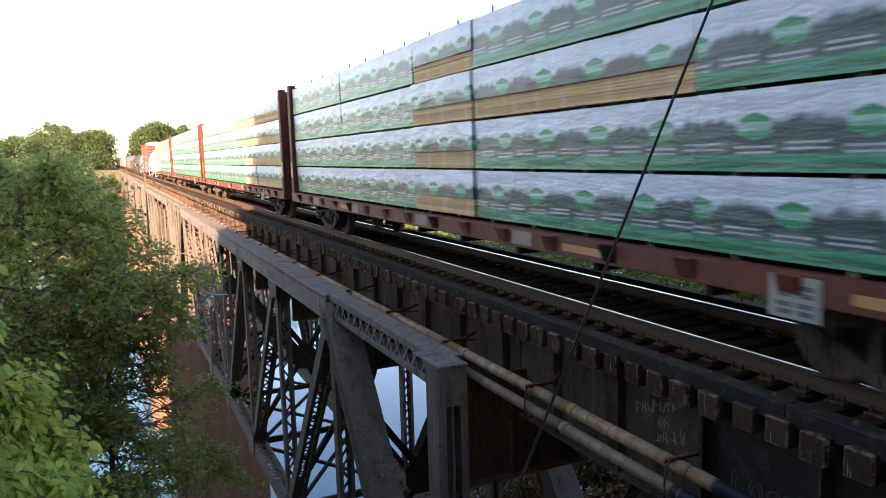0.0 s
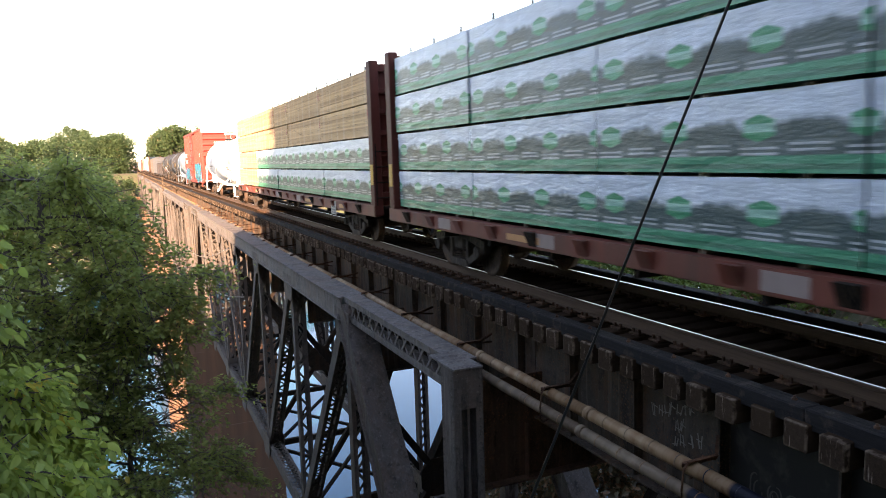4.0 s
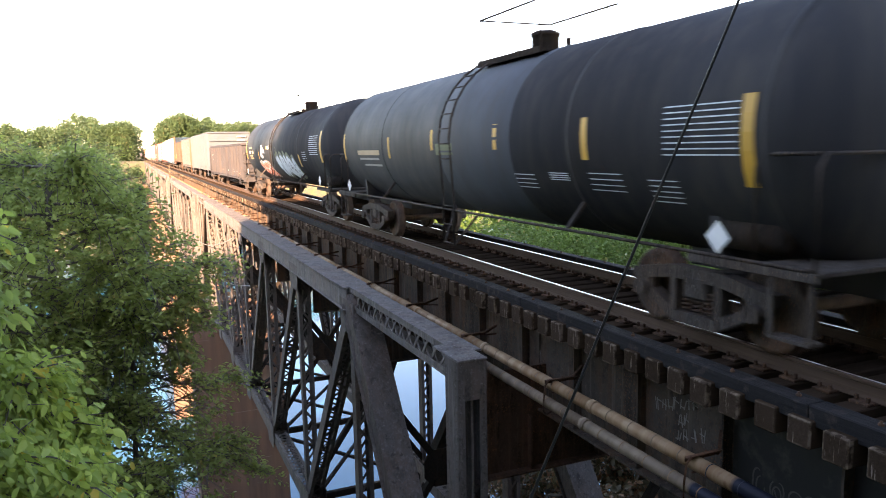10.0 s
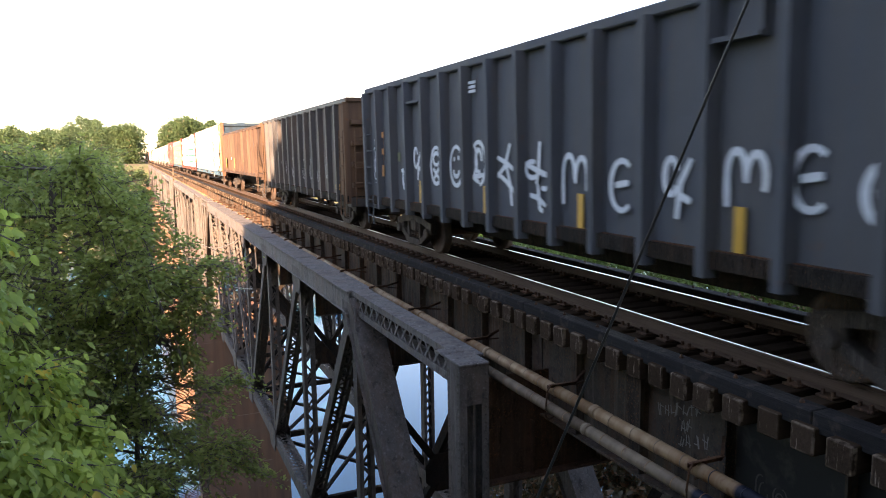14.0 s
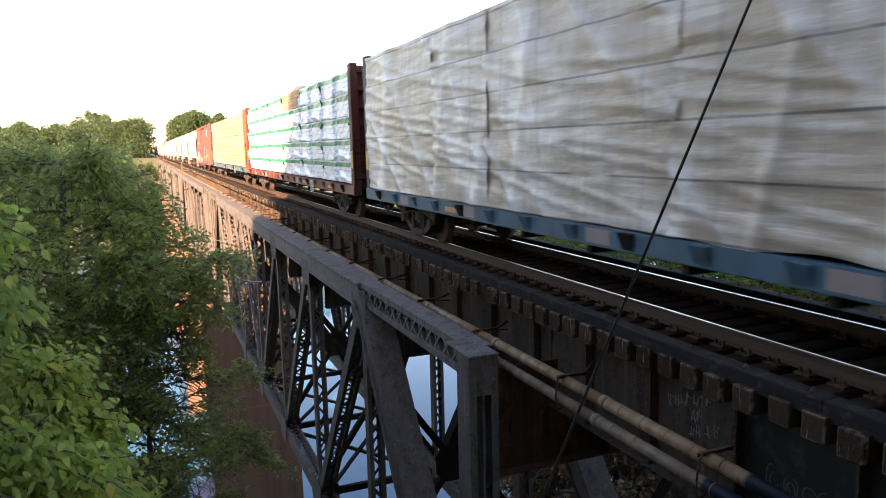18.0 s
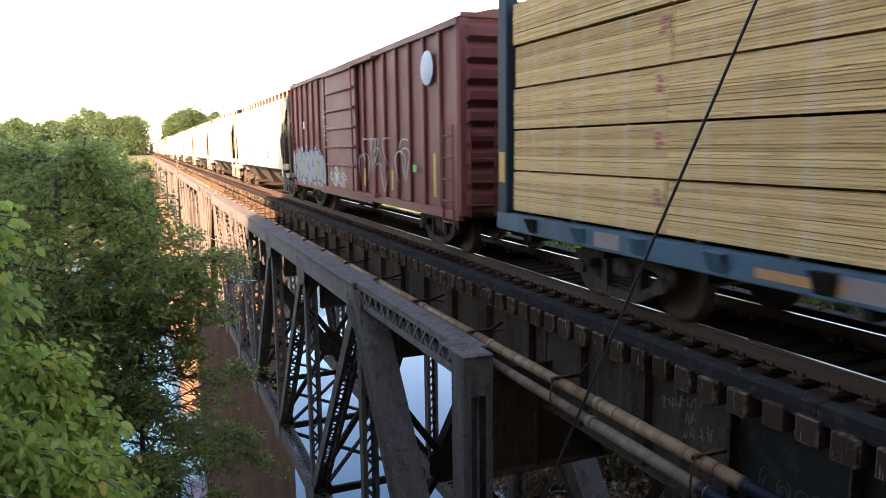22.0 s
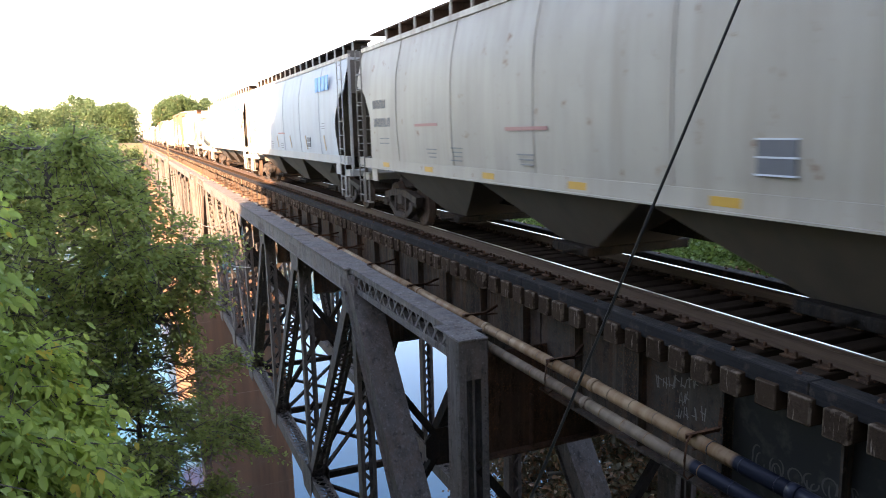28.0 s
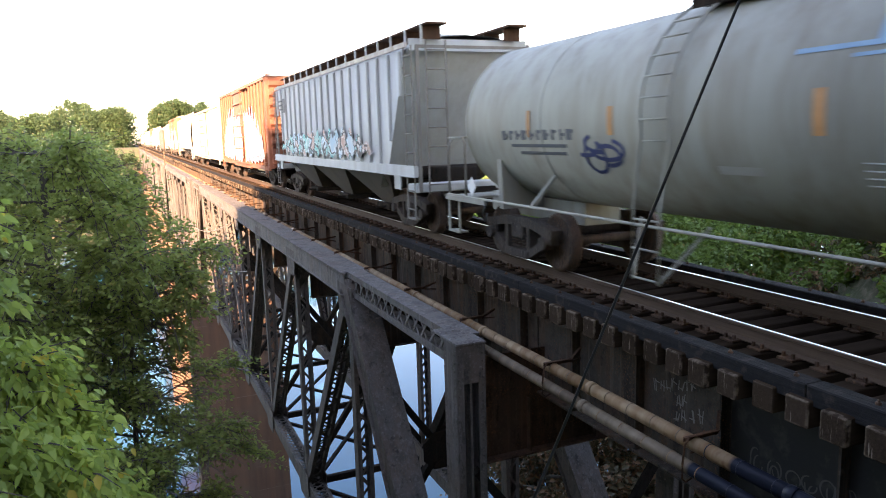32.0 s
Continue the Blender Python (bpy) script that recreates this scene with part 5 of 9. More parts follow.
def ridge(a, b, o):
    return (1 - min(1.0, abs(noise.noise(Vector((a + o, b, o)))) * 2.6)) ** 2


def drape(y, z, o, hang):
    """Upright sags of a hung sheet with fine cross wrinkles that lean with the pull."""
    up = ridge(y * 0.8 + 0.2 * z, z * 0.07, o)
    lean = ridge(y * 0.75 - z * 0.75, z * 0.12 + y * 0.1, o + 5)
    fine = ridge(y * 0.2 + z * 0.2, z * 3.4 - y * 0.4, o + 11)
    tiny = ridge(y * 0.35, z * 7.5 + y * 0.7, o + 17)
    return 0.05 * hang * up + 0.06 * lean + 0.026 * fine + 0.009 * tiny


def wrapped_stack(ln, h, seed, amp=0.012, ny=22, nz=8, z0=None, fine=1.0, bunch=0.0):
    """A wrapped package with a creased skin on its outer side."""
    m = Mesh()
    rng = random.Random(seed)
    ox = rng.uniform(0, 50)
    ys = [-ln / 2 + ln * i / ny for i in range(ny + 1)]
    z0 = -h / 2 if z0 is None else z0
    zs = [z0 + (h / 2 - z0) * k / nz for k in range(nz + 1)]
    for z in zs:
        for y in ys:
            d = amp * fold(y * fine, z * fine, ox)
            if bunch:
                # taut in the middle, gathered in leaning folds at the ends and ties
                e = abs((y + ln / 2 + bunch / 2) % bunch - bunch / 2)
                g = math.exp(-(e / 0.34) ** 2)
                d = d * (0.3 + 0.6 * g) + 0.075 * g * ridge(y * 2.6 - z * 1.6, z * 0.5, ox) - 0.02 * g
                d += 0.045 * ridge(y * 0.35 + z * 0.2, z * 1.3 - y * 0.25, ox + 6)
            m.v.append((-0.56 - d, y, z))
    n = ny + 1
    for k in range(nz):
        for i in range(ny):
            m.f.append((k * n + i, (k + 1) * n + i, (k + 1) * n + i + 1, k * n + i + 1))
            m.s.append(True)
    m.box(-0.55, 0.58, -ln / 2 + 0.004, ln / 2 - 0.004, z0 + 0.004, h / 2 - 0.004)
    for y in (-ln / 2, ln / 2):
        m.add([(-0.57, y, z0), (0.58, y, z0), (0.58, y, h / 2), (-0.57, y, h / 2)], [(0, 1, 2, 3)])
    m.add([(-0.57, -ln / 2, h / 2), (0.58, -ln / 2, h / 2), (0.58, ln / 2, h / 2), (-0.57, ln / 2, h / 2)], [(0, 1, 2, 3)])
    return m


PKG = {}


def package(kind, ln, h, v):
    key = (kind, round(ln, 2), round(h, 2), v)
    if key not in PKG:
        if kind == "bare":
            PKG[key] = lumber_stack(ln, h, v).data("lumber_package", M_LUMBER)
        elif kind == "pale":
            PKG[key] = lumber_stack(ln, h, v).data("lumber_package", M_LUMBER_PALE)
        else:
            if kind == "flap":
                PKG[key] = wrapped_stack(ln, h, v + 7, 0.03, 26, 6, z0=-0.09).data("wrap_flap", M_WRAP_P)
                return PKG[key]
            mat = {"printed": M_WRAP_P, "banded": M_WRAP_B, "white": M_WRAP_W}[kind]
            PKG[key] = wrapped_stack(ln, h, v, {"printed": 0.022, "banded": 0.075, "white": 0.03}[kind], *((96, 24) if kind == "banded" else (26, 8)), fine=1.5 if kind == "banded" else 1.0, bunch=ln / 2 if kind == "banded" else 0.0).data("lumber_package", mat)
    return PKG[key]


def centerbeam(body_mat, rows, kinds, seed, label, trim=M_YELLOW, lengths=None, sheet=False, far_end=True):
    """Flat car with a centre wall between two bulkheads, stacked with lumber. kinds(col, row) names each package."""
    L, W = 23.2, 2.9
    car = thing("lumber_car", label, "rail car", GROUP)
    hw = W / 2
    # bulkheads take darker paint with the shade between cars put into it
    shade_mat = P_SHADEDBLUE if body_mat is P_BLUECAR else P_SHADEDRED
    for s in (-1, 1):
        m = Mesh().box(s * hw - 0.03, s * hw + 0.03, -L / 2, L / 2, 0.84, 1.1).box(s * (hw - 0.09) - 0.09, s * (hw - 0.09) + 0.09, -L / 2, L / 2, 1.085, 1.1)
        m.box(s * (hw - 0.06) - 0.06, s * (hw - 0.06) + 0.06, -L / 2, L / 2, 0.82, 0.84)
        part("side_sill", m, body_mat, car)
        if s < 0:
            for k in range(17):
                y = -L / 2 + 1.2 + k * 1.3
                mm = Mesh().add([(-hw - 0.03, y - 0.12, 1.08), (-hw - 0.03, y + 0.12, 1.08), (-hw - 0.03, y + 0.12, 0.86), (-hw - 0.03, y - 0.12, 0.86),
                                 (-hw - 0.13, y - 0.12, 1.08), (-hw - 0.13, y + 0.12, 1.08)],
                                [(4, 5, 1, 0), (4, 3, 2, 5), (4, 0, 3), (5, 2, 1), (0, 1, 2, 3)])
                part("winch", mm, body_mat if k % 4 else M_DARK, car)
    m = Mesh().box(-hw + 0.03, hw - 0.03, -L / 2, L / 2, 1.0, 1.085)
    for k in range(12):
        y = -L / 2 + 1 + k * 1.93
        m.box(-hw + 0.05, hw - 0.05, y - 0.05, y + 0.05, 0.7, 1.0)
    part("deck", m, M_DARK, car)
    part("centre_sill", Mesh().box(-0.3, 0.3, -L / 2, L / 2, 0.55, 1.0), M_DARK, car)
    m = Mesh().box(-0.12, 0.12, -L / 2 + 0.3, L / 2 - 0.3, 4.3, 4.55)
    for k in range(12):
        y = -L / 2 + 1 + k * 1.93
        m.box(-0.1, 0.1, y - 0.06, y + 0.06, 1.08, 4.3)
    part("centre_beam", m, body_mat, car)
    for s in (-1, 1):
        y = s * (L / 2 - 0.14)
        if s > 0 and not far_end:
            continue
        bk = Mesh().box(-hw, hw, y - 0.02, y + 0.02, 1.08, 4.5)
        part_b = part("bulkhead", bk, shade_mat, car)
        for x in (-hw + 0.1, hw - 0.1):
            part("post", Mesh().cbox(x - 0.11, x + 0.11, y - 0.15, y + 0.15, 0.84, 4.56, 0.015), P_RUSTPOST if body_mat is P_BLUECAR and s < 0 else shade_mat, part_b)
        for k in range(7):
            z = 1.3 + k * 0.5
            part("rib", Mesh().cbox(-hw + 0.2, hw - 0.2, y + (s * 0.02 if s > 0 else -0.14), y + (0.14 if s > 0 else -0.02), z, z + 0.12, 0.01), shade_mat, part_b)
        part("mark", Mesh().box(-hw - 0.016, -hw - 0.011, y - 0.1, y + 0.1, 1.6, 2.1), trim, part_b, "yellow reflective patch")
        part("ladder", ladder(-hw + 0.25, y + s * 0.16, 1.1, 2.6, 0.4, "x"), M_DARK, part_b)
    # load
    n = 6
    lengths = lengths or [(L - 0.75) / n] * n
    starts = [sum(lengths[:c]) for c in range(len(lengths))]
    h = (4.42 - 1.14) / rows
    rng = random.Random(seed)
    for side in (-1, 1):
        for r in range(rows):
            for c, ln0 in enumerate(lengths):
                if side > 0:
                    # the load behind the centre wall: one stack for each length
                    if r == 0:
                        part("lumber_package", package("bare", ln0 - 0.03, h * rows - 0.03, 0), None, car, at=pose(0.76, -L / 2 + 0.375 + starts[c] + ln0 * 0.5, 1.14 + h * rows / 2, 0, 0, 180))
                    continue
                k = kinds(c, r)
                z = 1.14 + h * (r + 0.5)
                y = -L / 2 + 0.375 + starts[c] + ln0 * 0.5
                v = rng.randrange(2)
                off = rng.uniform(0, 0.05)
                at = pose(-0.76 - off, y, z)
                pk = part("lumber_package", package("bare" if k == "half" else "pale" if k == "bare" and body_mat is P_BLUECAR else k, ln0 - 0.03, h - (0.018 if k == "banded" else 0.028 if k == "bare" else 0.045), v), None, car, at=at)
                if k == "bare" and ln0 > 2:
                    mk = Mesh()
                    for q in range(4):
                        blob(mk, flat_side(-0.592), -ln0 / 2 + 0.14 + rng.uniform(-0.03, 0.03), h * 0.18 + (q - 1.5) * 0.055, 0.07 * rng.uniform(0.6, 1.3), 0.02, 0.2, 0.1 * q, n=8)
                    part("end_mark", mk, M_REDMARK, pk, "faded red stamp near the board ends")
                if k == "half":
                    part("wrap_flap", package("flap", ln0 - 0.02, h - 0.035, v), None, pk, "printed wrap torn off below", at=pose(-0.035, 0, 0.004))
    if sheet:
        # loose translucent wrap hung over the whole load in overlapping lengths
        for c, (ln0, y0) in enumerate(zip(lengths, starts)):
            if kinds(c, 0) == "bare":
                continue
            m = Mesh()
            ny, nz = int(ln0 * 16), 70
            for k in range(nz + 1):
                for i in range(ny + 1):
                    z = 1.12 + 3.36 * k / nz
                    y = -L / 2 + 0.36 + y0 + (ln0 + 0.12) * i / ny
                    hang = 0.35 + 0.65 * (1 - (z - 1.1) / 3.4)
                    hem = 0.06 * noise.noise(Vector((y * 0.9, seed, c))) if k == 0 else 0.0
                    if c == 1 and k < 12:
                        hem += 0.42 * (1 - k / 12) * math.exp(-((y + L / 2 - 1.9) / 1.2) ** 2)
                    m.v.append((-1.385 - drape(y, z, seed + c * 3.1, hang) - 0.008 * c, y, z + hem))
            for k in range(nz):
                for i in range(ny):
                    a = k * (ny + 1) + i
                    m.f.append((a, a + ny + 1, a + ny + 2, a + 1))
                    m.s.append(True)
            part("wrap_sheet", m, M_WRAP_W, car, "loose pale translucent wrap sheet")
    sticks = Mesh()
    for r in range(rows):
        for c in range(n * 3):
            y = -L / 2 + 0.8 + c * (L - 1.6) / (n * 3 - 1)
            sticks.box(-1.3, 1.3, y - 0.05, y + 0.05, 1.1 + h * r, 1.1 + h * r + 0.06)
    tagged(part("dunnage", sticks, M_STICK, car, "dark spacer sticks between the packages"), kind="stuff")
    if rows == 4:
        stub = Mesh()
        for c in range(18):
            y = -L / 2 + 0.9 + c * 1.24
            stub.beam((-1.25, y, 4.42), (-0.1, y, 4.56), 0.03, 0.012)
            stub.box(-1.3, -1.27, y - 0.03, y + 0.03, 4.35, 4.52)
        tagged(part("load_strap", stub, M_STRAP, car), kind="stuff")
    for yp in (-7.85 if rows == 4 else -5.95,):
        pl = part("placard", Mesh().box(-hw - 0.05, -hw - 0.04, yp - 0.27, yp + 0.27, 0.68, 1.07), M_GREYPLATE, car, "white stencilled plate")
        for q in range(4):
            part("stencil", bars(-hw - 0.052, yp - 0.2 + 0.22 * (q % 2), 0.95 - 0.16 * (q // 2), (0.17, 0.15), 0.045, 0.07, 0.003), M_GREYMARK, pl)
    for yp in (-3.4, 0.4, 4.6, 8.2):
        part("sill_patch", Mesh().box(-hw - 0.034, -hw - 0.0305, yp, yp + 0.55, 0.87, 1.07), M_FADED, car, "faded pale paint patch")
    for ya, yb in ((-5.2, -4.2), (5.0, 6.0), (-9.0, -8.4)):
        part("sill_mark", Mesh().box(-hw - 0.036, -hw - 0.031, ya, yb, 0.9, 1.0), M_DULLORANGE, car)
    running_gear(car, L, 2.9)
    return car


# ---- tank cars ----
def tank_car(L, R, zc, mat, label, inset=0.75, dome=True, rail_mat=None, spots=(), top_rail=True, placard=M_WHITE, ly=0.5, py=-0.5, big_dome=False):
    car = thing("tank_car", label, "rail car", GROUP)
    rail_mat = rail_mat or mat
    h = L / 2 - inset
    prof = [(-h, 0.001)]
    for k in range(1, 9):
        a = math.pi / 2 * k / 8
        prof.append((-h + 0.62 * (1 - math.cos(a)), R * math.sin(a)))
    prof += [(-h * 0.5, R), (-h * 0.5 + 0.001, R * 1.004), (0, R * 1.004), (h * 0.5 - 0.001, R * 1.004), (h * 0.5, R)]
    for k in range(8, 0, -1):
        a = math.pi / 2 * k / 8
        prof.append((h - 0.62 * (1 - math.cos(a)), R * math.sin(a)))
    prof.append((h, 0.001))
    part("shell", Mesh().turn(prof, "y", 80, (0, 0, zc)), mat, car)
    for y in (-h + 0.62, -h * 0.5, h * 0.5, h - 0.62):
        part("seam_band", Mesh().turn([(y - 0.03, R * 1.002), (y - 0.02, R * 1.007), (y + 0.02, R * 1.007), (y + 0.03, R * 1.002)], "y", 80, (0, 0, zc)), mat, car)
    for s in (-1, 1):
        y = s * (L / 2 - 1.9)
        m = Mesh()
        m.extrude_y([(-1.15, 0.9), (1.15, 0.9), (1.2, zc - R * 0.35), (0.8, zc - R * 0.7), (0, zc - R * 0.98), (-0.8, zc - R * 0.7), (-1.2, zc - R * 0.35)], y - 0.08, y + 0.08)
        m.box(-0.34, 0.34, s * (L / 2 - 3.2) if s > 0 else -L / 2, L / 2 if s > 0 else -(L / 2 - 3.2), 0.68, 1.05)
        part("saddle", m, mat, car)
        yy = s * (L / 2 - 0.35)
        m = Mesh().box(-1.5, 1.5, min(yy, yy - s * 0.75), max(yy, yy - s * 0.75), 1.02, 1.06).box(-1.52, -1.48, min(yy + s * 0.02, yy - s * 1.6), max(yy + s * 0.02, yy - s * 1.6), 0.98, 1.06)
        part("end_platform", m, rail_mat, car)
        m = Mesh()
        ye = yy
        m.tube([(-1.45, ye - s * 0.05, 1.05), (-1.45, ye - s * 0.05, 2.0), (-1.35, ye - s * 0.05, 2.12), (0.2, ye - s * 0.05, 2.12)], 0.022, 6)
        m.tube([(-1.45, ye - s * 0.75, 1.05), (-1.45, ye - s * 0.75, 2.0), (-1.45, ye - s * 0.65, 2.12), (-1.45, ye - s * 0.05, 2.12)], 0.022, 6)
        part("end_railing", m, rail_mat, car)
        part("step", Mesh().beam((-1.47, ye - s * 0.5, 1.02), (-1.47, ye - s * 0.5, 0.38), 0.05, 0.03).beam((-1.47, ye - s * 0.05, 1.02), (-1.47, ye - s * 0.05, 0.38), 0.05, 0.03).box(-1.5, -1.3, min(ye - s * 0.5, ye - s * 0.05), max(ye - s * 0.5, ye - s * 0.05), 0.38, 0.41), rail_mat, car)
    for sx in (-1, 1):
        m = Mesh().tube([(sx * 1.5, -L / 2 + 0.4, 1.08), (sx * 1.5, L / 2 - 0.4, 1.08)], 0.021, 8)
        part("side_rail", m, rail_mat, car, "long horizontal safety rail")
        for y in (-h * 0.5, h * 0.5):
            part("rail_stay", Mesh().beam((sx * 1.5, y, 1.08), (sx * R * 0.8, y, zc - R * 0.62), 0.05, 0.05), rail_mat, car)
    m = Mesh()
    lw = 0.24
    for s in (-lw, lw):
        pts = [(-1.52, ly + s, 0.42), (-1.52, ly + s, 1.3)] + [((R + 0.10) * math.cos(a), ly + s, zc + (R + 0.10) * math.sin(a)) for a in [math.radians(q) for q in range(190, 105, -12)]]
        m.tube(pts, 0.022, 6)
    for z in (0.45, 0.8, 1.15):
        m.tube([(-1.52, ly - lw, z), (-1.52, ly + lw, z)], 0.014, 6)
    for q in range(192, 110, -10):
        a = math.radians(q)
        m.tube([((R + 0.1) * math.cos(a), ly - lw, zc + (R + 0.1) * math.sin(a)), ((R + 0.1) * math.cos(a), ly + lw, zc + (R + 0.1) * math.sin(a))], 0.014, 6)
    part("ladder", m, rail_mat, car)
    part("ladder_stay", Mesh().beam((-1.5, ly - lw, 0.45), (-1.1, ly - lw - 0.35, 1.1), 0.04, 0.04).beam((-1.5, ly + lw, 0.45), (-1.1, ly + lw + 0.35, 1.1), 0.04, 0.04), rail_mat, car)
    zt = zc + R
    part("top_platform", Mesh().box(-0.75, -0.42, py - 1.15, py + 1.15, zt - 0.1, zt - 0.06).box(0.42, 0.75, py - 1.15, py + 1.15, zt - 0.1, zt - 0.06).box(-0.8, -0.76, py - 1.15, py + 1.15, zt - 0.13, zt - 0.03), M_DARK, car)
    if dome:
        if big_dome:
            m = Mesh().turn([(zt - 0.05, 0.22), (zt + 0.18, 0.26), (zt + 0.24, 0.42), (zt + 0.5, 0.42), (zt + 0.53, 0.36), (zt + 0.55, 0.0)], "z", 22, (0, py, 0))
        else:
            m = Mesh().turn([(zt - 0.05, 0.25), (zt + 0.30, 0.25), (zt + 0.31, 0.27), (zt + 0.36, 0.27), (zt + 0.40, 0.18), (zt + 0.41, 0.0)], "z", 20, (0, py, 0))
        part("valve", Mesh().tube([(0.1, py - 0.6, zt - 0.05), (0.1, py - 0.6, zt + 0.2)], 0.05, 8), M_DARK, car)
        part("valve", Mesh().tube([(-0.2, py + 0.6, zt - 0.05), (-0.2, py + 0.6, zt + 0.12)], 0.09, 8), M_DARK, car)
        part("dome", m, mat if dome != "dark" else M_DARK, car)
    if top_rail:
        m = Mesh()
        for x in (-0.76, 0.76):
            for y in (py - 1.1, py + 1.1):
                m.tube([(x, y, zt - 0.1), (x, y, zt + 0.72)], 0.017, 6)
            m.tube([(x, py - 1.1, zt + 0.72), (x, py + 1.1, zt + 0.72)], 0.017, 6)
        m.tube([(-0.76, py + 1.1, zt + 0.72), (0.76, py + 1.1, zt + 0.72)], 0.017, 6)
        part("top_railing", m, P_SILL if big_dome else M_DARK, car)
    # patches painted on the shell: (angle, y, width, height, material)
    for ang0, y, w, hh, mt in spots:
        m = Mesh()
        if mt in ("table", "ledger"):
            rows = max(3, int(hh / 0.065))
            r = R * 1.004 + 0.006
            for k in range(rows + 1):
                a = math.radians(180 - ang0) - (hh / R) * (k / rows - 0.5)
                da = 0.007 / R
                m.add([(r * math.cos(q), yy, zc + r * math.sin(q)) for q, yy in ((a - da, y - w / 2), (a - da, y + w / 2), (a + da, y + w / 2), (a + da, y - w / 2))], [(0, 1, 2, 3)])
            part("stencil_table", m, *((M_PALE, car, "ruled white stencil table") if mt == "table" else (M_GREYMARK, car, "ruled dark stencil table")))
            continue
        n = 5
        for k in range(n):
            a0, a1 = [math.radians(180 - ang0) - (hh / R) * (q / n - 0.5) for q in (k, k + 1)]
            r = R * 1.004 + 0.006
            m.add([(r * math.cos(a), yy, zc + r * math.sin(a)) for a, yy in ((a0, y - w / 2), (a0, y + w / 2), (a1, y + w / 2), (a1, y - w / 2))], [(0, 1, 2, 3)])
        part("painted_panel", m, mt, car)
    for k, y in enumerate((-L / 2 + 1.5, L / 2 - 1.5)):
        part("placard", Mesh().add([(-1.53, y, 1.45), (-1.53, y - 0.17, 1.28), (-1.53, y, 1.11), (-1.53, y + 0.17, 1.28)], [(0, 1, 2, 3)]).add([(-1.522, y, 1.45), (-1.522, y + 0.17, 1.28), (-1.522, y, 1.11), (-1.522, y - 0.17, 1.28)], [(0, 1, 2, 3)]), placard, car, "diamond-shaped placard")
    part("air_tank", Mesh().turn([(-0.5, 0.0), (-0.5, 0.12), (-0.42, 0.2), (0.42, 0.2), (0.5, 0.12), (0.5, 0.0)], "y", 16, (-1.0, -L / 2 + 1.5, 1.28)), mat if mat in (P_GREYTANK, P_WHITETANK) else M_DARK, car)
    running_gear(car, L, 1.95 + (0.35 if inset < 0.5 else 0.0))
    return car


def stroke_panel(R, zc, y0, y1, a0, a1, seed, n, wide):
    """Sprayed ribbons laid on a tank shell."""
    m = Mesh()
    rng = random.Random(seed)
    for i in range(n):
        cy, ca = rng.uniform(y0, y1), rng.uniform(a0, a1)
        ra, rb = rng.uniform(0.15, 0.4), rng.uniform(4, (a1 - a0) * 0.55)
        ph, tn = rng.uniform(0, 6.3), rng.uniform(2, 5)
        prev = None
        r = R * 1.004 + 0.008 + 0.0005 * i
        for k in range(13):
            th = ph + tn * k / 12
            y, a = cy + ra * math.cos(th), ca + rb * math.sin(th)
            w, wa = wide * math.cos(th), math.degrees(wide / R) * math.sin(th)
            cur = []
            for e in (-1, 1):
                q = math.radians(180 - (a + e * wa))
                cur.append((r * math.cos(q), y + e * w, zc + r * math.sin(q)))
            if prev:
                m.add([prev[0], prev[1], cur[1], cur[0]], [(0, 1, 2, 3)])
            prev = cur
    return m


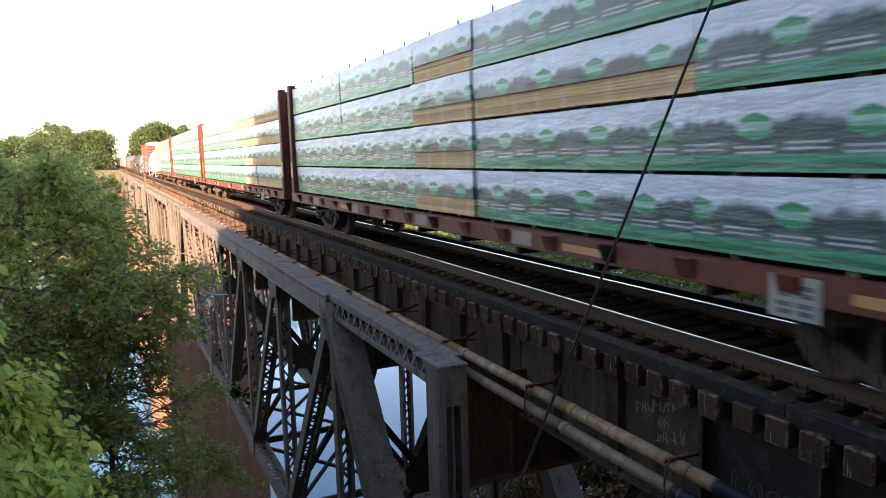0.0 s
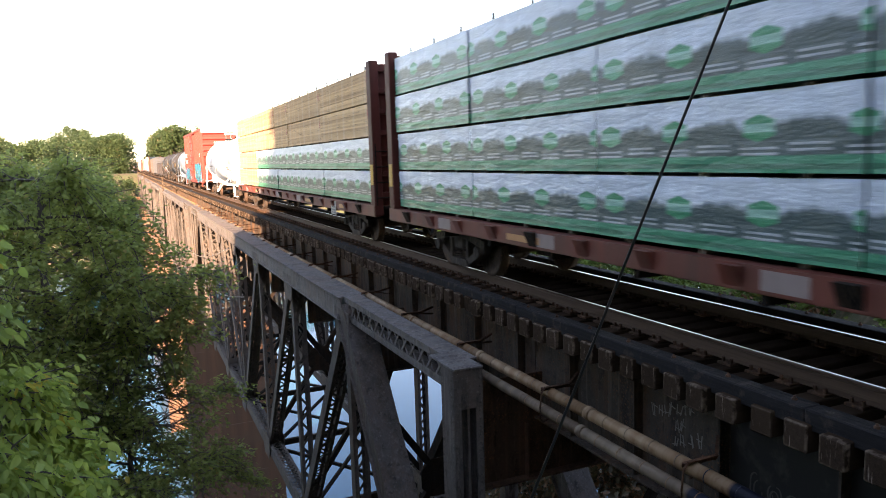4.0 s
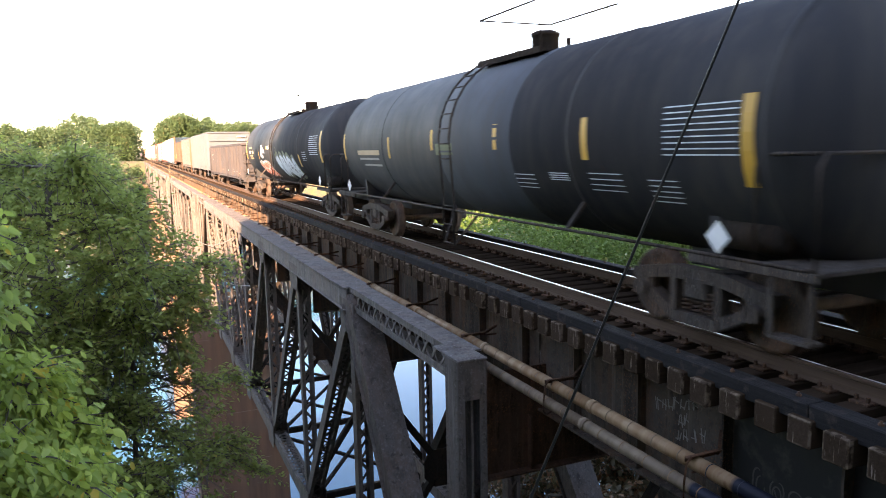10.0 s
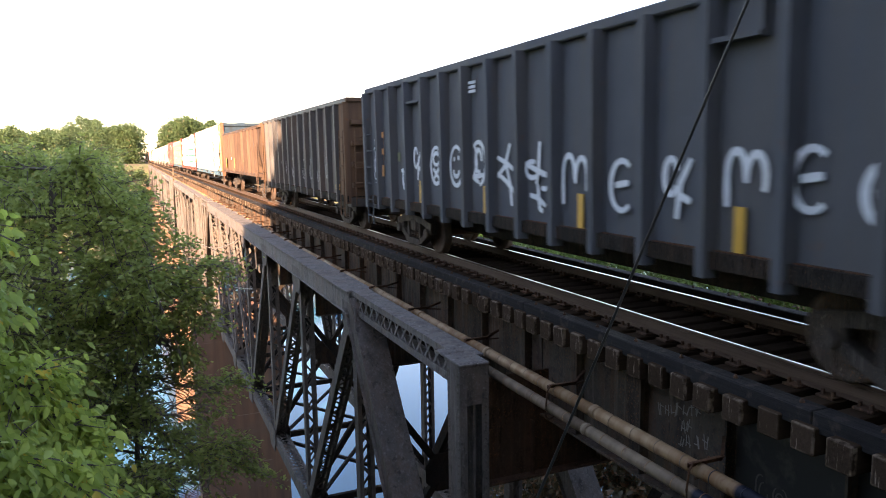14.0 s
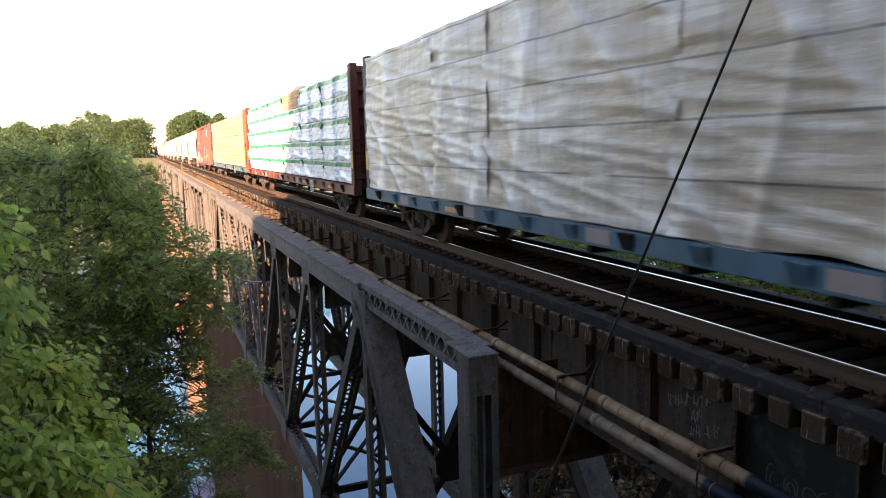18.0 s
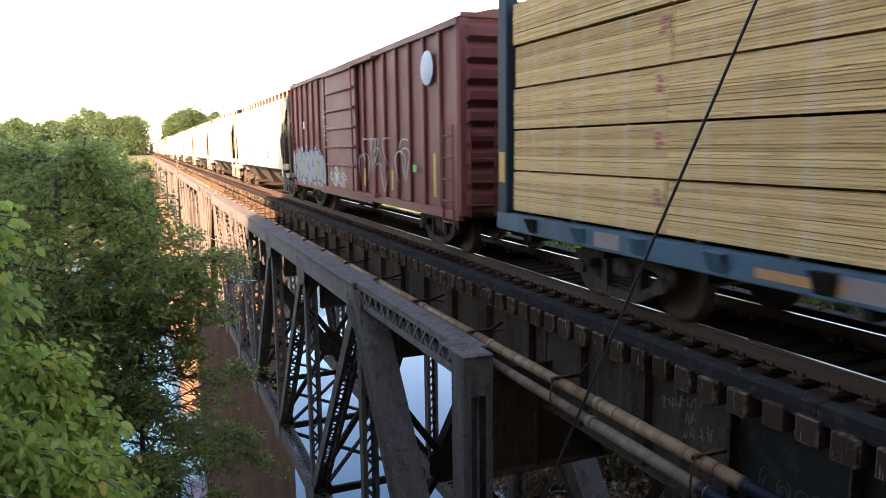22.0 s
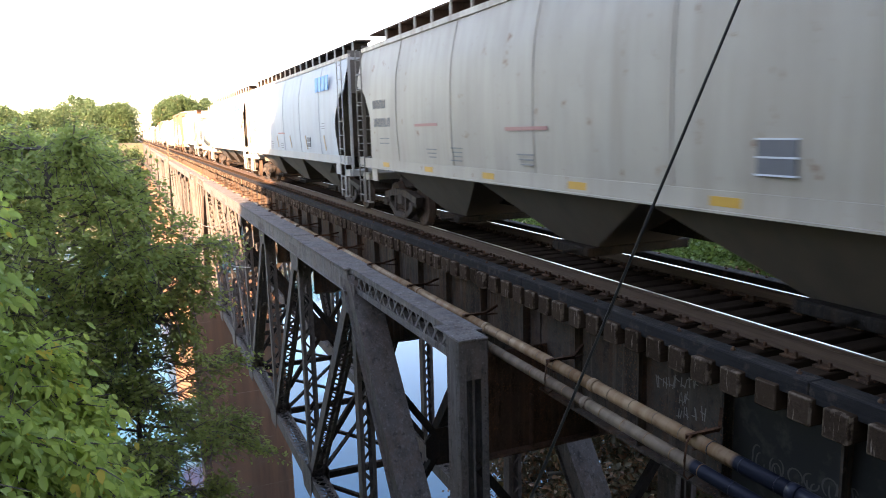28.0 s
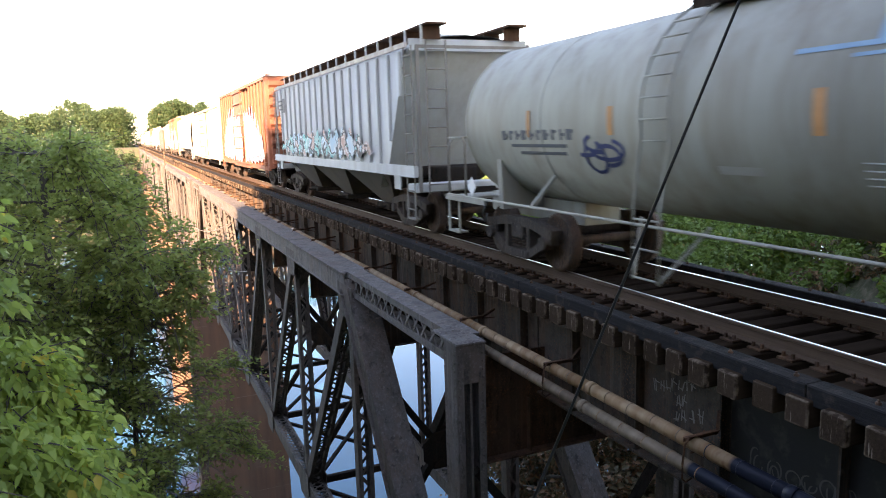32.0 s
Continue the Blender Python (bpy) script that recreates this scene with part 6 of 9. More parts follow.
# ---- box cars ----
def boxcar(L, H, mat, roof_mat, label, door=(-1.6, 1.6), ribs=20, panel_door=True):
    car = thing("boxcar", label, "rail car", GROUP)
    hw = 1.5
    b = Mesh()
    b.box(-hw, -hw + 0.03, -L / 2, L / 2, 0.98, H).box(hw - 0.03, hw, -L / 2, L / 2, 0.98, H)
    part("side_wall", b, mat, car)
    for k in range(ribs + 1):
        y = -L / 2 + 0.06 + (L - 0.12) * k / ribs
        if door[0] - 0.1 < y < door[1] + 0.1:
            continue
        part("side_post", Mesh().cbox(-hw - 0.075, -hw, y - 0.055, y + 0.055, 1.0, H - 0.1, 0.02), mat, car)
        part("side_post", Mesh().cbox(hw, hw + 0.075, y - 0.055, y + 0.055, 1.0, H - 0.1, 0.02), mat, car)
    part("side_sill", Mesh().box(-hw - 0.08, -hw + 0.02, -L / 2, L / 2, 0.82, 1.0).box(hw - 0.02, hw + 0.08, -L / 2, L / 2, 0.82, 1.0).box(-hw - 0.07, -hw, door[0] - 1.2, door[1] + 1.2, 0.76, 0.82), mat, car)
    part("top_plate", Mesh().box(-hw - 0.09, -hw + 0.02, -L / 2, L / 2, H - 0.12, H).box(hw - 0.02, hw + 0.09, -L / 2, L / 2, H - 0.12, H), mat, car)
    for s in (-1, 1):
        y = s * L / 2
        e = Mesh().box(-hw, hw, min(y, y - s * 0.04), max(y, y - s * 0.04), 0.9, H + 0.1)
        ew = part("end_wall", e, mat, car)
        n = 9
        for k in range(n):
            z = 1.05 + (H - 1.1) * k / n
            a, bb = y, y + s * 0.13
            m = Mesh().add([(-hw, a, z), (hw, a, z), (hw, a, z + 0.36), (-hw, a, z + 0.36), (-hw + 0.12, bb, z + 0.1), (hw - 0.12, bb, z + 0.1), (hw - 0.12, bb, z + 0.26), (-hw + 0.12, bb, z + 0.26)],
                           [(4, 5, 6, 7), (0, 1, 5, 4), (1, 2, 6, 5), (2, 3, 7, 6), (3, 0, 4, 7)] if s < 0 else [(7, 6, 5, 4), (4, 5, 1, 0), (5, 6, 2, 1), (6, 7, 3, 2), (7, 4, 0, 3)])
            part("corrugation", m, mat, ew)
        part("ladder", ladder(-hw - 0.1, y - s * 0.45, 0.55, 2.6, 0.5), mat, car)
        part("ladder", ladder(-hw + 0.35, y + s * 0.17, 0.9, 2.6, 0.5, "x"), mat, car)
        part("corner_post", Mesh().cbox(-hw - 0.06, -hw + 0.12, y - 0.06, y + 0.06, 0.9, H, 0.02), mat, car)
    r = Mesh()
    n = 12
    for k in range(n):
        ya, yb = -L / 2 - 0.1 + (L + 0.2) * k / n, -L / 2 - 0.1 + (L + 0.2) * (k + 1) / n
        r.extrude_y([(-hw - 0.1, H), (hw + 0.1, H), (hw * 0.6, H + 0.16), (0, H + 0.2), (-hw * 0.6, H + 0.16)], ya + 0.03, yb - 0.03)
        r.extrude_y([(-hw - 0.11, H - 0.01), (hw + 0.11, H - 0.01), (hw * 0.6, H + 0.20), (0, H + 0.24), (-hw * 0.6, H + 0.20)], yb - 0.035, yb + 0.035)
    part("roof", r, roof_mat, car)
    d = Mesh().box(-hw - 0.12, -hw - 0.05, door[0], door[1], 1.02, H - 0.16)
    dd = part("door", d, mat, car)
    if panel_door:
        for k in range(6):
            z = 1.1 + (H - 1.35) * k / 6
            part("panel_rib", Mesh().cbox(-hw - 0.2, -hw - 0.12, door[0] + 0.05, door[1] - 0.05, z + 0.55, z + 0.63, 0.02), mat, dd)
    else:
        for k in range(5):
            y = door[0] + (door[1] - door[0]) * (k + 0.5) / 5
            part("panel_rib", Mesh().cbox(-hw - 0.16, -hw - 0.12, y - 0.05, y + 0.05, 1.1, H - 0.25, 0.01), mat, dd)
    for za, zb in ((0.96, 1.02), (H - 0.18, H - 0.12)):
        part("door_rail", Mesh().box(-hw - 0.2, -hw - 0.04, door[0] - 1.8, door[1] + 0.2, za, zb), mat, car)
    for y in (door[0] + 0.12, door[1] - 0.12):
        part("lock_bar", Mesh().tube([(-hw - 0.19, y, 1.0), (-hw - 0.19, y, H - 0.2)], 0.022, 6), mat, dd)
    part("floor", Mesh().box(-hw, hw, -L / 2, L / 2, 0.85, 0.95).box(-0.3, 0.3, -L / 2, L / 2, 0.5, 0.85), M_DARK, car)
    running_gear(car, L, 2.2)
    return car


# ---- gondolas ----
def bulged_wall(L, z0, H, hw, bays, seed):
    """A plate wall hammered out between its posts, with shallow dents."""
    m = Mesh()
    nz = 9
    for s in (-1, 1):
        cols = []
        for k in range(bays):
            for q in range(6):
                cols.append((k, q / 6))
        cols.append((bays - 1, 1.0))
        v = []
        for k, u in cols:
            y = -L / 2 + L * (k + u) / bays
            for r in range(nz + 1):
                w = r / nz
                amp = 0.025 + 0.02 * noise.noise(Vector((k * 1.7, seed, s)))
                dent = 0.016 * noise.noise(Vector((y * 2.2, w * 6, seed + s)))
                v.append((s * (hw + math.sin(math.pi * u) * math.sin(math.pi * w) ** 0.6 * (amp + dent)), y, z0 + (H - z0) * w))
        n = nz + 1
        f = [(i * n + r, i * n + r + 1, (i + 1) * n + r + 1, (i + 1) * n + r) for i in range(len(cols) - 1) for r in range(nz)]
        back = len(v)
        v += [(s * (hw - 0.02), q, z) for q, z in ((-L / 2, z0), (L / 2, z0), (L / 2, H), (-L / 2, H))]
        f.append((back, back + 1, back + 2, back + 3))
        m.add(v, f)
    return m


def gondola(L, z0, H, mat, label, posts=14, inner=M_DARK, slope=0.0, deep=0.12, wide=0.1, feet=0.0, end_mat=None, bulge=None):
    car = thing("gondola_car", label, "rail car", GROUP)
    hw = 1.48
    end_mat = end_mat or mat
    b = bulged_wall(L, z0, H, hw, posts, bulge) if bulge else Mesh()
    for s in (-1, 1) if not bulge else ():
        pr = [(-L / 2 + slope, z0), (L / 2 - slope, z0), (L / 2, H), (-L / 2, H)]
        b.add([(s * hw - 0.012, q, z) for q, z in pr] + [(s * hw + 0.012, q, z) for q, z in pr], [(3, 2, 1, 0), (4, 5, 6, 7), (0, 1, 5, 4), (1, 2, 6, 5), (2, 3, 7, 6), (3, 0, 4, 7)])
    part("side_wall", b, mat, car)
    for s in (-1, 1):
        part("top_chord", Mesh().cbox(s * hw - 0.09, s * hw + 0.09, -L / 2, L / 2, H - 0.02, H + 0.12, 0.02), mat, car)
        part("side_sill", Mesh().box(s * hw - 0.1, s * hw + (-0.03 if feet else 0.05), -L / 2, L / 2, z0 - 0.16, z0 + 0.02), M_DARK if feet else mat, car)
        if feet:
            part("bottom_angle", Mesh().box(s * hw - 0.05, s * hw + 0.045, -L / 2, L / 2, z0 - 0.012, z0 + 0.03), M_RUSTY, car, "rust-streaked bottom edge")
        for k in range(posts + 1):
            y = -L / 2 + slope + 0.08 + (L - 2 * slope - 0.16) * k / posts
            x = s * hw
            foot = z0 - (feet or 0.05)
            m = Mesh().add([(x, y - wide, foot), (x, y + wide, foot), (x + s * deep * (0.8 if feet else 1), y + wide * 0.6, foot), (x + s * deep * (0.8 if feet else 1), y - wide * 0.6, foot),
                            (x, y - wide, H), (x, y + wide, H), (x + s * deep, y + wide * 0.6, H), (x + s * deep, y - wide * 0.6, H)],
                           [(0, 1, 2, 3), (7, 6, 5, 4), (0, 4, 5, 1), (1, 5, 6, 2), (2, 6, 7, 3), (3, 7, 4, 0)])
            part("side_post", m, end_mat if k in (0, posts) else mat, car)
        y = s * L / 2
        e = part("end_wall", Mesh().beam((0, y - s * slope, z0), (0, y, H + 0.1), 2 * hw, 0.03, up=(0, 1, 0)) if slope else Mesh().box(-hw, hw, y - 0.015, y + 0.015, z0, H + 0.1), end_mat, car)
        nr = max(3, int((H - z0) / 0.55))
        for k in range(nr):
            z = z0 + 0.25 + (H - z0 - 0.3) * k / nr
            if slope:
                continue
            part("end_rib", Mesh().cbox(-hw + 0.03, hw - 0.03, min(y, y + s * 0.13), max(y, y + s * 0.13), z, z + 0.14, 0.02), end_mat, e)
        part("end_cap", Mesh().cbox(-hw - 0.09, hw + 0.09, y - 0.09, y + 0.09, H, H + 0.12, 0.02), end_mat, e)
        part("ladder", ladder(-hw - 0.14, y - s * 0.4, 0.5, min(H - 0.2, 2.9), 0.42), end_mat, car)
        part("ladder", ladder(-hw + 0.32, y + s * 0.16, 0.8, min(H - 0.2, 2.9), 0.42, "x"), end_mat, car)
        part("end_sill", Mesh().cbox(-hw, hw, min(y, y - s * 0.4), max(y, y - s * 0.4), z0 - 0.3, z0, 0.02), mat, car)
    part("floor", Mesh().box(-hw, hw, -L / 2, L / 2, z0 - 0.03, z0 + 0.03).box(-0.3, 0.3, -L / 2, L / 2, 0.5, z0 - 0.03), inner, car)
    running_gear(car, L, 2.0)
    return car


# ---- covered hoppers ----
def hopper(L, H, mat, label, ribbed=False, hole="round", walk_mat=M_DARK, sill_mat=None, hops=3, end_mat=None):
    car = thing("covered_hopper", label, "rail car", GROUP)
    sill_mat = sill_mat or mat
    iron = P_ENDIRON if mat is not P_HOPBLUE else sill_mat
    zs = 1.52
    if ribbed:
        side = [(1.46, zs), (1.46, H - 0.25)]
        roof = [(1.46, H - 0.25), (1.2, H - 0.08), (0.6, H + 0.04), (0, H + 0.08)]
    else:
        side = []
        for k in range(25):
            t = k / 24
            z = zs + (H - 0.12 - zs) * t
            x = 1.30 + 0.28 * math.sin(math.pi * (0.30 + 0.50 * t)) - 0.10 * max(0, t - 0.7) / 0.3
            side.append((x, z))
        roof = [(side[-1][0], H - 0.12), (1.15, H), (0.6, H + 0.08), (0, H + 0.1)]
    prof = side + roof[1:]
    yb = L / 2 - (0.55 if ribbed else 0.12)
    ys = L / 2 - 2.0
    # side sheets: full height in the middle, cut away over the trucks by the sloping end sheets
    m = Mesh()
    n = len(prof)
    cut = []
    for s in (-1, 1):
        for i, (x, z) in enumerate(prof):
            t = (z - zs) / (H - zs)
            if hole == "round":
                deep = 1.17 - 0.1 * smooth(0.3, 0.0, t) - 0.36 * smooth(0.33, 0.56, t) - 0.45 * smooth(0.53, 0.63, t)
                e = L / 2 - deep if t < 0.63 else yb
            else:
                e = ys + 0.1 + (yb - ys - 0.1) * max(0.0, (t - 0.4) / 0.56) if t < 0.96 else yb
            cut.append((s, i, min(e, yb)))
    ends = {i: e for s, i, e in cut if s > 0}
    cols = 9
    for sx in (-1, 1):
        base = len(m.v)
        for i, (x, z) in enumerate(prof):
            for c in range(cols + 1):
                m.v.append((sx * x, -ends[i] + 2 * ends[i] * c / cols, z))
        for i in range(n - 1):
            for c in range(cols):
                a = base + i * (cols + 1) + c
                q = (a, a + 1, a + cols + 2, a + cols + 1)
                m.f.append(q if sx > 0 else q[::-1])
                m.s.append(True)
    part("body", m, mat, car)
    cf = 0.62 if hole == "round" else 0.92
    for s in (-1, 1):
        # sloping end sheet and end wall under the roof
        e = Mesh()
        e.add([(-1.35, s * (ys - 0.9), 0.95), (1.35, s * (ys - 0.9), 0.95), (1.45, s * (yb - 0.02), zs + (H - zs) * cf), (-1.45, s * (yb - 0.02), zs + (H - zs) * cf)], [(0, 1, 2, 3)])
        e.box(-1.4, 1.4, min(s * yb, s * (yb - 0.05)), max(s * yb, s * (yb - 0.05)), zs + (H - zs) * (cf - 0.02), H - 0.02)
        part("end_sheet", e, end_mat or M_HOPPER_END, car, "dirty end slope, usually with its shade painted in")
        y = s * (L / 2 - 0.12)
        for x in (-1.4, 1.4):
            part("end_post", Mesh().box(x - 0.035, x + 0.035, y - 0.03, y + 0.03, 1.0, H - 0.2), iron, car)
        part("end_beam", Mesh().box(-1.365, 1.365, y - 0.02, y + 0.02, H - 0.26, H - 0.2), iron, car)
        fr = Mesh().cbox(-1.5, 1.5, min(y, y - s * 0.5), max(y, y - s * 0.5), 0.98, 1.16, 0.02)
        part("end_sill", fr, sill_mat, car)
        part("ladder", ladder(-1.5 if ribbed else -1.6, y - s * 0.3, 0.42, H - 0.2, 0.44), iron, car)
        part("ladder", ladder(-1.0, y + s * 0.05, 0.95, H - 0.1, 0.44, "x"), iron, car)
        part("step", Mesh().beam((-1.5, y - s * 0.52, 1.0), (-1.5, y - s * 0.52, 0.42), 0.05, 0.03).beam((-1.5, y - s * 0.08, 1.0), (-1.5, y - s * 0.08, 0.42), 0.05, 0.03).box(-1.52, -1.4, min(y - s * 0.52, y - s * 0.08), max(y - s * 0.52, y - s * 0.08), 0.4, 0.43), P_ENDIRON, car)
        part("corner_panel", Mesh().cbox(-1.53, -1.49, min(y - s * 1.3, y - s * 0.9), max(y - s * 1.3, y - s * 0.9), 1.0, 1.42, 0.01), sill_mat, car)
        part("brake_gear", Mesh().cbox(-0.5, 0.3, min(s * (L / 2 - 1.7), s * (L / 2 - 0.9)), max(s * (L / 2 - 1.7), s * (L / 2 - 0.9)), 1.05, 1.45, 0.03).tube([(-0.8, s * (L / 2 - 1.9), 1.3), (0.8, s * (L / 2 - 1.9), 1.3)], 0.16, 12), M_DARK, car)
    for s in (-1, 1):
        part("side_sill", Mesh().box(s * 1.5 - 0.05, s * 1.5 + 0.05, -L / 2 + 0.1, L / 2 - 0.1, 1.33, 1.54).box(s * 1.5 - 0.09, s * 1.5 + 0.04, -L / 2 + 0.1, L / 2 - 0.1, 1.31, 1.335), sill_mat, car)
    if ribbed:
        for k in range(19):
            y = -yb + 0.35 + (2 * yb - 0.7) * k / 18
            t0 = zs if abs(y) < ys - 0.1 else zs + (H - zs) * 0.67 * (abs(y) - ys + 0.1) / (yb - ys)
            if t0 < H - 0.6:
                part("side_post", Mesh().cbox(-1.53, -1.455, y - 0.045, y + 0.045, t0, H - 0.25, 0.015), mat, car)
    else:
        for k in range(1, 6):
            y = -yb + 2 * yb * k / 6
            w = Mesh()
            for i in range(len(side) - 1):
                (xa, za), (xc, zc2) = side[i], side[i + 1]
                w.beam((-xa - 0.002, y, za), (-xc - 0.002, y, zc2), 0.02, 0.006, up=(0, 1, 0))
            part("weld_seam", w, mat, car)
    part("eave", Mesh().box(-side[-1][0] - 0.05, -side[-1][0] + 0.02, -yb, yb, H - 0.2, H - 0.1).box(side[-1][0] - 0.02, side[-1][0] + 0.05, -yb, yb, H - 0.2, H - 0.1), M_EAVE, car, "rust-stained eave")
    # discharge hoppers
    per = (2 * ys - 0.2) / hops
    for k in range(hops):
        y = -ys + 0.1 + per * (k + 0.5)
        m = Mesh()
        a, b = per * 0.49, 0.42
        m.add([(-1.4, y - a, 1.3), (1.4, y - a, 1.3), (1.4, y + a, 1.3), (-1.4, y + a, 1.3), (-0.75, y - b, 0.42), (0.75, y - b, 0.42), (0.75, y + b, 0.42), (-0.75, y + b, 0.42)],
              [(0, 1, 5, 4), (1, 2, 6, 5), (2, 3, 7, 6), (3, 0, 4, 7), (7, 6, 5, 4)])
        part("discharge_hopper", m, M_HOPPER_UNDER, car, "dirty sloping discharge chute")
        part("outlet_gate", Mesh().cbox(-0.95, 0.95, y - 0.5, y + 0.5, 0.3, 0.44, 0.02).tube([(-1.2, y - 0.2, 0.37), (1.2, y - 0.2, 0.37)], 0.03, 6), M_DARK, car)
    part("centre_sill", Mesh().box(-0.3, 0.3, -L / 2, L / 2, 0.72, 1.05), M_DARK, car)
    # roof walk
    for x in (-0.95, 0.95):
        m = Mesh().box(x - 0.22, x + 0.22, -L / 2 + 0.1, L / 2 - 0.1, H + 0.22, H + 0.26)
        k = int(L / 0.95)
        for i in range(k):
            y = -L / 2 + 0.4 + i * 0.95
            m.box(x - 0.2, x + 0.2, y - 0.02, y + 0.02, H - 0.05, H + 0.22)
        part("roof_walk", m, walk_mat, car)
    m = Mesh()
    for i in range(int(L / 0.95)):
        y = -L / 2 + 0.4 + i * 0.95
        m.box(-1.2, -1.16, y - 0.025, y + 0.025, H - 0.12, H + 0.26)
    part("walk_bracket", m, sill_mat, car)
    m = Mesh().box(-0.35, 0.35, -yb + 0.8, yb - 0.8, H + 0.08, H + 0.2)
    part("hatch_cover", m, mat, car)
    running_gear(car, L, 1.75)
    return car


P_ENDIRON = paint("grimy_end_iron", (0.20, 0.18, 0.155), grime=(0.10, 0.07, 0.05), amount=0.7, rust=0.4, rough=0.7)
M_EAVE = paint("eave_paint", (0.44, 0.38, 0.33), grime=(0.20, 0.11, 0.07), amount=0.8, rust=0.6)
# dark end slope paint: dirt plus the deep shade there, put into colour
M_HOPPER_END = paint("end_slope_shade_paint", (0.12, 0.10, 0.082), amount=0.6, rough=0.7)
# the black area under the cars is put into the chutes' colour
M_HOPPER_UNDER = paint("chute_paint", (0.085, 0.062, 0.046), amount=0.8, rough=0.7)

# ---- paints of the cars ----
M_GRAF_FADED = graffiti("faded_graffiti", ((0.22, 0.07, 0.055), (0.30, 0.22, 0.20), (0.20, 0.08, 0.06), (0.26, 0.12, 0.10), (0.12, 0.10, 0.12)), 2.0)
M_DULLSPRAY = plain("dull_grey_spray", (0.25, 0.24, 0.23), 0.7)
M_DULLORANGE = plain("dull_orange_tape", (0.46, 0.21, 0.08), 0.6)
M_GREYPANEL = plain("grey_panel", (0.33, 0.31, 0.28), 0.6)
M_TAN = plain("tan_tape", (0.42, 0.30, 0.18), 0.6)
M_BRICKRED = plain("brick_spray", (0.34, 0.085, 0.05), 0.6)
M_OLIVE = plain("olive_spray", (0.13, 0.14, 0.075), 0.7)
P_MAROON = paint("maroon_car_paint", (0.15, 0.036, 0.024), grime=(0.055, 0.03, 0.022), amount=0.8, rust=0.4)
# darker maroon and blue paints hold the bulkheads' shade
P_SHADEDRED = paint("shaded_maroon_paint", (0.092, 0.024, 0.018), grime=(0.045, 0.018, 0.014), amount=0.8, rust=0.4, gloss=0.15)
P_RUSTPOST = paint("rusted_post_paint", (0.18, 0.062, 0.03), grime=(0.09, 0.04, 0.025), amount=0.7, rust=0.6)
P_SHADEDBLUE = paint("shaded_blue_paint", (0.022, 0.040, 0.058), grime=(0.018, 0.018, 0.018), amount=0.8, rust=0.4, gloss=0.15)
P_BLUECAR = paint("blue_car_paint", (0.045, 0.105, 0.145), grime=(0.05, 0.05, 0.05), amount=0.75)
P_WHITETANK = paint("white_tank_paint", (0.77, 0.775, 0.77), grime=(0.40, 0.32, 0.24), amount=0.35, rough=0.38)
P_GREYTANK = paint("blue_grey_tank_paint", (0.155, 0.19, 0.228), grime=(0.08, 0.075, 0.07), amount=0.5, rough=0.5, gloss=0.35)
P_SLATETANK = paint("slate_tank_paint", (0.062, 0.068, 0.076), grime=(0.06, 0.05, 0.045), amount=0.5, rough=0.6, gloss=0.14)
P_BLACKTANK = paint("black_tank_paint", (0.030, 0.030, 0.032), grime=(0.07, 0.06, 0.05), amount=0.5, rough=0.6, gloss=0.14)
P_PALETANK = paint("pale_grey_tank_paint", (0.31, 0.295, 0.25), grime=(0.16, 0.115, 0.08), amount=0.55, rough=0.58, gloss=0.2)
P_REDBOX = paint("red_boxcar_paint", (0.275, 0.043, 0.033), grime=(0.14, 0.038, 0.03), amount=0.5)
P_RUSTBOX = paint("rust_red_boxcar_paint", (0.198, 0.05, 0.041), grime=(0.13, 0.04, 0.03), amount=0.6)
P_ORANGE = paint("orange_boxcar_paint", (0.24, 0.085, 0.048), amount=0.3)
P_YELLOW = paint("yellow_boxcar_paint", (0.44, 0.35, 0.23), amount=0.3)
P_BLACKGON = paint("black_gondola_paint", (0.043, 0.040, 0.043), grime=(0.07, 0.055, 0.048), amount=0.75, rough=0.7, rust=0.4, gloss=0.12)
P_SLATEGON = paint("slate_gondola_paint", (0.074, 0.080, 0.090), grime=(0.095, 0.085, 0.075), amount=0.6, rough=0.7, rust=0.3, gloss=0.15)
P_DARKGON = paint("dark_gondola_paint", (0.050, 0.046, 0.046), grime=(0.11, 0.07, 0.048), amount=0.6, rough=0.5)
P_BROWNGON = paint("brown_gondola_paint", (0.085, 0.05, 0.033), grime=(0.16, 0.09, 0.05), amount=0.8, rough=0.75, rust=0.6, gloss=0.1)
P_DIRTGON = paint("dirty_gondola_paint", (0.066, 0.041, 0.031), grime=(0.13, 0.082, 0.056), amount=0.9, rough=0.75, rust=0.5, gloss=0.1)
P_ROOF = paint("galvanised_roof", (0.36, 0.35, 0.33), grime=(0.2, 0.1, 0.06), amount=0.5, rough=0.5)
P_HOPCREAM = paint("cream_hopper_paint", (0.56, 0.49, 0.395), grime=(0.50, 0.38, 0.24), amount=0.5, rust=0.3, runs=(0.50, 0.29, 0.12))
P_HOPGREY = paint("grey_hopper_paint", (0.375, 0.335, 0.29), grime=(0.28, 0.24, 0.20), amount=0.35, rust=0.2)
P_HOPTAN = paint("tan_grey_hopper_paint", (0.355, 0.31, 0.255), grime=(0.24, 0.19, 0.15), amount=0.5, rust=0.9)
P_HOPBLUE = paint("pale_blue_grey_hopper_paint", (0.36, 0.385, 0.40), grime=(0.27, 0.25, 0.24), amount=0.35, rust=0.12)
P_HOPWHITE = paint("chalk_white_hopper_paint", (0.432, 0.439, 0.425), grime=(0.26, 0.22, 0.18), amount=0.45, rust=0.2)
P_SILL = paint("white_sill_paint", (0.32, 0.315, 0.30), grime=(0.3, 0.26, 0.2), amount=0.4)

CARS = []          # (car, near end, far end) along the train at the clip's start


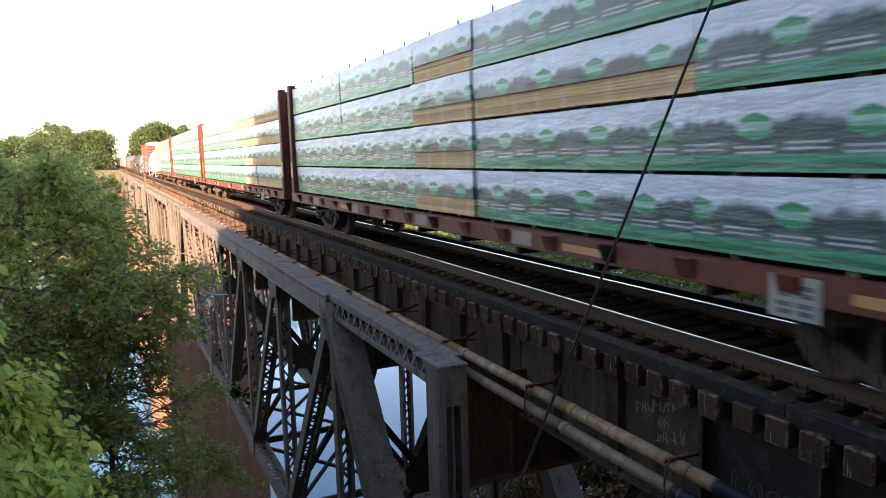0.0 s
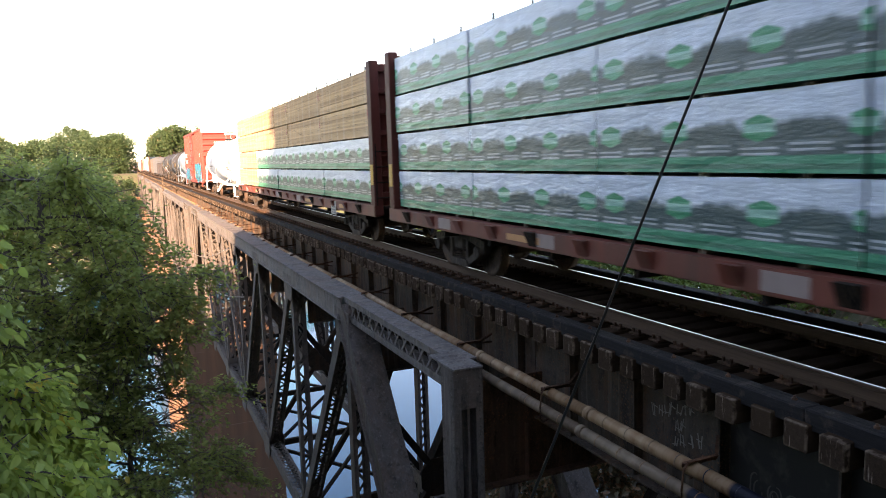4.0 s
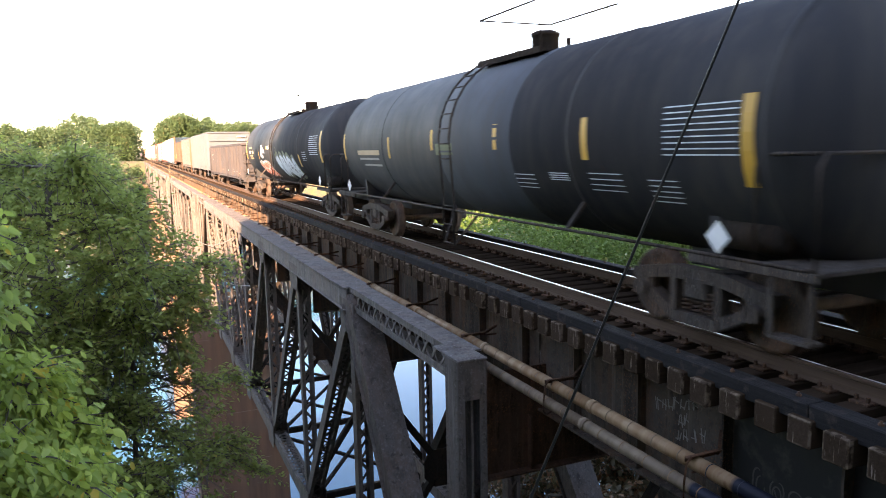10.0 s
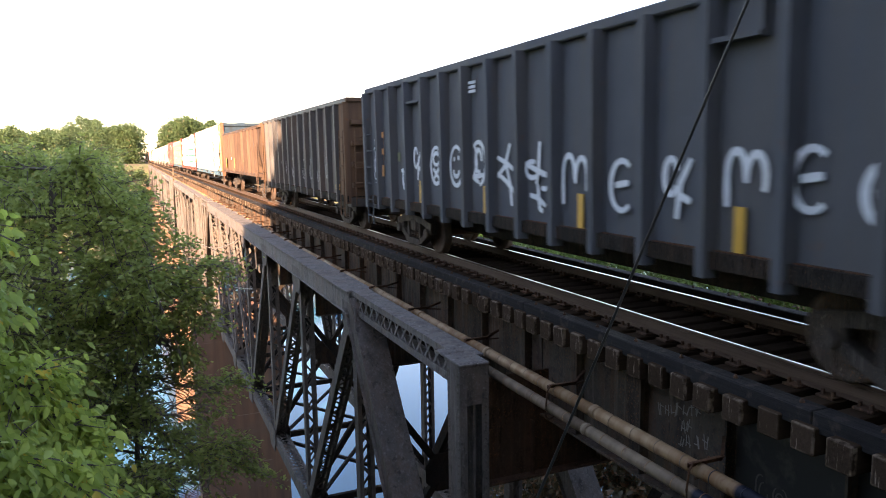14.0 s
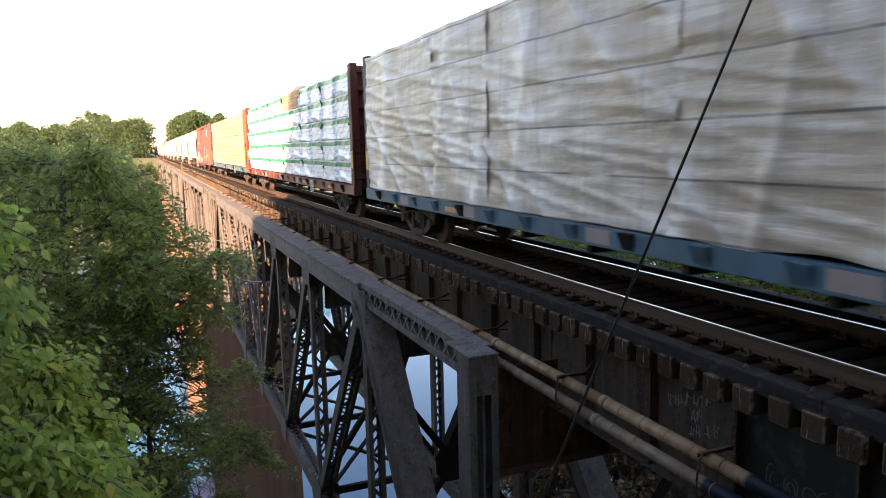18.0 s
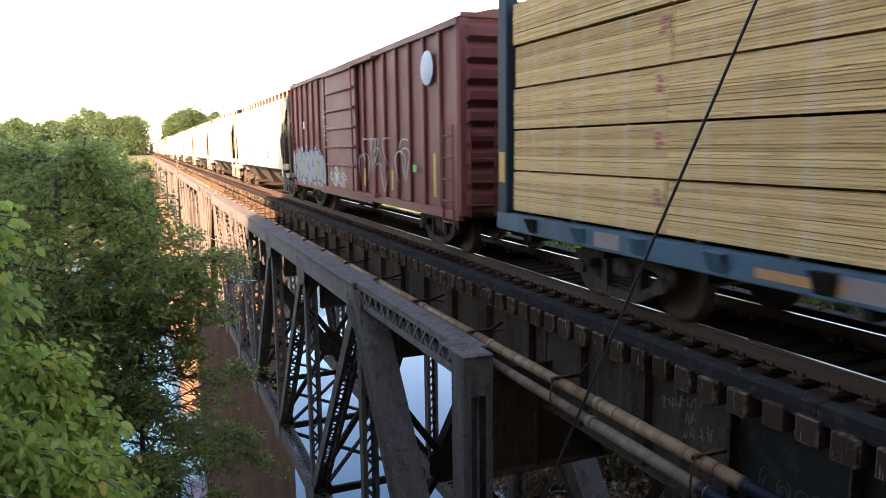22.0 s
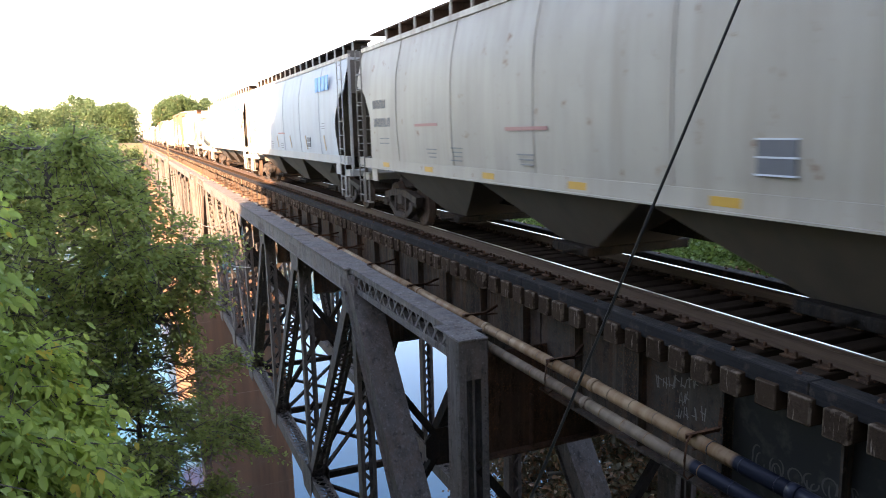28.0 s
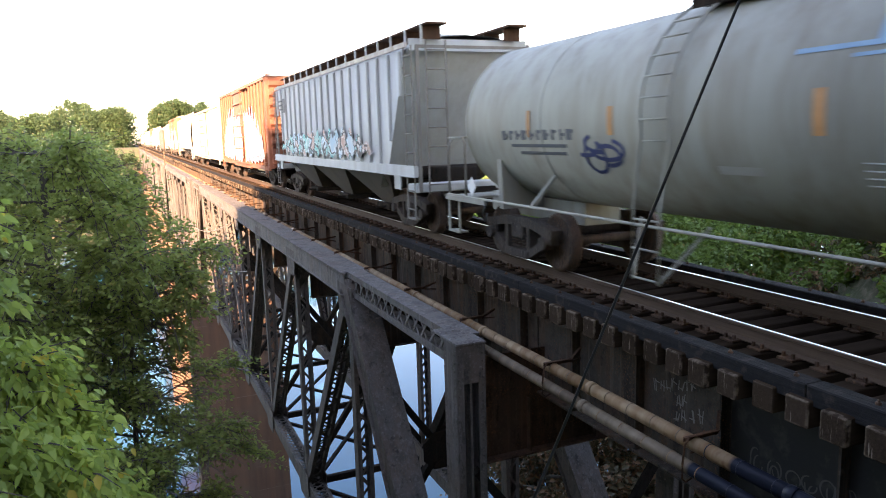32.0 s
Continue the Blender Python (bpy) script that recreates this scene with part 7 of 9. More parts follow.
def place(car, near, far):
    CARS.append((car, near, far))
    return car


def printed_some(half):
    return lambda c, r: "half" if (c, r) in half else "printed"


# four cars of printed-wrap lumber, the last one mostly bare boards
place(centerbeam(P_MAROON, 4, printed_some({(2, 0), (2, 1), (1, 2), (2, 2), (2, 3)}), 1, "maroon lumber car stacked with green and white wrapped packages", lengths=(4.77, 5.02, 2.57, 4.9, 5.19)), 0.7, 23.9)
place(centerbeam(P_MAROON, 4, printed_some({(0, 0), (0, 1), (0, 2), (0, 3), (1, 0), (1, 1), (1, 2), (1, 3), (2, 2), (2, 3)}), 2, "maroon lumber car with wrapped and half-bare packages", lengths=(4.9, 2.6, 2.5, 4.9, 4.9, 2.65)), 25.1, 48.3)
place(centerbeam(P_MAROON, 4, printed_some(set()), 3, "maroon lumber car fully stacked with printed wrapped lumber"), 49.5, 72.7)
place(centerbeam(P_MAROON, 4, lambda c, r: "printed" if r < 2 and c < 4 else "bare", 4, "maroon lumber car with bare boards beside two wrapped rows", lengths=(4.9, 4.9, 2.5, 4.95, 2.75, 2.75), far_end=False), 73.8, 97.0)

# white tank car
t = tank_car(16.0, 1.43, 2.41, P_WHITETANK, "dirty white tank car with a top hatch and red scrawl", inset=0.35,
             spots=((3, -5.57, 1.16, 0.64, M_GREYPANEL), (3, -5.57, 1.1, 0.6, "ledger"), (17, -5.8, 0.7, 0.07, M_GREYMARK), (-12, -6.2, 0.5, 0.2, "ledger"), (4, 3.79, 0.1, 0.42, M_TAN), (4, 0.81, 0.13, 0.42, M_TAN), (8, -1.74, 0.14, 0.45, M_TAN), (2, -4.76, 0.16, 0.47, M_TAN), (9, -6.55, 0.18, 0.9, M_TAN),
                    (-13, 4.6, 2.1, 0.1, M_GREYMARK), (-18, 5.0, 1.3, 0.05, M_GREYMARK), (-17, -4.1, 1.55, 0.1, M_FADED), (-22, -4.15, 1.4, 0.09, M_GREYMARK), (-26, -5.05, 0.42, 0.2, M_GREYMARK)), big_dome=True, ly=0.4, py=-0.7)
m = Mesh()
for q, (yy, aa) in enumerate(((-1.15, -20), (-1.95, -17), (-2.7, -19), (-1.4, -33), (-2.3, -34))):
    blob(m, tank_side(1.43, 2.41), yy, aa - 1, 0.34, 20 if q < 3 else 12, 0.008, q * 0.1, hollow=0.88, n=22, power=0.85)
part("graffiti", m, M_REDMARK, t, "dark red sprayed outline letters")
place(t, 98.1, 114.1)

def swirls(car, x, y0, y1, z0, z1, seed, dense=1.0):
    """Layers of curved spray strokes worked over a row of letters."""
    rng = random.Random(seed)
    for i, (mat, n, size, wide) in enumerate(((M_TEAL, 26, 0.5, 0.075), (M_BLACKTEAL, 24, 0.42, 0.055), (M_DEEPBLUE, 16, 0.4, 0.05), (M_CYAN, 22, 0.5, 0.045), (M_PALEBLUE, 22, 0.46, 0.022), (M_BLACKTEAL, 10, 0.5, 0.02))):
        n = int(n * dense)
        marks = []
        for k in range(n):
            low = 0.75 if mat is M_BLACKTEAL else 1.0
            marks.append((y0 + (y1 - y0) * (k + rng.random()) / n, z0 + (z1 - z0) * (0.12 + 0.72 * low * rng.random())))
        part("graffiti", tag_row(x - 0.0035 * i, marks, size, wide, seed + i), mat, car, "curved spray strokes")


# red box car with blue letters sprayed along its foot
b = boxcar(16.0, 4.95, P_REDBOX, P_ROOF, "red boxcar with blue and teal spray paint along its foot", door=(-1.8, 1.75), ribs=22, panel_door=True)
part("graffiti", spray_patch(-1.583, -7.9, -1.9, 0.84, 2.4, 21), M_GRAF_BLUE, b, "dark blue and teal sprayed ground")
letters(b, flat_side(-1.59), -7.7, -2.2, 1.0, 2.3, 7, 0.2, M_CYAN, M_BLACKTEAL, 24, halo=None, inner=M_DEEPBLUE, label="cyan sprayed letters")
swirls(b, -1.601, -7.6, -2.3, 0.95, 2.2, 24)
part("graffiti", spray_patch(-1.583, 1.9, 7.9, 0.86, 2.0, 22), M_GRAF_MIX, b, "teal and black sprayed ground")
letters(b, flat_side(-1.59), 2.0, 7.7, 0.95, 1.85, 11, 0.2, M_TEAL, M_NAVY, 26, inner=M_PALE, label="teal sprayed letters")
swirls(b, -1.601, 2.1, 7.6, 0.95, 1.8, 29, 0.6)
part("graffiti", spray_patch(-1.63, 0.6, 1.7, 0.95, 1.7, 23), M_GRAF_MIX, b, "teal sprayed strokes on the door")
for yy in (-1.2, 0.75):
    part("door_stile", Mesh().cbox(-1.68, -1.62, yy - 0.04, yy + 0.04, 1.05, 4.7, 0.01), P_REDBOX, b)
part("stencil", bars(-1.625, -1.05, 3.4, (0.6, 0.5, 0.45), 0.07, 0.11), M_WHITE, b, "white stencil bars")
for y in (-2.1, -4.7, 2.6, -7.3):
    part("reflector", Mesh().box(-1.622, -1.612, y, y + 0.14, 1.2, 1.75), M_YELLOW, b, "yellow reflector strip")
part("lettering", glyphs(-1.585, 7.3, 2.9, 4, 0.34, 0.55, 1), M_WHITE, b, "white bars of lettering")
part("lettering", glyphs(-1.585, 7.3, 2.35, 6, 0.30, 0.42, 2), M_WHITE, b, "white bars of lettering")
part("stencil", bars(-1.585, 1.9, 3.0, (0.3, 0.2, 0.35, 0.25), 0.09, 0.16), M_WHITE, b)
part("stencil", bars(-1.585, -6.9, 3.0, (0.6, 0.5), 0.08, 0.16), M_WHITE, b)
part("end_strip", Mesh().box(-1.5, 1.5, -8.17, -8.14, 4.62, 4.98), M_WHITE, b, "silver strip over the end wall")
part("lettering", Mesh().box(0.2, 1.2, -8.155, -8.135, 4.42, 4.52).box(-0.6, 0.3, -8.155, -8.135, 3.85, 3.92).box(-0.6, 0.1, -8.155, -8.135, 3.7, 3.77), M_WHITE, b)
place(b, 115.2, 131.2)

# three dark tank cars
t = tank_car(13.3, 1.45, 2.37, P_GREYTANK, "blue-grey tank car with yellow and white panels", inset=0.35, top_rail=True, placard=M_GREYPANEL,
             spots=((0, -4.8, 1.15, 0.5, "table"), (-16, -4.6, 0.7, 0.16, M_GREYMARK), (-15, -5.3, 0.45, 0.32, M_WHITE), (-12, -3.75, 0.42, 0.26, M_WHITE), (-22, -3.85, 0.4, 0.22, "table"), (-9, -2.3, 0.72, 0.2, M_YELLOW), (-15, -2.3, 0.74, 0.1, M_GREYMARK), (-20, -2.4, 0.5, 0.15, "table"),
                    (1, -5.52, 0.14, 0.9, M_TAN), (-8, -3.33, 0.12, 0.42, M_TAN), (-5, -0.16, 0.1, 0.4, M_TAN), (7, -4.0, 0.5, 0.1, M_TAN), (-8, 4.6, 1.0, 0.16, M_TAN), (-25, 2.3, 0.4, 0.22, M_GREENMARK), (-25, 1.6, 0.5, 0.4, M_GREYMARK), (0, 5.0, 0.1, 0.4, M_TAN)))
place(t, 132.6, 145.9)
t = tank_car(16.7, 1.5, 2.37, P_BLACKTANK, "black tank car with yellow reflective stripes", inset=0.35, dome="dark", ly=0.05, py=-0.95, rail_mat=M_TRUCK,
             spots=((0, -6.50, 1.1, 0.52, "table"), (-5, -7.17, 0.16, 0.92, M_YELLOW), (-2, -4.40, 0.14, 0.55, M_YELLOW), (1, -1.84, 0.12, 0.42, M_YELLOW), (1, 0.88, 0.12, 0.4, M_YELLOW), (-4, 3.52, 0.13, 0.48, M_YELLOW), (-4, 7.3, 0.14, 0.8, M_YELLOW), (-6, 0.30, 0.8, 0.22, M_OLIVE),
                    (-8, 5.15, 1.8, 0.12, M_TAN), (-14, 5.15, 1.6, 0.05, M_GREYPANEL), (-20, 4.95, 1.4, 0.05, M_GREYPANEL), (-27, -5.85, 0.5, 0.28, "table"), (-24, -4.75, 0.7, 0.24, "table"), (-22, -3.65, 0.5, 0.1, "table"), (-26, -2.65, 0.6, 0.22, "table")))
part("shell_patch", Mesh().turn([(-2.35, 1.508), (-2.34, 1.513), (0.54, 1.513), (0.55, 1.508)], "y", 48, (0, 0, 2.37)), P_SLATETANK, t, "slate-blue repainted shell course")
place(t, 146.65, 163.35)
t = tank_car(18.6, 1.5, 2.36, P_BLACKTANK, "black tank car with white and red sprayed letters", inset=0.65, dome="dark", rail_mat=M_TRUCK,
             spots=((2, -6.9, 1.2, 0.6, "table"), (0, -7.9, 0.2, 1.0, M_YELLOW), (-12, -5.4, 0.6, 0.3, "table"), (2, 2.1, 0.3, 0.13, M_YELLOW), (2, 1.75, 0.4, 0.13, M_WHITE), (3, 6.7, 0.9, 0.05, M_TAN), (-5, 6.9, 0.5, 0.14, M_GREYPANEL), (-5, 6.1, 0.5, 0.14, M_TAN), (-12, 6.6, 0.9, 0.05, M_TAN), (-16, 6.6, 1.0, 0.05, M_TAN), (-10, 4.4, 0.12, 0.4, M_YELLOW), (-18, -4.5, 0.2, 0.45, M_YELLOW), (0, 8.05, 0.2, 0.9, M_YELLOW), (-5, -0.05, 0.1, 0.4, M_OLIVE)))
letters(t, tank_side(1.5, 2.36), -3.7, -0.1, -47, -9, 8, 0.022, M_PALE, M_GREYMARK, 31, halo=M_OLIVE, label="white sprayed bubble letters")
letters(t, tank_side(1.5, 2.36), 1.9, 4.5, -56, -22, 6, 0.012, M_BRICKRED, M_PALE, 33, label="brick red sprayed letters with white rims")
part("scrawl", stroke_panel(1.5, 2.36, 3.0, 3.6, -14, 0, 34, 9, 0.035), M_PALE, t, "white sprayed mark")
place(t, 163.8, 182.4)

# gondolas
g1 = gondola(16.4, 0.92, 2.6, P_BLACKGON, "low black gondola car with orange reflectors", posts=13, deep=0.17, bulge=1.3)
for y in (-7.2, -4.4, -1.2, 2.4, 6.6):
    part("reflector", Mesh().box(-1.543, -1.535, y, y + 0.32, 1.02, 1.12), M_ORANGE, g1, "orange reflector strip")
part("lettering", glyphs(-1.54, 7.7, 1.95, 4, 0.24, 0.3, 5), M_WHITE, g1, "white bars of lettering")
part("lettering", glyphs(-1.54, 7.7, 1.55, 5, 0.22, 0.26, 6), M_WHITE, g1, "white bars of lettering")
for y in (-6.2, -4.9, -2.2, 0.4, 3.4):
    part("stencil", bars(-1.54, y, 1.22, (0.34, 0.3, 0.34), 0.025, 0.05), M_GREYPANEL, g1)
part("stencil_box", Mesh().box(-1.543, -1.537, -5.6, -5.58, 1.45, 1.75).box(-1.543, -1.537, -5.1, -5.08, 1.45, 1.75).box(-1.543, -1.537, -5.6, -5.08, 1.75, 1.77).box(-1.543, -1.537, -5.6, -5.08, 1.43, 1.45), M_GREYPANEL, g1)
place(g1, 183.0, 199.4)
g2 = gondola(16.0, 1.16, 3.72, P_SLATEGON, "tall slate-grey gondola car with white hand-sprayed letters", posts=16, deep=0.2, wide=0.1, feet=0.26, bulge=2.5)
ROW = ((5.35, 1.73, 0.55, "hook"), (4.45, 2.0, 0.66, "fork"), (3.45, 1.98, 0.72, "eight"), (2.47, 1.98, 0.72, "face"), (1.5, 2.02, 0.74, "dee"), (0.5, 1.93, 0.76, "zed"), (-0.49, 1.9, 0.76, "star"), (-1.48, 1.86, 0.72, "em"),
       (-2.5, 1.8, 0.66, "cee"), (-3.5, 1.8, 0.66, "fork"), (-4.46, 1.95, 0.6, "em"), (-5.2, 1.95, 0.6, "cee"), (-5.9, 1.85, 0.55, "cee"))
part("scrawl", sign_row(-1.537, ROW, 0.042), M_PALE, g2, "white hand-sprayed row of signs")
part("scrawl", tag_row(-1.50, [(7.45, 2.5), (7.45, 2.2), (7.45, 1.95), (7.45, 1.7)], 0.3, 0.025, 44), M_PALE, g2, "white sprayed tag on the corner panel")
for y in (-4.4, -1.62, 1.26, 4.3, -7.0):
    part("reflector", Mesh().box(-1.545, -1.535, y - 0.07, y + 0.07, 1.2, 1.66), M_YELLOW, g2, "yellow reflector strip")
part("lettering", bars(-1.54, 6.7, 2.6, (0.55, 0.0, 0.0, 0.55, 0.0, 0.0, 0.4, 0.35), 0.14, 0.13), M_DULLORANGE, g2, "faded yellow bars of lettering")
part("stencil", bars(-1.54, 1.62, 3.4, (0.66, 0.6, 0.42), 0.05, 0.075), M_PALE, g2)
part("stencil_box", Mesh().box(-1.545, -1.535, 5.55, 5.7, 2.05, 2.25).box(-1.548, -1.545, 5.59, 5.66, 2.1, 2.2), M_OLIVE, g2)
for y in (4.5, -4.3):
    part("bracket", Mesh().box(-1.64, -1.5, y - 0.35, y + 0.35, 3.26, 3.31).box(-1.6, -1.5, y - 0.35, y - 0.31, 3.31, 3.6), P_SLATEGON, g2)
part("end_mark", Mesh().box(0.6, 1.3, -8.155, -8.15, 3.42, 3.52).box(0.6, 1.2, -8.155, -8.15, 3.15, 3.25), M_TAN, g2)
place(g2, 201.3, 217.3)
g3 = gondola(14.4, 1.05, 3.66, P_DARKGON, "dark grey ribbed gondola car with rust-brown ends", posts=14, deep=0.16, feet=0.2, end_mat=P_BROWNGON, bulge=4.1)
for s0 in (-1, 1):
    part("corner_panel", Mesh().box(-1.53, -1.515, min(s0 * 7.1, s0 * 6.3), max(s0 * 7.1, s0 * 6.3), 1.06, 3.64), P_BROWNGON, g3, "rust-brown corner plate")
part("scrawl", tag_row(-1.535, [(-4.7, 1.75), (-3.6, 1.7), (-2.5, 1.7), (-1.4, 1.75), (0.5, 1.75), (2.0, 1.7), (3.2, 1.8)], 0.5, 0.03, 47), M_DULLSPRAY, g3, "pale sprayed marks along the lower panels")
part("reflector", Mesh().box(-1.545, -1.535, -6.2, -5.75, 1.2, 1.36), M_YELLOW, g3, "yellow reflector strip")
place(g3, 219.2, 233.6)
g4 = gondola(15.3, 1.35, 3.55, P_DIRTGON, "dirty dark brown gondola car with sloped ends", posts=11, slope=0.8, deep=0.17)
for yb in (5.25, 4.3):
    part("lettering", glyphs(-1.505, yb, 2.5, 2, 0.24, 0.2, int(yb * 10)), M_DULLSPRAY, g4, "faded white bars of lettering")
    part("lettering", glyphs(-1.505, yb, 2.2, 2, 0.24, 0.2, int(yb * 10) + 3), M_DULLSPRAY, g4, "faded white bars of lettering")
part("smudge", Mesh().box(-1.61, -1.604, 2.6, 3.5, 2.0, 2.14), M_GREYPANEL, g4, "pale smudge")
for y in (5.3, 1.2, -3.0):
    part("reflector", Mesh().box(-1.63, -1.624, y, y + 0.14, 1.5, 2.1), M_YELLOW, g4)
place(g4, 235.0, 250.3)

# three more lumber cars: white wrap, banded wrap, bare boards
place(centerbeam(P_BLUECAR, 5, lambda c, r: "bare" if c == 0 else "white", 5, "blue lumber car under loose white and tan wrap", lengths=(1.5, 4.0, 4.9, 4.9, 2.5, 4.65), sheet=True), 252.3, 275.5)
def torn_flap(car, y0, y1, z):
    """A torn length of brown-backed wrap, curled up along the top of a package."""
    m = Mesh()
    ny, nc = 24, 8
    for i in range(ny + 1):
        u = i / ny
        y = y0 + (y1 - y0) * u
        rise = 0.34 * math.sin(math.pi * min(1.0, u * 1.15)) ** 0.8 * (0.7 + 0.5 * noise.noise(Vector((y * 1.7, 3, 1))))
        for k in range(nc + 1):
            a = k / nc
            m.v.append((-1.33 + 0.55 * a + 0.07 * math.sin(5 * a + 3 * u), y + 0.06 * math.sin(7 * a + u * 9), z + 0.02 + rise * math.sin(math.pi * a * 0.8) + 0.03 * noise.noise(Vector((y * 4, a * 5, 2)))))
    n = nc + 1
    for i in range(ny):
        for k in range(nc):
            m.f.append((i * n + k, (i + 1) * n + k, (i + 1) * n + k + 1, i * n + k + 1))
            m.s.append(True)
    part("torn_flap", m, M_TAN, car, "curled tan back of torn wrap")


banded = centerbeam(P_MAROON, 5, lambda c, r: "bare" if (r == 4 and c in (2,)) else "banded", 6, "maroon lumber car with crinkled white packages banded in green")
torn_flap(banded, -3.9, -0.4, 4.42)
place(banded, 276.8, 300.0)
place(centerbeam(P_BLUECAR, 5, lambda c, r: "bare", 7, "blue lumber car stacked with bare sawn boards"), 301.2, 324.4)

# rust red box car
b = boxcar(15.8, 4.5, P_RUSTBOX, P_RUSTBOX, "rust-red boxcar with white spray paint", door=(-1.2, 2.1), ribs=18, panel_door=True)
part("graffiti", spray_patch(-1.583, 2.3, 7.7, 0.9, 2.35, 51), M_GRAF_WHITE, b, "grey and black sprayed ground")
letters(b, flat_side(-1.588), 2.5, 7.6, 0.98, 2.15, 7, 0.25, M_DULLSPRAY, M_NAVY, 55, inner=M_GREYMARK, label="white sprayed letters with black rims")
part("spray_pale", scrawl(-1.585, -5.6, -1.6, 1.15, 2.4, 52, 16, 0.03), M_GREYPANEL, b, "faded white sprayed letters")
part("graffiti", spray_patch(-1.63, -0.4, 1.9, 1.03, 1.7, 53), M_GRAF_FADED, b, "faded sprayed letters on the door")
part("disc", Mesh().turn([(-1.592, 0.0), (-1.592, 0.33), (-1.585, 0.34)], "x", 24, (0, -6.39, 3.75)), M_PALE, b, "round white emblem")
part("stencil", bars(-1.585, 2.25, 3.1, (0.3, 0.0, 0.3, 0.3, 0.3, 0.25), 0.07, 0.14), M_WHITE, b)
part("stencil", Mesh().box(-1.59, -1.584, 5.5, 5.72, 2.85, 3.1), M_WHITE, b)
for y in (-6.85, -4.2, -1.96, 3.4, 6.3):
    part("reflector", Mesh().box(-1.60, -1.592, y, y + 0.13, 1.2, 1.66 if y > -6 else 2.07), M_YELLOW, b, "yellow reflector strip")
part("tag", Mesh().box(-1.59, -1.584, -5.72, -5.5, 1.66, 1.82), M_GREENMARK, b, "small green tag")
place(b, 325.8, 341.6)


M_TEXT = plain("faded_text", (0.16, 0.16, 0.16), 0.6)
M_FADEBLUE = plain("faded_blue", (0.17, 0.29, 0.40), 0.6)
M_FADERED = plain("faded_red", (0.36, 0.16, 0.14), 0.6)


def hopper_marks(car, L, logo=None, slant=False):
    x = -1.585
    part("lettering", glyphs(x, L / 2 - 1.45, 2.72, 4, 0.2, 0.24, 3), M_TEXT, car, "dark bars of lettering")
    part("lettering", glyphs(x, L / 2 - 1.5, 2.3, 6, 0.2, 0.2, 4), M_TEXT, car, "dark bars of lettering")
    for k in range(4):
        part("stencil", bars(x + 0.02, L / 2 - 2.5 + 0.35 * (k % 2), 2.02 - 0.11 * (k // 2), (0.3,), 0.025), M_TEXT, car)
    for y0, z0, w in ((L / 2 - 5.4, 2.28, 1.2), (-L / 2 + 8.6, 2.17, 1.25)):
        part("stencil", bars(x, y0, z0, (w,), 0.055), M_FADERED, car, "faded red stencil bar")
    for y0, z0, rows in ((L / 2 - 5.3, 1.82, 3), (L / 2 - 6.5, 1.86, 4), (-L / 2 + 9.0, 1.8, 3), (-L / 2 + 2.4, 2.6, 5)):
        for k in range(rows):
            part("stencil", bars(x + 0.012, y0, z0 - 0.075 * k, (0.5 - 0.07 * (k % 3),), 0.022), M_TEXT, car)
    tb = part("tag_box", Mesh().box(x + 0.01, x + 0.02, -L / 2 + 4.4, -L / 2 + 4.85, 1.72, 2.05), M_GREYMARK, car)
    for q in (1.715, 1.88, 2.05):
        part("tag_line", Mesh().box(x + 0.006, x + 0.012, -L / 2 + 4.38, -L / 2 + 4.87, q, q + 0.018), M_PALE, tb)
    for k in range(6):
        y = -L / 2 + 2.4 + k * (L - 4.8) / 5
        if slant:
            m = Mesh().beam((x + 0.03, y, 1.66), (x - 0.005, y + 0.11, 2.1), 0.012, 0.11, up=(0, 1, 0))
        else:
            m = Mesh().box(-1.556, -1.55, y, y + 0.42, 1.38, 1.48)
        part("reflector", m, M_TAN if slant else M_YELLOW, car, "faded orange reflector strip")
    if logo:
        for k in range(4):
            y = -L / 2 + 3.3 - 0.42 * k
            q = [(y, 3.42), (y - 0.33, 3.42), (y - 0.40, 3.84), (y - 0.07, 3.84)]
            part("emblem", Mesh().add([(-1.606, a, z) for a, z in q] + [(-1.594, a, z) for a, z in q], [(3, 2, 1, 0), (4, 5, 6, 7), (0, 1, 5, 4), (1, 2, 6, 5), (2, 3, 7, 6), (3, 0, 4, 7)]), logo, car, "slanting blue block")


h = hopper(16.8, 4.3, P_HOPCREAM, "cream covered hopper streaked with rust", sill_mat=P_HOPCREAM, walk_mat=M_RUSTY)
hopper_marks(h, 16.8)
place(h, 343.0, 359.8)
h = hopper(17.6, 4.34, P_HOPGREY, "light grey covered hopper with angular ends", sill_mat=P_SILL)
hopper_marks(h, 17.6)
place(h, 361.2, 378.8)
h = hopper(18.0, 4.34, P_HOPGREY, "light grey covered hopper with a rusty roof edge", sill_mat=P_SILL, walk_mat=M_RUSTY)
hopper_marks(h, 18.0)
place(h, 380.0, 398.0)
h = hopper(18.0, 4.36, P_HOPTAN, "tan-grey covered hopper with rust blooms", sill_mat=P_HOPTAN, walk_mat=M_RUSTY)
hopper_marks(h, 18.0)
place(h, 399.3, 417.3)
h5 = hopper(17.6, 4.38, P_HOPBLUE, "pale blue-grey covered hopper with a blue emblem", sill_mat=P_SILL)
hopper_marks(h5, 17.6, logo=M_BLUEMARK, slant=True)
place(h5, 418.3, 435.9)
place(copy_thing(h5, pose(0, 0, 0)), 437.4, 455.0)
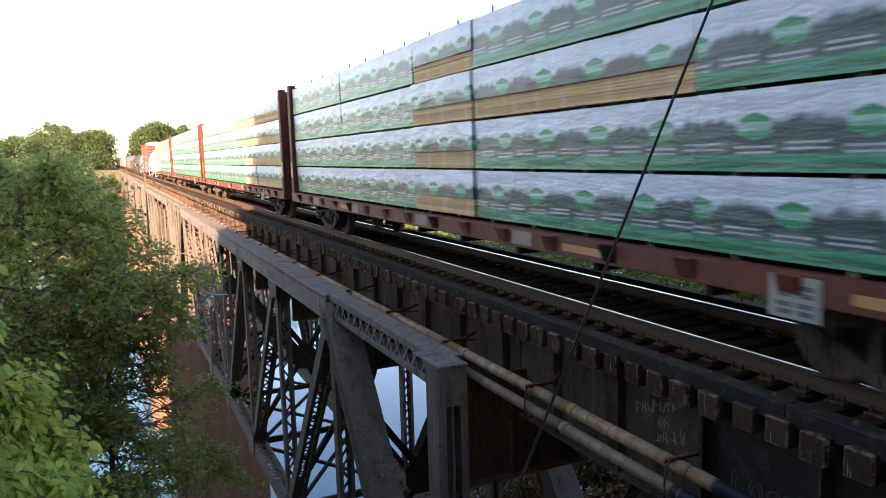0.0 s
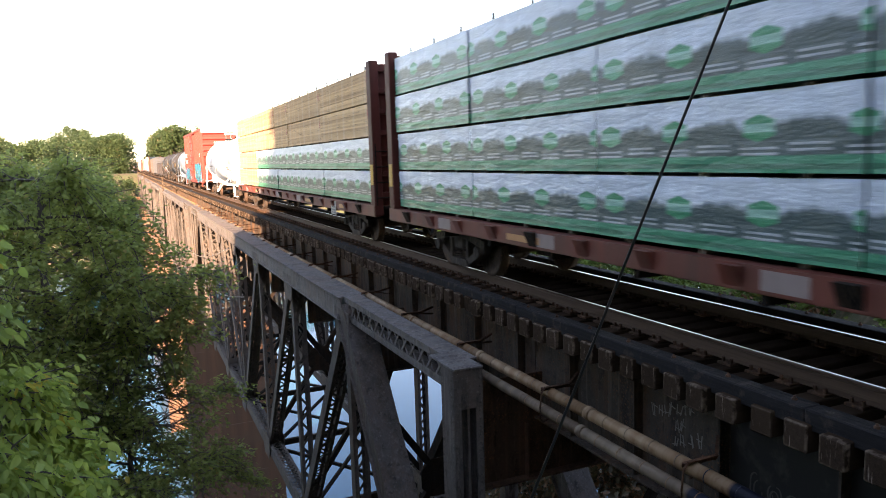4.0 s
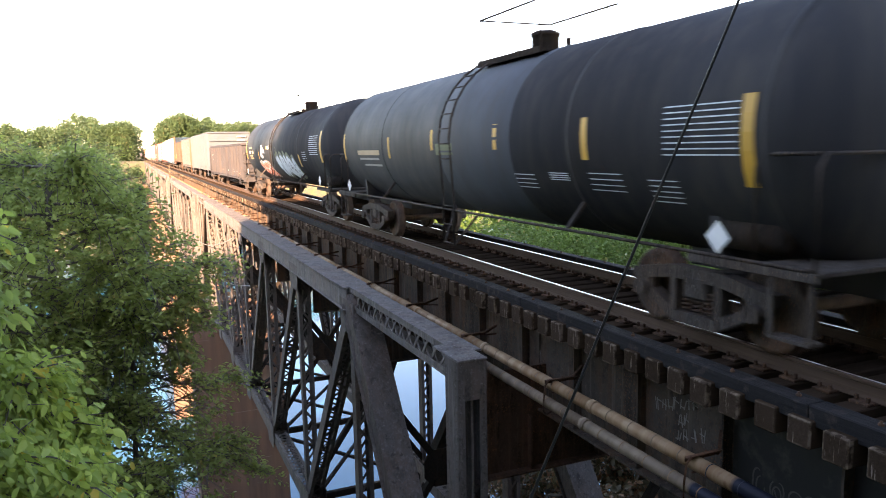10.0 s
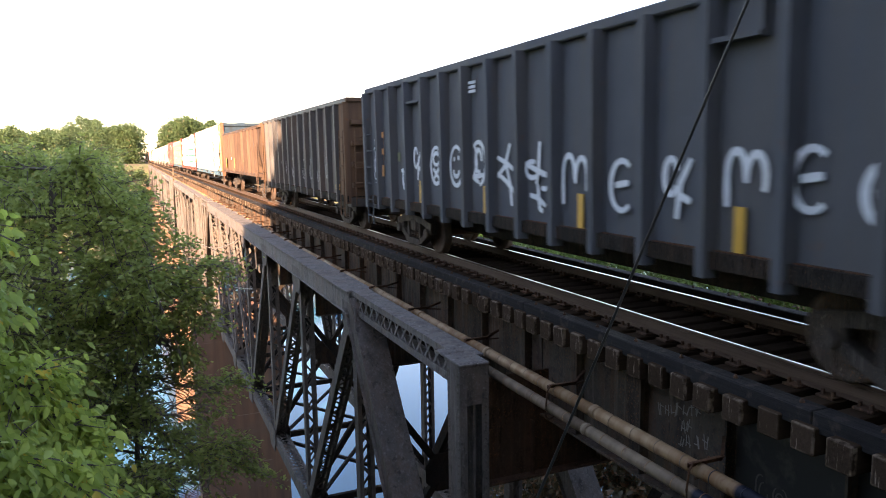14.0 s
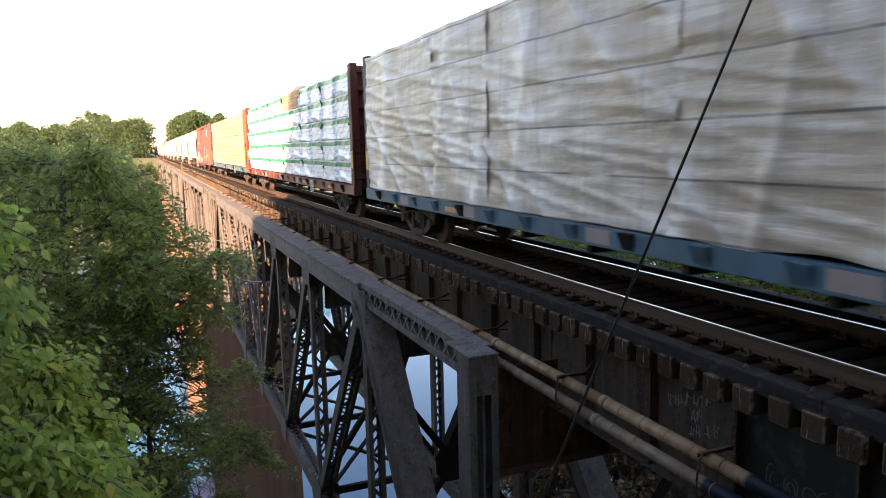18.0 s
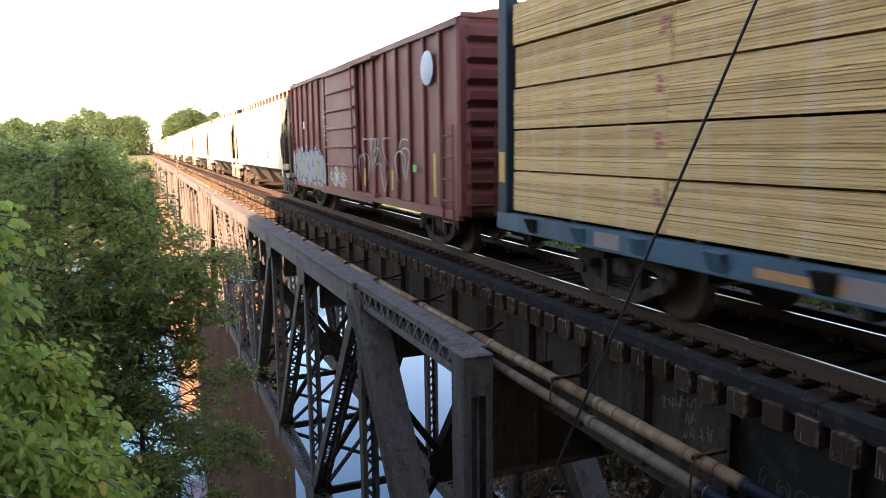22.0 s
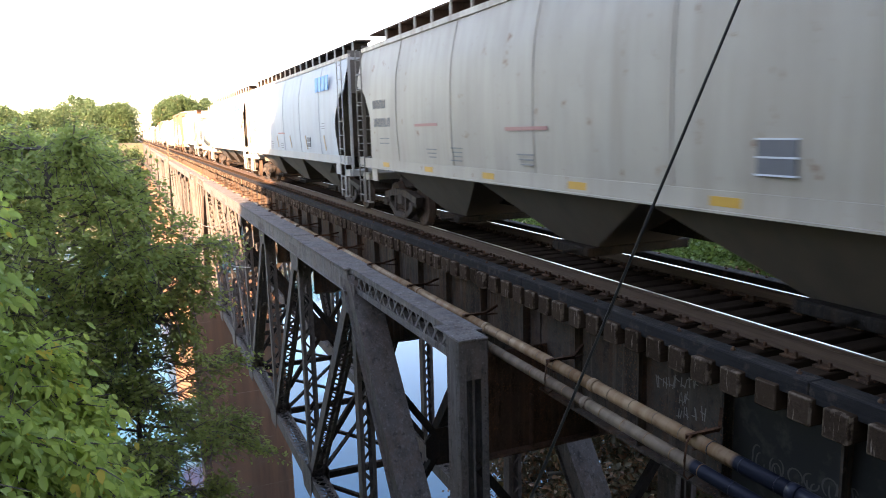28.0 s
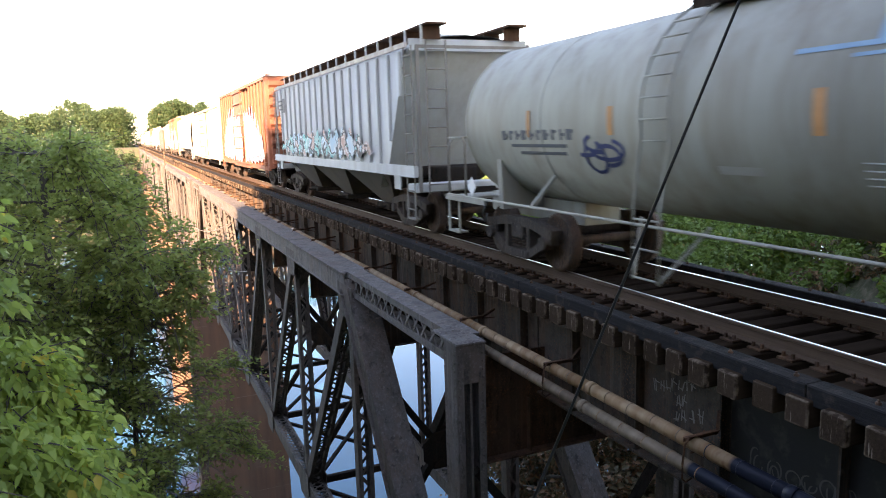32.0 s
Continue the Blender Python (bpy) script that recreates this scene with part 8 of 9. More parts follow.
t = tank_car(13.3, 1.34, 2.36, P_PALETANK, "pale grey tank car with a blue painted word", inset=0.35,
             spots=tuple((31 - (q == 0) * 1, -2.1 - 0.4 * q, 0.12 if q in (0, 1, 3) else 0.28, 0.36 if q in (0, 1, 4) else 0.24, M_FADEBLUE) for q in range(6)) + tuple((36 if q % 2 else 26, -2.2 - 0.4 * q, 0.32, 0.07, M_FADEBLUE) for q in range(6)) + ((22, -2.9, 3.3, 0.05, M_FADEBLUE), (18, -2.4, 1.1, 0.035, M_FADEBLUE), (7, -4.45, 1.15, 0.55, "table"), (-12, -4.4, 0.9, 0.08, M_GREYPANEL), (-30, -4.0, 0.4, 0.28, M_GREYMARK),
                    (-2, 3.5, 0.1, 0.4, M_DULLORANGE), (-2, 1.45, 0.12, 0.36, M_DULLORANGE), (-2, -1.6, 0.13, 0.42, M_DULLORANGE), (-2, -3.72, 0.14, 0.42, M_DULLORANGE), *((-9, 4.3 - 0.21 * q, 0.05 if q % 3 else 0.12, 0.15, M_GREYMARK) for q in range(10)), *((-9 + 2 * (q % 2), 4.24 - 0.21 * q, 0.1, 0.045, M_GREYMARK) for q in range(10)), (-16, 3.3, 1.6, 0.05, M_GREYMARK), (-21, 3.2, 1.3, 0.05, M_GREYMARK), (-26, -2.5, 1.0, 0.22, "table"), (-27, -0.6, 0.6, 0.1, M_GREYPANEL)))
part("scrawl", stroke_panel(1.34, 2.36, 1.0, 2.2, -28, -10, 61, 5, 0.03), M_NAVY, t, "dark sprayed scrawl")
place(t, 455.6, 468.9)
h = hopper(15.6, 4.2, P_HOPWHITE, "chalky white ribbed hopper with teal spray paint", ribbed=True, hole="straight", walk_mat=M_RUSTY, end_mat=P_HOPWHITE)
part("graffiti", spray_patch(-1.538, -5.2, 6.4, 1.58, 2.45, 71), M_GRAF_MIX, h, "teal and grey sprayed letters")
part("emblem", Mesh().box(-1.545, -1.538, 5.3, 5.7, 3.1, 3.6).box(-1.545, -1.538, 5.8, 6.4, 3.5, 3.56).box(-1.545, -1.538, 5.8, 6.4, 3.35, 3.41).box(-1.545, -1.538, 5.8, 6.3, 3.2, 3.26), M_GREYMARK, h, "dark block emblem")
place(h, 470.0, 485.6)
bo = boxcar(15.6, 4.7, P_ORANGE, P_ROOF, "orange-red boxcar covered in white spray paint", door=(-1.6, 1.6), ribs=18)
part("graffiti", spray_patch(-1.585, -7.0, 7.0, 1.03, 3.9, 81), M_GRAF_PINK, bo, "large white and pink sprayed letters")
part("graffiti", spray_patch(-1.68, -1.5, 1.5, 1.03, 3.7, 82), M_GRAF_PINK, bo, "white sprayed letters on the door")
place(bo, 486.9, 502.5)
by = boxcar(20.0, 4.3, P_YELLOW, P_ROOF, "plain yellow boxcar with ribbed sides", door=(-2.0, 2.0), ribs=22)
place(by, 504.0, 524.0)
# the tail of the train, only seen far off in the sun
tail = [(h5, 17.6), (bo, 15.6), (h, 15.6), (g3, 14.4), (h5, 17.6), (h5, 17.6), (bo, 15.6), (h, 15.6), (h5, 17.6), (h5, 17.6), (bo, 15.6), (h5, 17.6), (h5, 17.6), (bo, 15.6)]
u = 525.4
for src, ln in tail:
    place(copy_thing(src, pose(0, 0, 0)), u, u + ln)
    u += ln + 1.4


# ---- trees ----
def leaf_array(cent, size, rng, droop=0.35):
    """Folded diamond leaves at the given places: 6 corners, 4 triangles each."""
    n = len(cent)
    az = rng.uniform(0, 2 * np.pi, n)
    el = rng.normal(-droop, 0.5, n)
    d = np.stack([np.cos(az) * np.cos(el), np.sin(az) * np.cos(el), np.sin(el)], 1)
    rv = rng.normal(0, 1, (n, 3)) * 0.5 + np.array([0, 0, 1.0])
    s = np.cross(d, rv)
    s /= np.linalg.norm(s, axis=1, keepdims=True) + 1e-9
    up = np.cross(s, d)
    ln = (size * rng.uniform(0.65, 1.25, n))[:, None]
    wd = ln * 0.30
    pts = np.stack([cent, cent + d * ln * 0.35 + s * wd + up * wd * 0.35, cent + d * ln * 0.75 + s * wd * 0.7 + up * wd * 0.2 - up * ln * 0.06,
                    cent + d * ln - up * ln * 0.15, cent + d * ln * 0.75 - s * wd * 0.7 + up * wd * 0.2 - up * ln * 0.06, cent + d * ln * 0.35 - s * wd + up * wd * 0.35], 1)
    return pts.reshape(-1, 3)


def leaf_mesh(name, cent, size, mat, seed, droop=0.35):
    rng = np.random.default_rng(seed)
    v = leaf_array(np.asarray(cent, float), size, rng, droop)
    n = len(v) // 6
    me = bpy.data.meshes.new(name)
    me.vertices.add(len(v))
    me.vertices.foreach_set("co", v.ravel())
    me.loops.add(n * 8)
    idx = (np.arange(n)[:, None] * 6 + np.array([0, 1, 2, 3, 0, 3, 4, 5])[None]).ravel()
    me.loops.foreach_set("vertex_index", idx)
    me.polygons.add(n * 2)
    me.polygons.foreach_set("loop_start", np.arange(n * 2) * 4)
    me.polygons.foreach_set("loop_total", np.full(n * 2, 4))
    me.materials.append(mat)
    me.update(calc_edges=True)
    return me


def tree(x, y, top, radius, mat, leaf, count, seed, label, base=None, crown_low=0.35, lean=(0, 0), limbs=9, group="trees on the river bank"):
    """Trunk, limbs and a crown of leaf clumps round the limb ends."""
    rng = np.random.default_rng(seed)
    b = height(x, y) - 0.3 if base is None else base
    H = top - b
    t = thing("tree", label, "tree", group, at=pose(x, y, b))
    r0 = max(0.12, H * 0.014)
    pts = [(lean[0] * (k / 6) ** 2 + rng.normal(0, 0.012 * H) * (k > 0) * 0.5, lean[1] * (k / 6) ** 2 + rng.normal(0, 0.012 * H) * (k > 0) * 0.5, H * 0.93 * k / 6) for k in range(7)]
    part("trunk", Mesh().tube(pts, [r0 * (1 - 0.13 * k) for k in range(7)], 9), M_BARK, t)
    ends = []
    for i in range(limbs):
        f = crown_low + (0.97 - crown_low) * (i + rng.uniform(0, 0.8)) / limbs
        k = min(5, int(f * 6 / 0.93))
        a, c = Vector(pts[k]), Vector(pts[k + 1])
        p0 = a.lerp(c, f * 6 / 0.93 - k if f * 6 / 0.93 - k < 1 else 0.9)
        az = i * 2.4 + rng.uniform(-0.5, 0.5)
        shape = math.sin(math.pi * min(1.0, 0.18 + 0.82 * (f - crown_low) / (1.0 - crown_low))) ** 0.7
        rr = radius * (0.35 + 0.75 * shape) * rng.uniform(0.7, 1.1)
        q = [p0 + Vector((math.cos(az) * rr * s, math.sin(az) * rr * s, rr * 0.45 * s - rr * 0.12 * s * s)) for s in (0, 0.33, 0.66, 1.0)]
        part("limb", Mesh().tube(q, [r0 * 0.42, r0 * 0.3, r0 * 0.18, r0 * 0.07], 6), M_BARK, t)
        for s in (0.3, 0.5, 0.65, 0.8, 0.9, 1.0):
            j = Vector(rng.normal(0, 0.17 * radius, 3))
            ends.append(q[0].lerp(q[3], s) + Vector((0, 0, rr * 0.12)) + j)
    ends.append(Vector(pts[6]))
    cl = []
    per = max(8, count // len(ends))
    for e in ends:
        c = rng.uniform(0.14, 0.42) * radius
        p = rng.normal(0, 1, (per, 3))
        p /= np.linalg.norm(p, axis=1, keepdims=True)
        p *= (rng.uniform(0.05, 1.0, per) ** 0.6)[:, None] * c
        p[:, 2] *= 0.62
        cl.append(np.array(e) + p)
    part("crown", leaf_mesh("crown", np.concatenate(cl), leaf, mat, seed + 5), None, t, "leafy crown")
    return t


def clump_field(name, spots, leaf, mat, per, seed, label, flat=0.7):
    """Many far crowns in one object."""
    rng = np.random.default_rng(seed)
    cl = []
    for x, y, z, r in spots:
        sub = rng.normal(0, 0.45, (7, 3)) * r
        for s in sub:
            p = rng.normal(0, 1, (per, 3))
            p /= np.linalg.norm(p, axis=1, keepdims=True)
            p *= r * 0.5
            p[:, 2] *= flat
            cl.append(np.array((x, y, z)) + s * np.array((1, 1, 0.8)) + p)
    ob = new(name, leaf_mesh(name, np.concatenate(cl), leaf, mat, seed, 0.1))
    return tagged(ob, label, "woods", kind="stuff")


def leaves_along(name, cent, dirs, size, mat, seed, width=0.3, wild=0.85):
    """Folded leaves at the given places, each pointing its own way."""
    rng = np.random.default_rng(seed)
    n = len(cent)
    d = dirs / (np.linalg.norm(dirs, axis=1, keepdims=True) + 1e-9)
    rv = rng.normal(0, wild, (n, 3)) + np.array([0, 0, 1.0])
    sd = np.cross(d, rv)
    sd /= np.linalg.norm(sd, axis=1, keepdims=True) + 1e-9
    up = np.cross(sd, d)
    ln = (size * rng.uniform(0.6, 1.2, n))[:, None]
    wd = ln * width
    bend = -up * ln * rng.uniform(0.02, 0.2, n)[:, None]
    pts = np.stack([cent, cent + d * ln * 0.3 + sd * wd * 0.9 + up * wd * 0.3, cent + d * ln * 0.68 + sd * wd * 0.75 + up * wd * 0.2 + bend * 0.5,
                    cent + d * ln + bend, cent + d * ln * 0.68 - sd * wd * 0.75 + up * wd * 0.2 + bend * 0.5, cent + d * ln * 0.3 - sd * wd * 0.9 + up * wd * 0.3], 1)
    v = pts.reshape(-1, 3)
    me = bpy.data.meshes.new(name)
    me.vertices.add(len(v))
    me.vertices.foreach_set("co", v.ravel())
    me.loops.add(n * 8)
    me.loops.foreach_set("vertex_index", (np.arange(n)[:, None] * 6 + np.array([0, 1, 2, 3, 0, 3, 4, 5])[None]).ravel())
    me.polygons.add(n * 2)
    me.polygons.foreach_set("loop_start", np.arange(n * 2) * 4)
    me.polygons.foreach_set("loop_total", np.full(n * 2, 4))
    me.materials.append(mat)
    me.update(calc_edges=True)
    return me


def spray_tree(x, y, top, radius, mat, leaf, seed, label, limbs=26, twigs=14, per=26, low=0.3, twig=0.9, droop=0.5, width=0.3, spread=None, gaps=(), inner=0.25, level=(-0.7, 1.1)):
    """Trunk, limbs, and leafy twigs that hang in layered sprays from the limbs."""
    rng = np.random.default_rng(seed)
    b = height(x, y) - 0.3
    H = top - b
    t = thing("tree", label, "tree", "trees on the river bank", at=pose(x, y, b))
    r0 = max(0.1, H * 0.012)
    pts = [(rng.normal(0, 0.1) * (k > 0), rng.normal(0, 0.1) * (k > 0), H * 0.94 * k / 7) for k in range(8)]
    part("trunk", Mesh().tube(pts, [r0 * (1 - 0.11 * k) for k in range(8)], 9), M_BARK, t)
    cent, dirs = [], []
    stalks = Mesh()
    for i in range(limbs):
        f = low + (0.98 - low) * (i + rng.uniform(0, 0.9)) / limbs
        k = min(6, int(f * 7 / 0.94))
        p0 = Vector(pts[k]).lerp(Vector(pts[k + 1]), min(1.0, f * 7 / 0.94 - k))
        az = i * 2.4 + rng.uniform(-0.5, 0.5)
        u = (f - low) / (1 - low)
        shape = (1 - u) ** 0.55 * (0.75 + 0.5 * min(1, u * 4)) if spread is None else spread(u)
        rr = radius * max(0.22, shape) * rng.uniform(0.7, 1.12)
        rise = rng.uniform(-0.25, 0.85) * (1 - 0.45 * u)
        q = [p0 + Vector((math.cos(az) * rr * s, math.sin(az) * rr * s, rr * rise * s - rr * 0.3 * s * s)) for s in (0, 0.35, 0.7, 1.0)]
        part("limb", Mesh().tube(q, [r0 * 0.15, r0 * 0.1, r0 * 0.06, r0 * 0.03], 6), M_BARK, t)
        for w in range(twigs):
            s = inner + (1 - inner) * (w + rng.random()) / twigs
            a = q[min(2, int(s * 3))].lerp(q[min(3, int(s * 3) + 1)], s * 3 - min(2, int(s * 3)) if s < 1 else 1.0)
            ta = az + rng.choice((-1, 1)) * rng.uniform(0.15, 1.25)
            ln = twig * rng.uniform(0.55, 1.15) * (1.15 - 0.45 * s)
            d0 = np.array((math.cos(ta), math.sin(ta), rng.uniform(*level)))
            ss = (np.arange(per) + rng.random(per)) / per
            pos = np.array(a) + d0 * (ln * ss)[:, None] + np.array((0, 0, -0.4 * ln)) * (ss ** 2)[:, None]
            side = np.where(np.arange(per) % 2 == 0, 1.0, -1.0)[:, None]
            lat = np.array((-math.sin(ta), math.cos(ta), 0.0))
            pos = pos + rng.normal(0, leaf * 0.8, (per, 3))
            cent.append(pos)
            dirs.append(d0 * 0.6 + lat * side * 0.7 + np.array((0, 0, -droop)) + rng.normal(0, 0.3, (per, 3)))
            if leaf < 0.14 or w % 2 == 0:
                e = Vector(pos[-1])
                stalks.tube([a, a.lerp(e, 0.5) + Vector((0, 0, ln * 0.12)), e], [0.012, 0.009, 0.004], 4, cap=False)
    tagged(part("twig_work", stalks, M_BARK, t), kind="stuff")
    cent, dirs = np.concatenate(cent), np.concatenate(dirs)
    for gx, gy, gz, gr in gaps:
        # a gap cut along the camera's line of sight, ragged at its rim
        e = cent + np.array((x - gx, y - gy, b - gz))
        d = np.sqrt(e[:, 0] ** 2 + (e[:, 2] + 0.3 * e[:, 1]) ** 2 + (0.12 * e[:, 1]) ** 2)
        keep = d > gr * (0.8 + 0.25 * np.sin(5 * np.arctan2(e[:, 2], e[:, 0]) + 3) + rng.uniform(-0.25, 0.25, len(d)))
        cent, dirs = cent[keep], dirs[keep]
    part("crown", leaves_along("crown", cent, dirs, leaf, mat, seed + 5, width), None, t, "leafy crown of layered sprays")
    return t


# on the bank beside the bridge, near the viewer first
def oval(u):
    return max(0.25, 1 - ((u - 0.38) / 0.72) ** 2) ** 0.5


def pointed(u):
    return oval(u) * (1 - 0.62 * smooth(0.55, 1.0, u)) * (0.88 + 0.22 * math.sin(19 * u))


# leaf gaps placed to fit the camera's view of the piers
VIEW_GAPS = ((-5.78, 14.6, -2.5, 0.66), (-5.95, 14.6, -1.35, 0.32), (-5.62, 14.6, -4.45, 0.62), (-6.5, 14.6, -1.75, 0.2), (-6.55, 14.6, -3.3, 0.25), (-5.85, 14.6, -0.65, 0.22))
spray_tree(-8.85, 7.6, 2.0, 2.35, M_LEAF_NEAR, 0.14, 11, "bank tree with drooping bright green and a few yellow leaves", limbs=66, twigs=20, per=26, low=0.3, twig=0.6, droop=1.0, width=0.27, spread=lambda u: oval(u) * (0.9 + 0.2 * math.sin(13 * u)), inner=0.45, level=(-0.7, 0.7))
spray_tree(-7.55, 8.5, 0.35, 1.75, M_LEAF_NEAR, 0.13, 12, "young leafy green tree on the bank", limbs=64, twigs=20, per=26, low=0.25, twig=0.6, droop=0.9, width=0.27, spread=pointed, inner=0.42, level=(-0.7, 0.7))
spray_tree(-7.75, 15.2, 3.15, 2.7, M_LEAF_MID, 0.11, 13, "dark green feathery tree beside the truss", limbs=96, twigs=24, per=38, low=0.2, twig=0.95, droop=0.3, width=0.27, spread=lambda u: oval(u) * (1 - 0.35 * smooth(0.8, 1.0, u)) * (0.95 + 0.2 * math.sin(17 * u)), gaps=VIEW_GAPS, inner=0.3, level=(-0.6, 0.9))
spray_tree(-10.1, 16.6, 3.0, 2.9, M_LEAF_MID, 0.12, 14, "dense green riverside tree", limbs=84, twigs=26, per=36, low=0.25, twig=0.9, droop=0.4, width=0.27, spread=pointed, inner=0.4, level=(-0.6, 0.9))
spray_tree(-12.0, 25, 4.3, 3.4, M_LEAF_MID, 0.16, 15, "tall green riverside tree", limbs=70, twigs=20, per=36, low=0.25, twig=1.1, droop=0.4, spread=pointed, inner=0.3, level=(-0.6, 0.9))
spray_tree(-9.0, 24, 2.6, 2.6, M_LEAF_MID, 0.16, 16, "green riverside tree below the bridge deck", limbs=64, twigs=18, per=32, low=0.3, twig=1.1, droop=0.4, spread=pointed, gaps=VIEW_GAPS, inner=0.4, level=(-0.6, 0.9))
spray_tree(-6.35, 15.0, 1.0, 2.0, M_LEAF_MID, 0.105, 17, "feathery green tree hanging over the pier", limbs=84, twigs=22, per=32, low=0.38, twig=0.8, droop=0.3, width=0.27, spread=lambda u: oval(u) * (0.85 + 0.35 * math.sin(15 * u)), gaps=VIEW_GAPS, inner=0.3, level=(-0.5, 0.7))
# beyond the track
# bright leaf colours on the first two stand in for sunlight
tree(16.2, 20, 4.6, 2.6, M_LEAF_NEAR, 0.24, 11000, 21, "yellow-green tree beyond the track", crown_low=0.3, limbs=18)
tree(10.5, 9.5, -0.3, 2.2, M_LEAF_NEAR, 0.18, 7000, 22, "bright leafy shrub tree below the track", crown_low=0.25, limbs=14)
tree(17.5, 24, 1.0, 4.2, M_LEAF_BANK, 0.26, 8000, 23, "green tree beyond the track", crown_low=0.3, limbs=16)
tree(21, 20, 4.9, 3.0, M_LEAF_BANK, 0.26, 7000, 24, "sunlit tree beyond the track", crown_low=0.3, limbs=16)
for bx, by2, bt, br in ((5.9, 15.0, -4.4, 1.9), (8.6, 18.5, -5.6, 2.3), (5.4, 19.5, -6.6, 2.2), (11.5, 22, -7.2, 2.6), (7.4, 23.5, -8.6, 2.4), (10.4, 14.5, -3.6, 2.0), (3.4, 13.5, -6.2, 1.7), (4.6, 16.2, -7.4, 1.9), (2.6, 17.5, -9.2, 2.0), (6.6, 21, -8.6, 2.2), (3.8, 21.5, -10.6, 2.2)):
    tree(bx, by2, bt, br, M_LEAF_DRY, 0.2, 5200, int(bx * 10), "brown-green brushy tree under the girders", crown_low=0.3, limbs=14)
# woods along the bank beyond the track
rngr = random.Random(12)
right = []
for k in range(210):
    wx, wy = rngr.uniform(9, 60), rngr.uniform(9, 110)
    if wx < 9 + (wy - 14) * 0.16:
        continue
    right.append((wx, wy, rngr.uniform(-9, -0.6) + min(1.5, (wx - 10) * 0.04), rngr.uniform(1.8, 3.6)))
clump_field("bank_woods", right, 0.36, M_LEAF_BANK, 95, 35, "dense green woods on the bank beyond the track", 0.85)
# shrubs on the bank shoulder beyond the track
rngs = random.Random(19)
shrubs = []
for k in range(150):
    sx, sy = rngs.uniform(4.2, 15), rngs.uniform(2.5, 14.5)
    shrubs.append((sx, sy, height(sx, sy) + rngs.uniform(0.1, 0.55), rngs.uniform(0.4, 0.8)))
for k in range(170):
    sx, sy = rngs.uniform(8, 34), rngs.uniform(9, 30)
    shrubs.append((sx, sy, rngs.uniform(-3.6, -0.4) + 0.02 * sx, rngs.uniform(0.9, 1.7)))
clump_field("bank_shrubs", shrubs, 0.15, M_LEAF_BANK, 80, 36, "low leafy shrubs on the bank beyond the track", 0.8)
# brush on the bank under the girders
rngb = random.Random(8)
brush = []
for k in range(300):
    bx, by2 = rngb.uniform(0, 15), rngb.uniform(7, 25)
    brush.append((bx, by2, height(bx, by2) + 0.25, rngb.uniform(0.35, 0.9)))
clump_field("brush", brush, 0.14, M_LEAF_DRY, 45, 31, "dry brush and weeds on the bank")
# unseen grove added behind and beside the viewer to shade the near bridge
SHADE_GROVE = [(-25, -18, 24, 5.5), (-18, -23, 26, 6.5), (-10, -28, 27, 6.5), (-26, -32, 28, 7), (-15, -38, 28, 7), (-6.5, -40, 26, 6.5), (-34, -26, 22.5, 6), (-21, -13, 20, 5.5), (-14, -17, 21, 5.5), (-8, -20, 20, 5),
         (-25, -7, 14.0, 4.5), (-27, 2, 10.5, 4.5), (-25, 10, 7.5, 4.5), (-28, 18, 6.0, 5.0), (-25, 26, 4.0, 5.0), (-32, 30, 4.0, 5.5), (-33, 8, 8, 5.5), (-34, -4, 11, 5.0)]
for k, (gx, gy, gt, gr) in enumerate(SHADE_GROVE):
    tree(gx, gy + (2.0 if k > 9 else 0.0), gt, gr, M_LEAF_BANK, 0.9, 9000, 40 + k, "tall unseen bank tree added for shade", crown_low=0.05, limbs=26)
# far woods on the other bank
rngw = random.Random(9)
woods = []


def skyline(x):
    """Far treetop outline at y = 400, shaped to fit the camera's view."""
    hump = 5.5 * math.exp(-((x + 29) / 9) ** 2) + 4.5 * math.exp(-((x - 14) / 9) ** 2) + 3.5 * math.exp(-((x - 30) / 10) ** 2) + 3.0 * math.exp(-((x + 9) / 6) ** 2) + 2.5 * math.exp(-((x - 40) / 14) ** 2)
    return 17.0 + hump + 3.5 * noise.noise(Vector((x * 0.09, 0, 4.0))) + 2.0 * noise.noise(Vector((x * 0.25, 3, 4.0)))


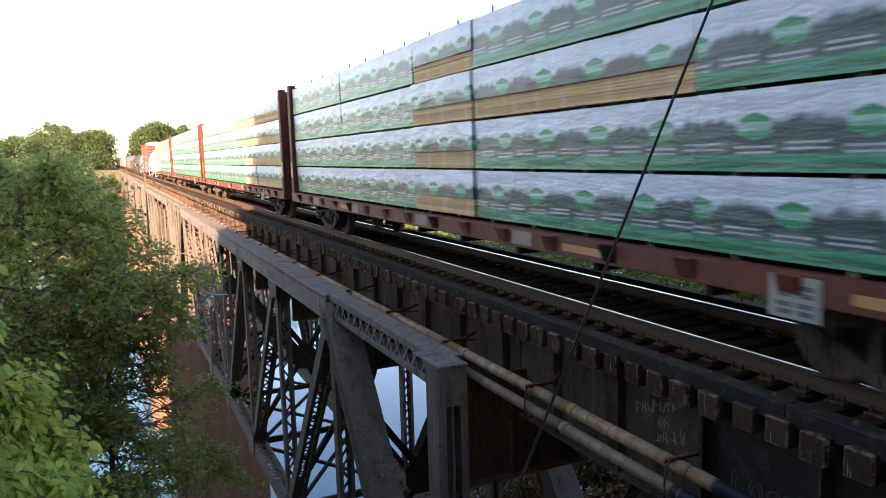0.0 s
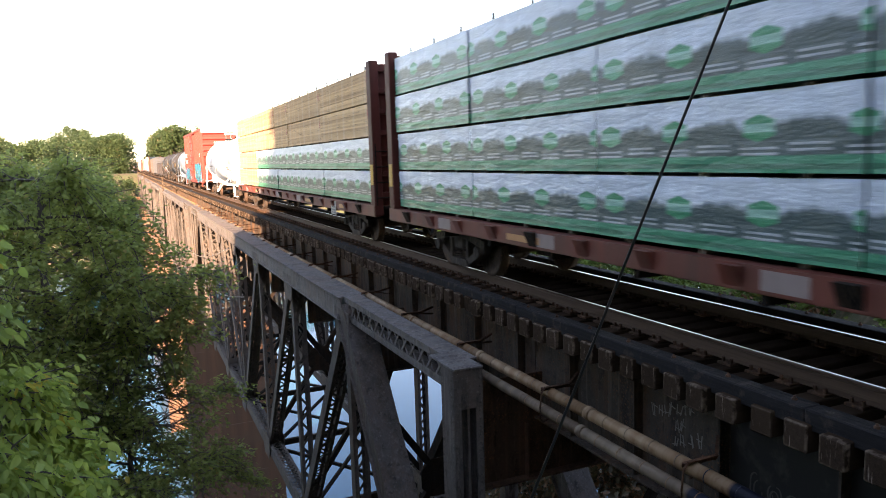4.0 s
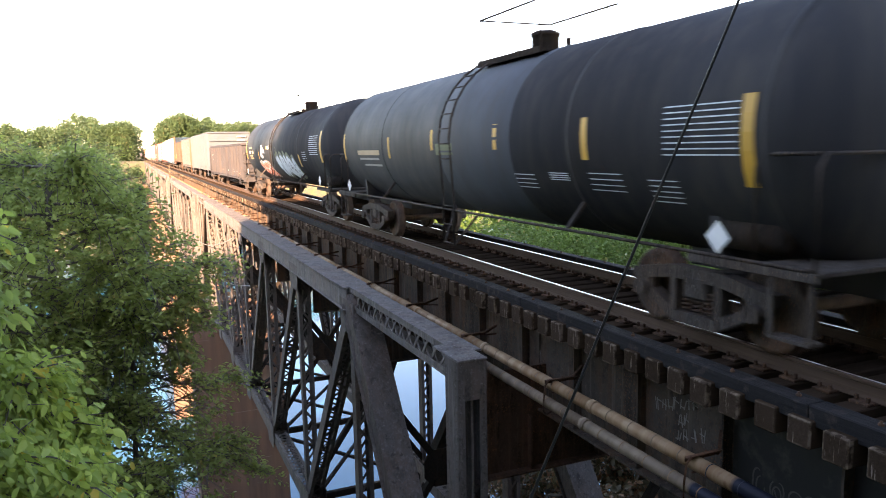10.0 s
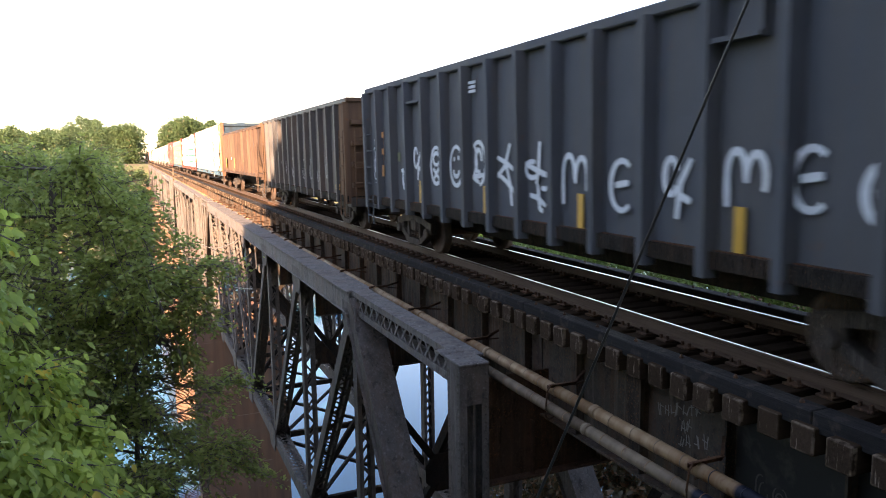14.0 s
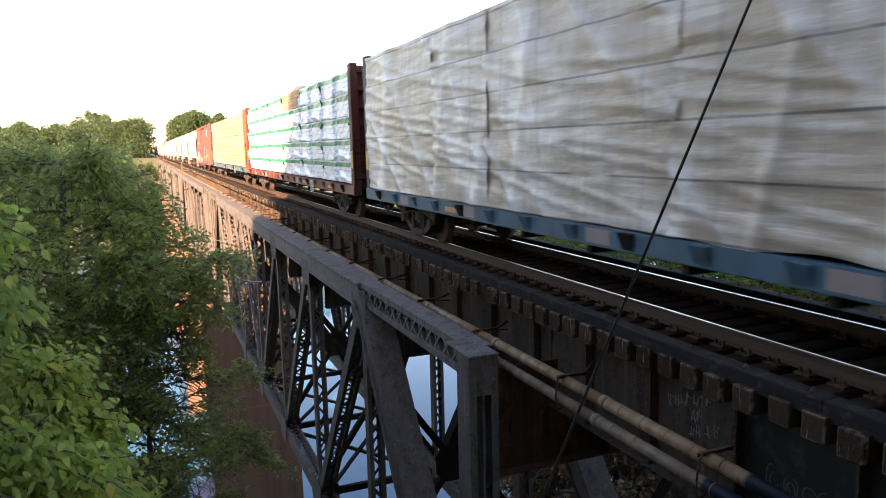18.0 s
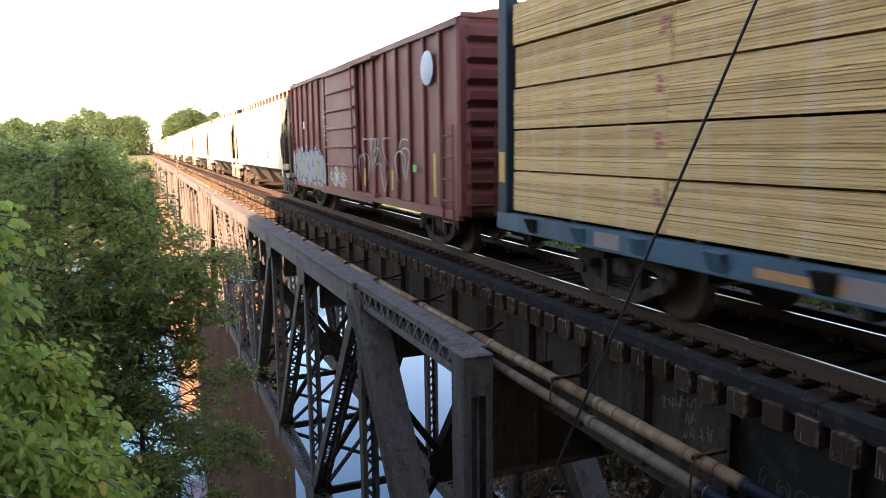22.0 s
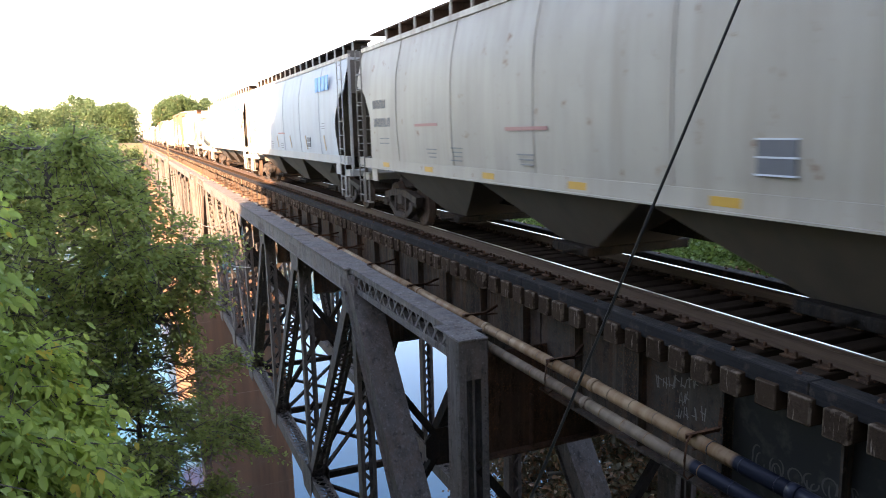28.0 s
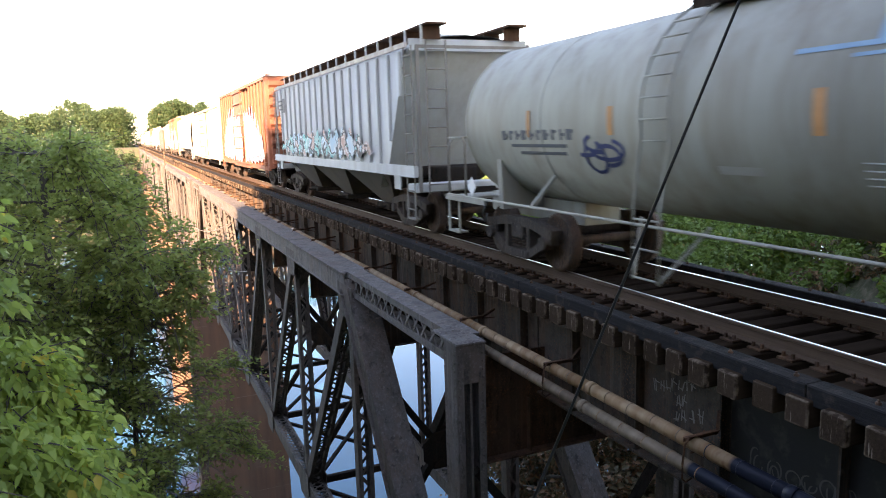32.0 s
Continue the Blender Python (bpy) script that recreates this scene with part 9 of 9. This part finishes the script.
for k in range(900):
    wx, wy = rngw.uniform(-230, 170), rngw.uniform(350, 470)
    if abs(wx - TRACK) < 5.5:
        continue
    r = rngw.uniform(2.2, 5.0)
    # tips scaled with distance so they keep that outline from the eye
    tip = 2.2 + (skyline(wx * 400 / wy) - 2.2) * wy / 400 - rngw.uniform(0, 7) * rngw.random()
    for q in range(3):
        woods.append((wx + rngw.uniform(-2.5, 2.5), wy + rngw.uniform(-2, 2), tip - r * (0.9 + 1.25 * q), r * (0.85 + 0.15 * q)))
for k in range(60):
    wx = rngw.choice((-1, 1)) * rngw.uniform(5.5, 20) + TRACK
    wy, r = rngw.uniform(350, 400), rngw.uniform(2.4, 4.2)
    tip = 2.2 + (skyline(wx * 400 / wy) - 2.2) * wy / 400 - rngw.uniform(0, 3)
    for q in range(4):
        woods.append((wx + rngw.uniform(-1.5, 1.5), wy, tip - r * (0.9 + 1.2 * q), r))
clump_field("far_woods", woods, 0.8, M_LEAF_FAR, 26, 33, "mixed green and tan woods on the far bank", 0.85)
low = []
for k in range(330):
    wy = 200 + 142 * rngw.random()
    wx = rngw.uniform(-16 - 0.19 * wy, -9.5 - 0.012 * wy)
    low.append((wx, wy, -5.5 - (14 * rngw.random() if wy > 290 else 0) + wy * 0.021 + rngw.uniform(-5, 1.5) + 2.5 * noise.noise(Vector((wx * 0.05, wy * 0.03, 9))), rngw.uniform(2.6, 4.6)))
for k in range(110):
    wx, wy = rngw.uniform(-60, -4.6), rngw.uniform(318, 352)
    low.append((wx, wy, rngw.uniform(-24, 0.0), rngw.uniform(2.0, 3.4)))
for k in range(150):
    wx, wy = rngw.uniform(-6, 9), rngw.uniform(306, 330)
    low.append((wx, wy, rngw.uniform(-34, -13) if wx > -4.5 else rngw.uniform(-30, -3), rngw.uniform(1.8, 2.8)))
clump_field("riverside_woods", low, 0.75, M_LEAF_FAR, 30, 34, "pale green riverside woods", 0.9)


def motions():
    """The train rolls over the bridge at a steady speed."""
    for car, near, far in CARS:
        mid = (near + far) / 2
        walk(car, [(t, pose(TRACK, mid - SPEED * t, 0)) for t in (0.0, 8.0, 16.0, 24.0, 32.0)])


motions()
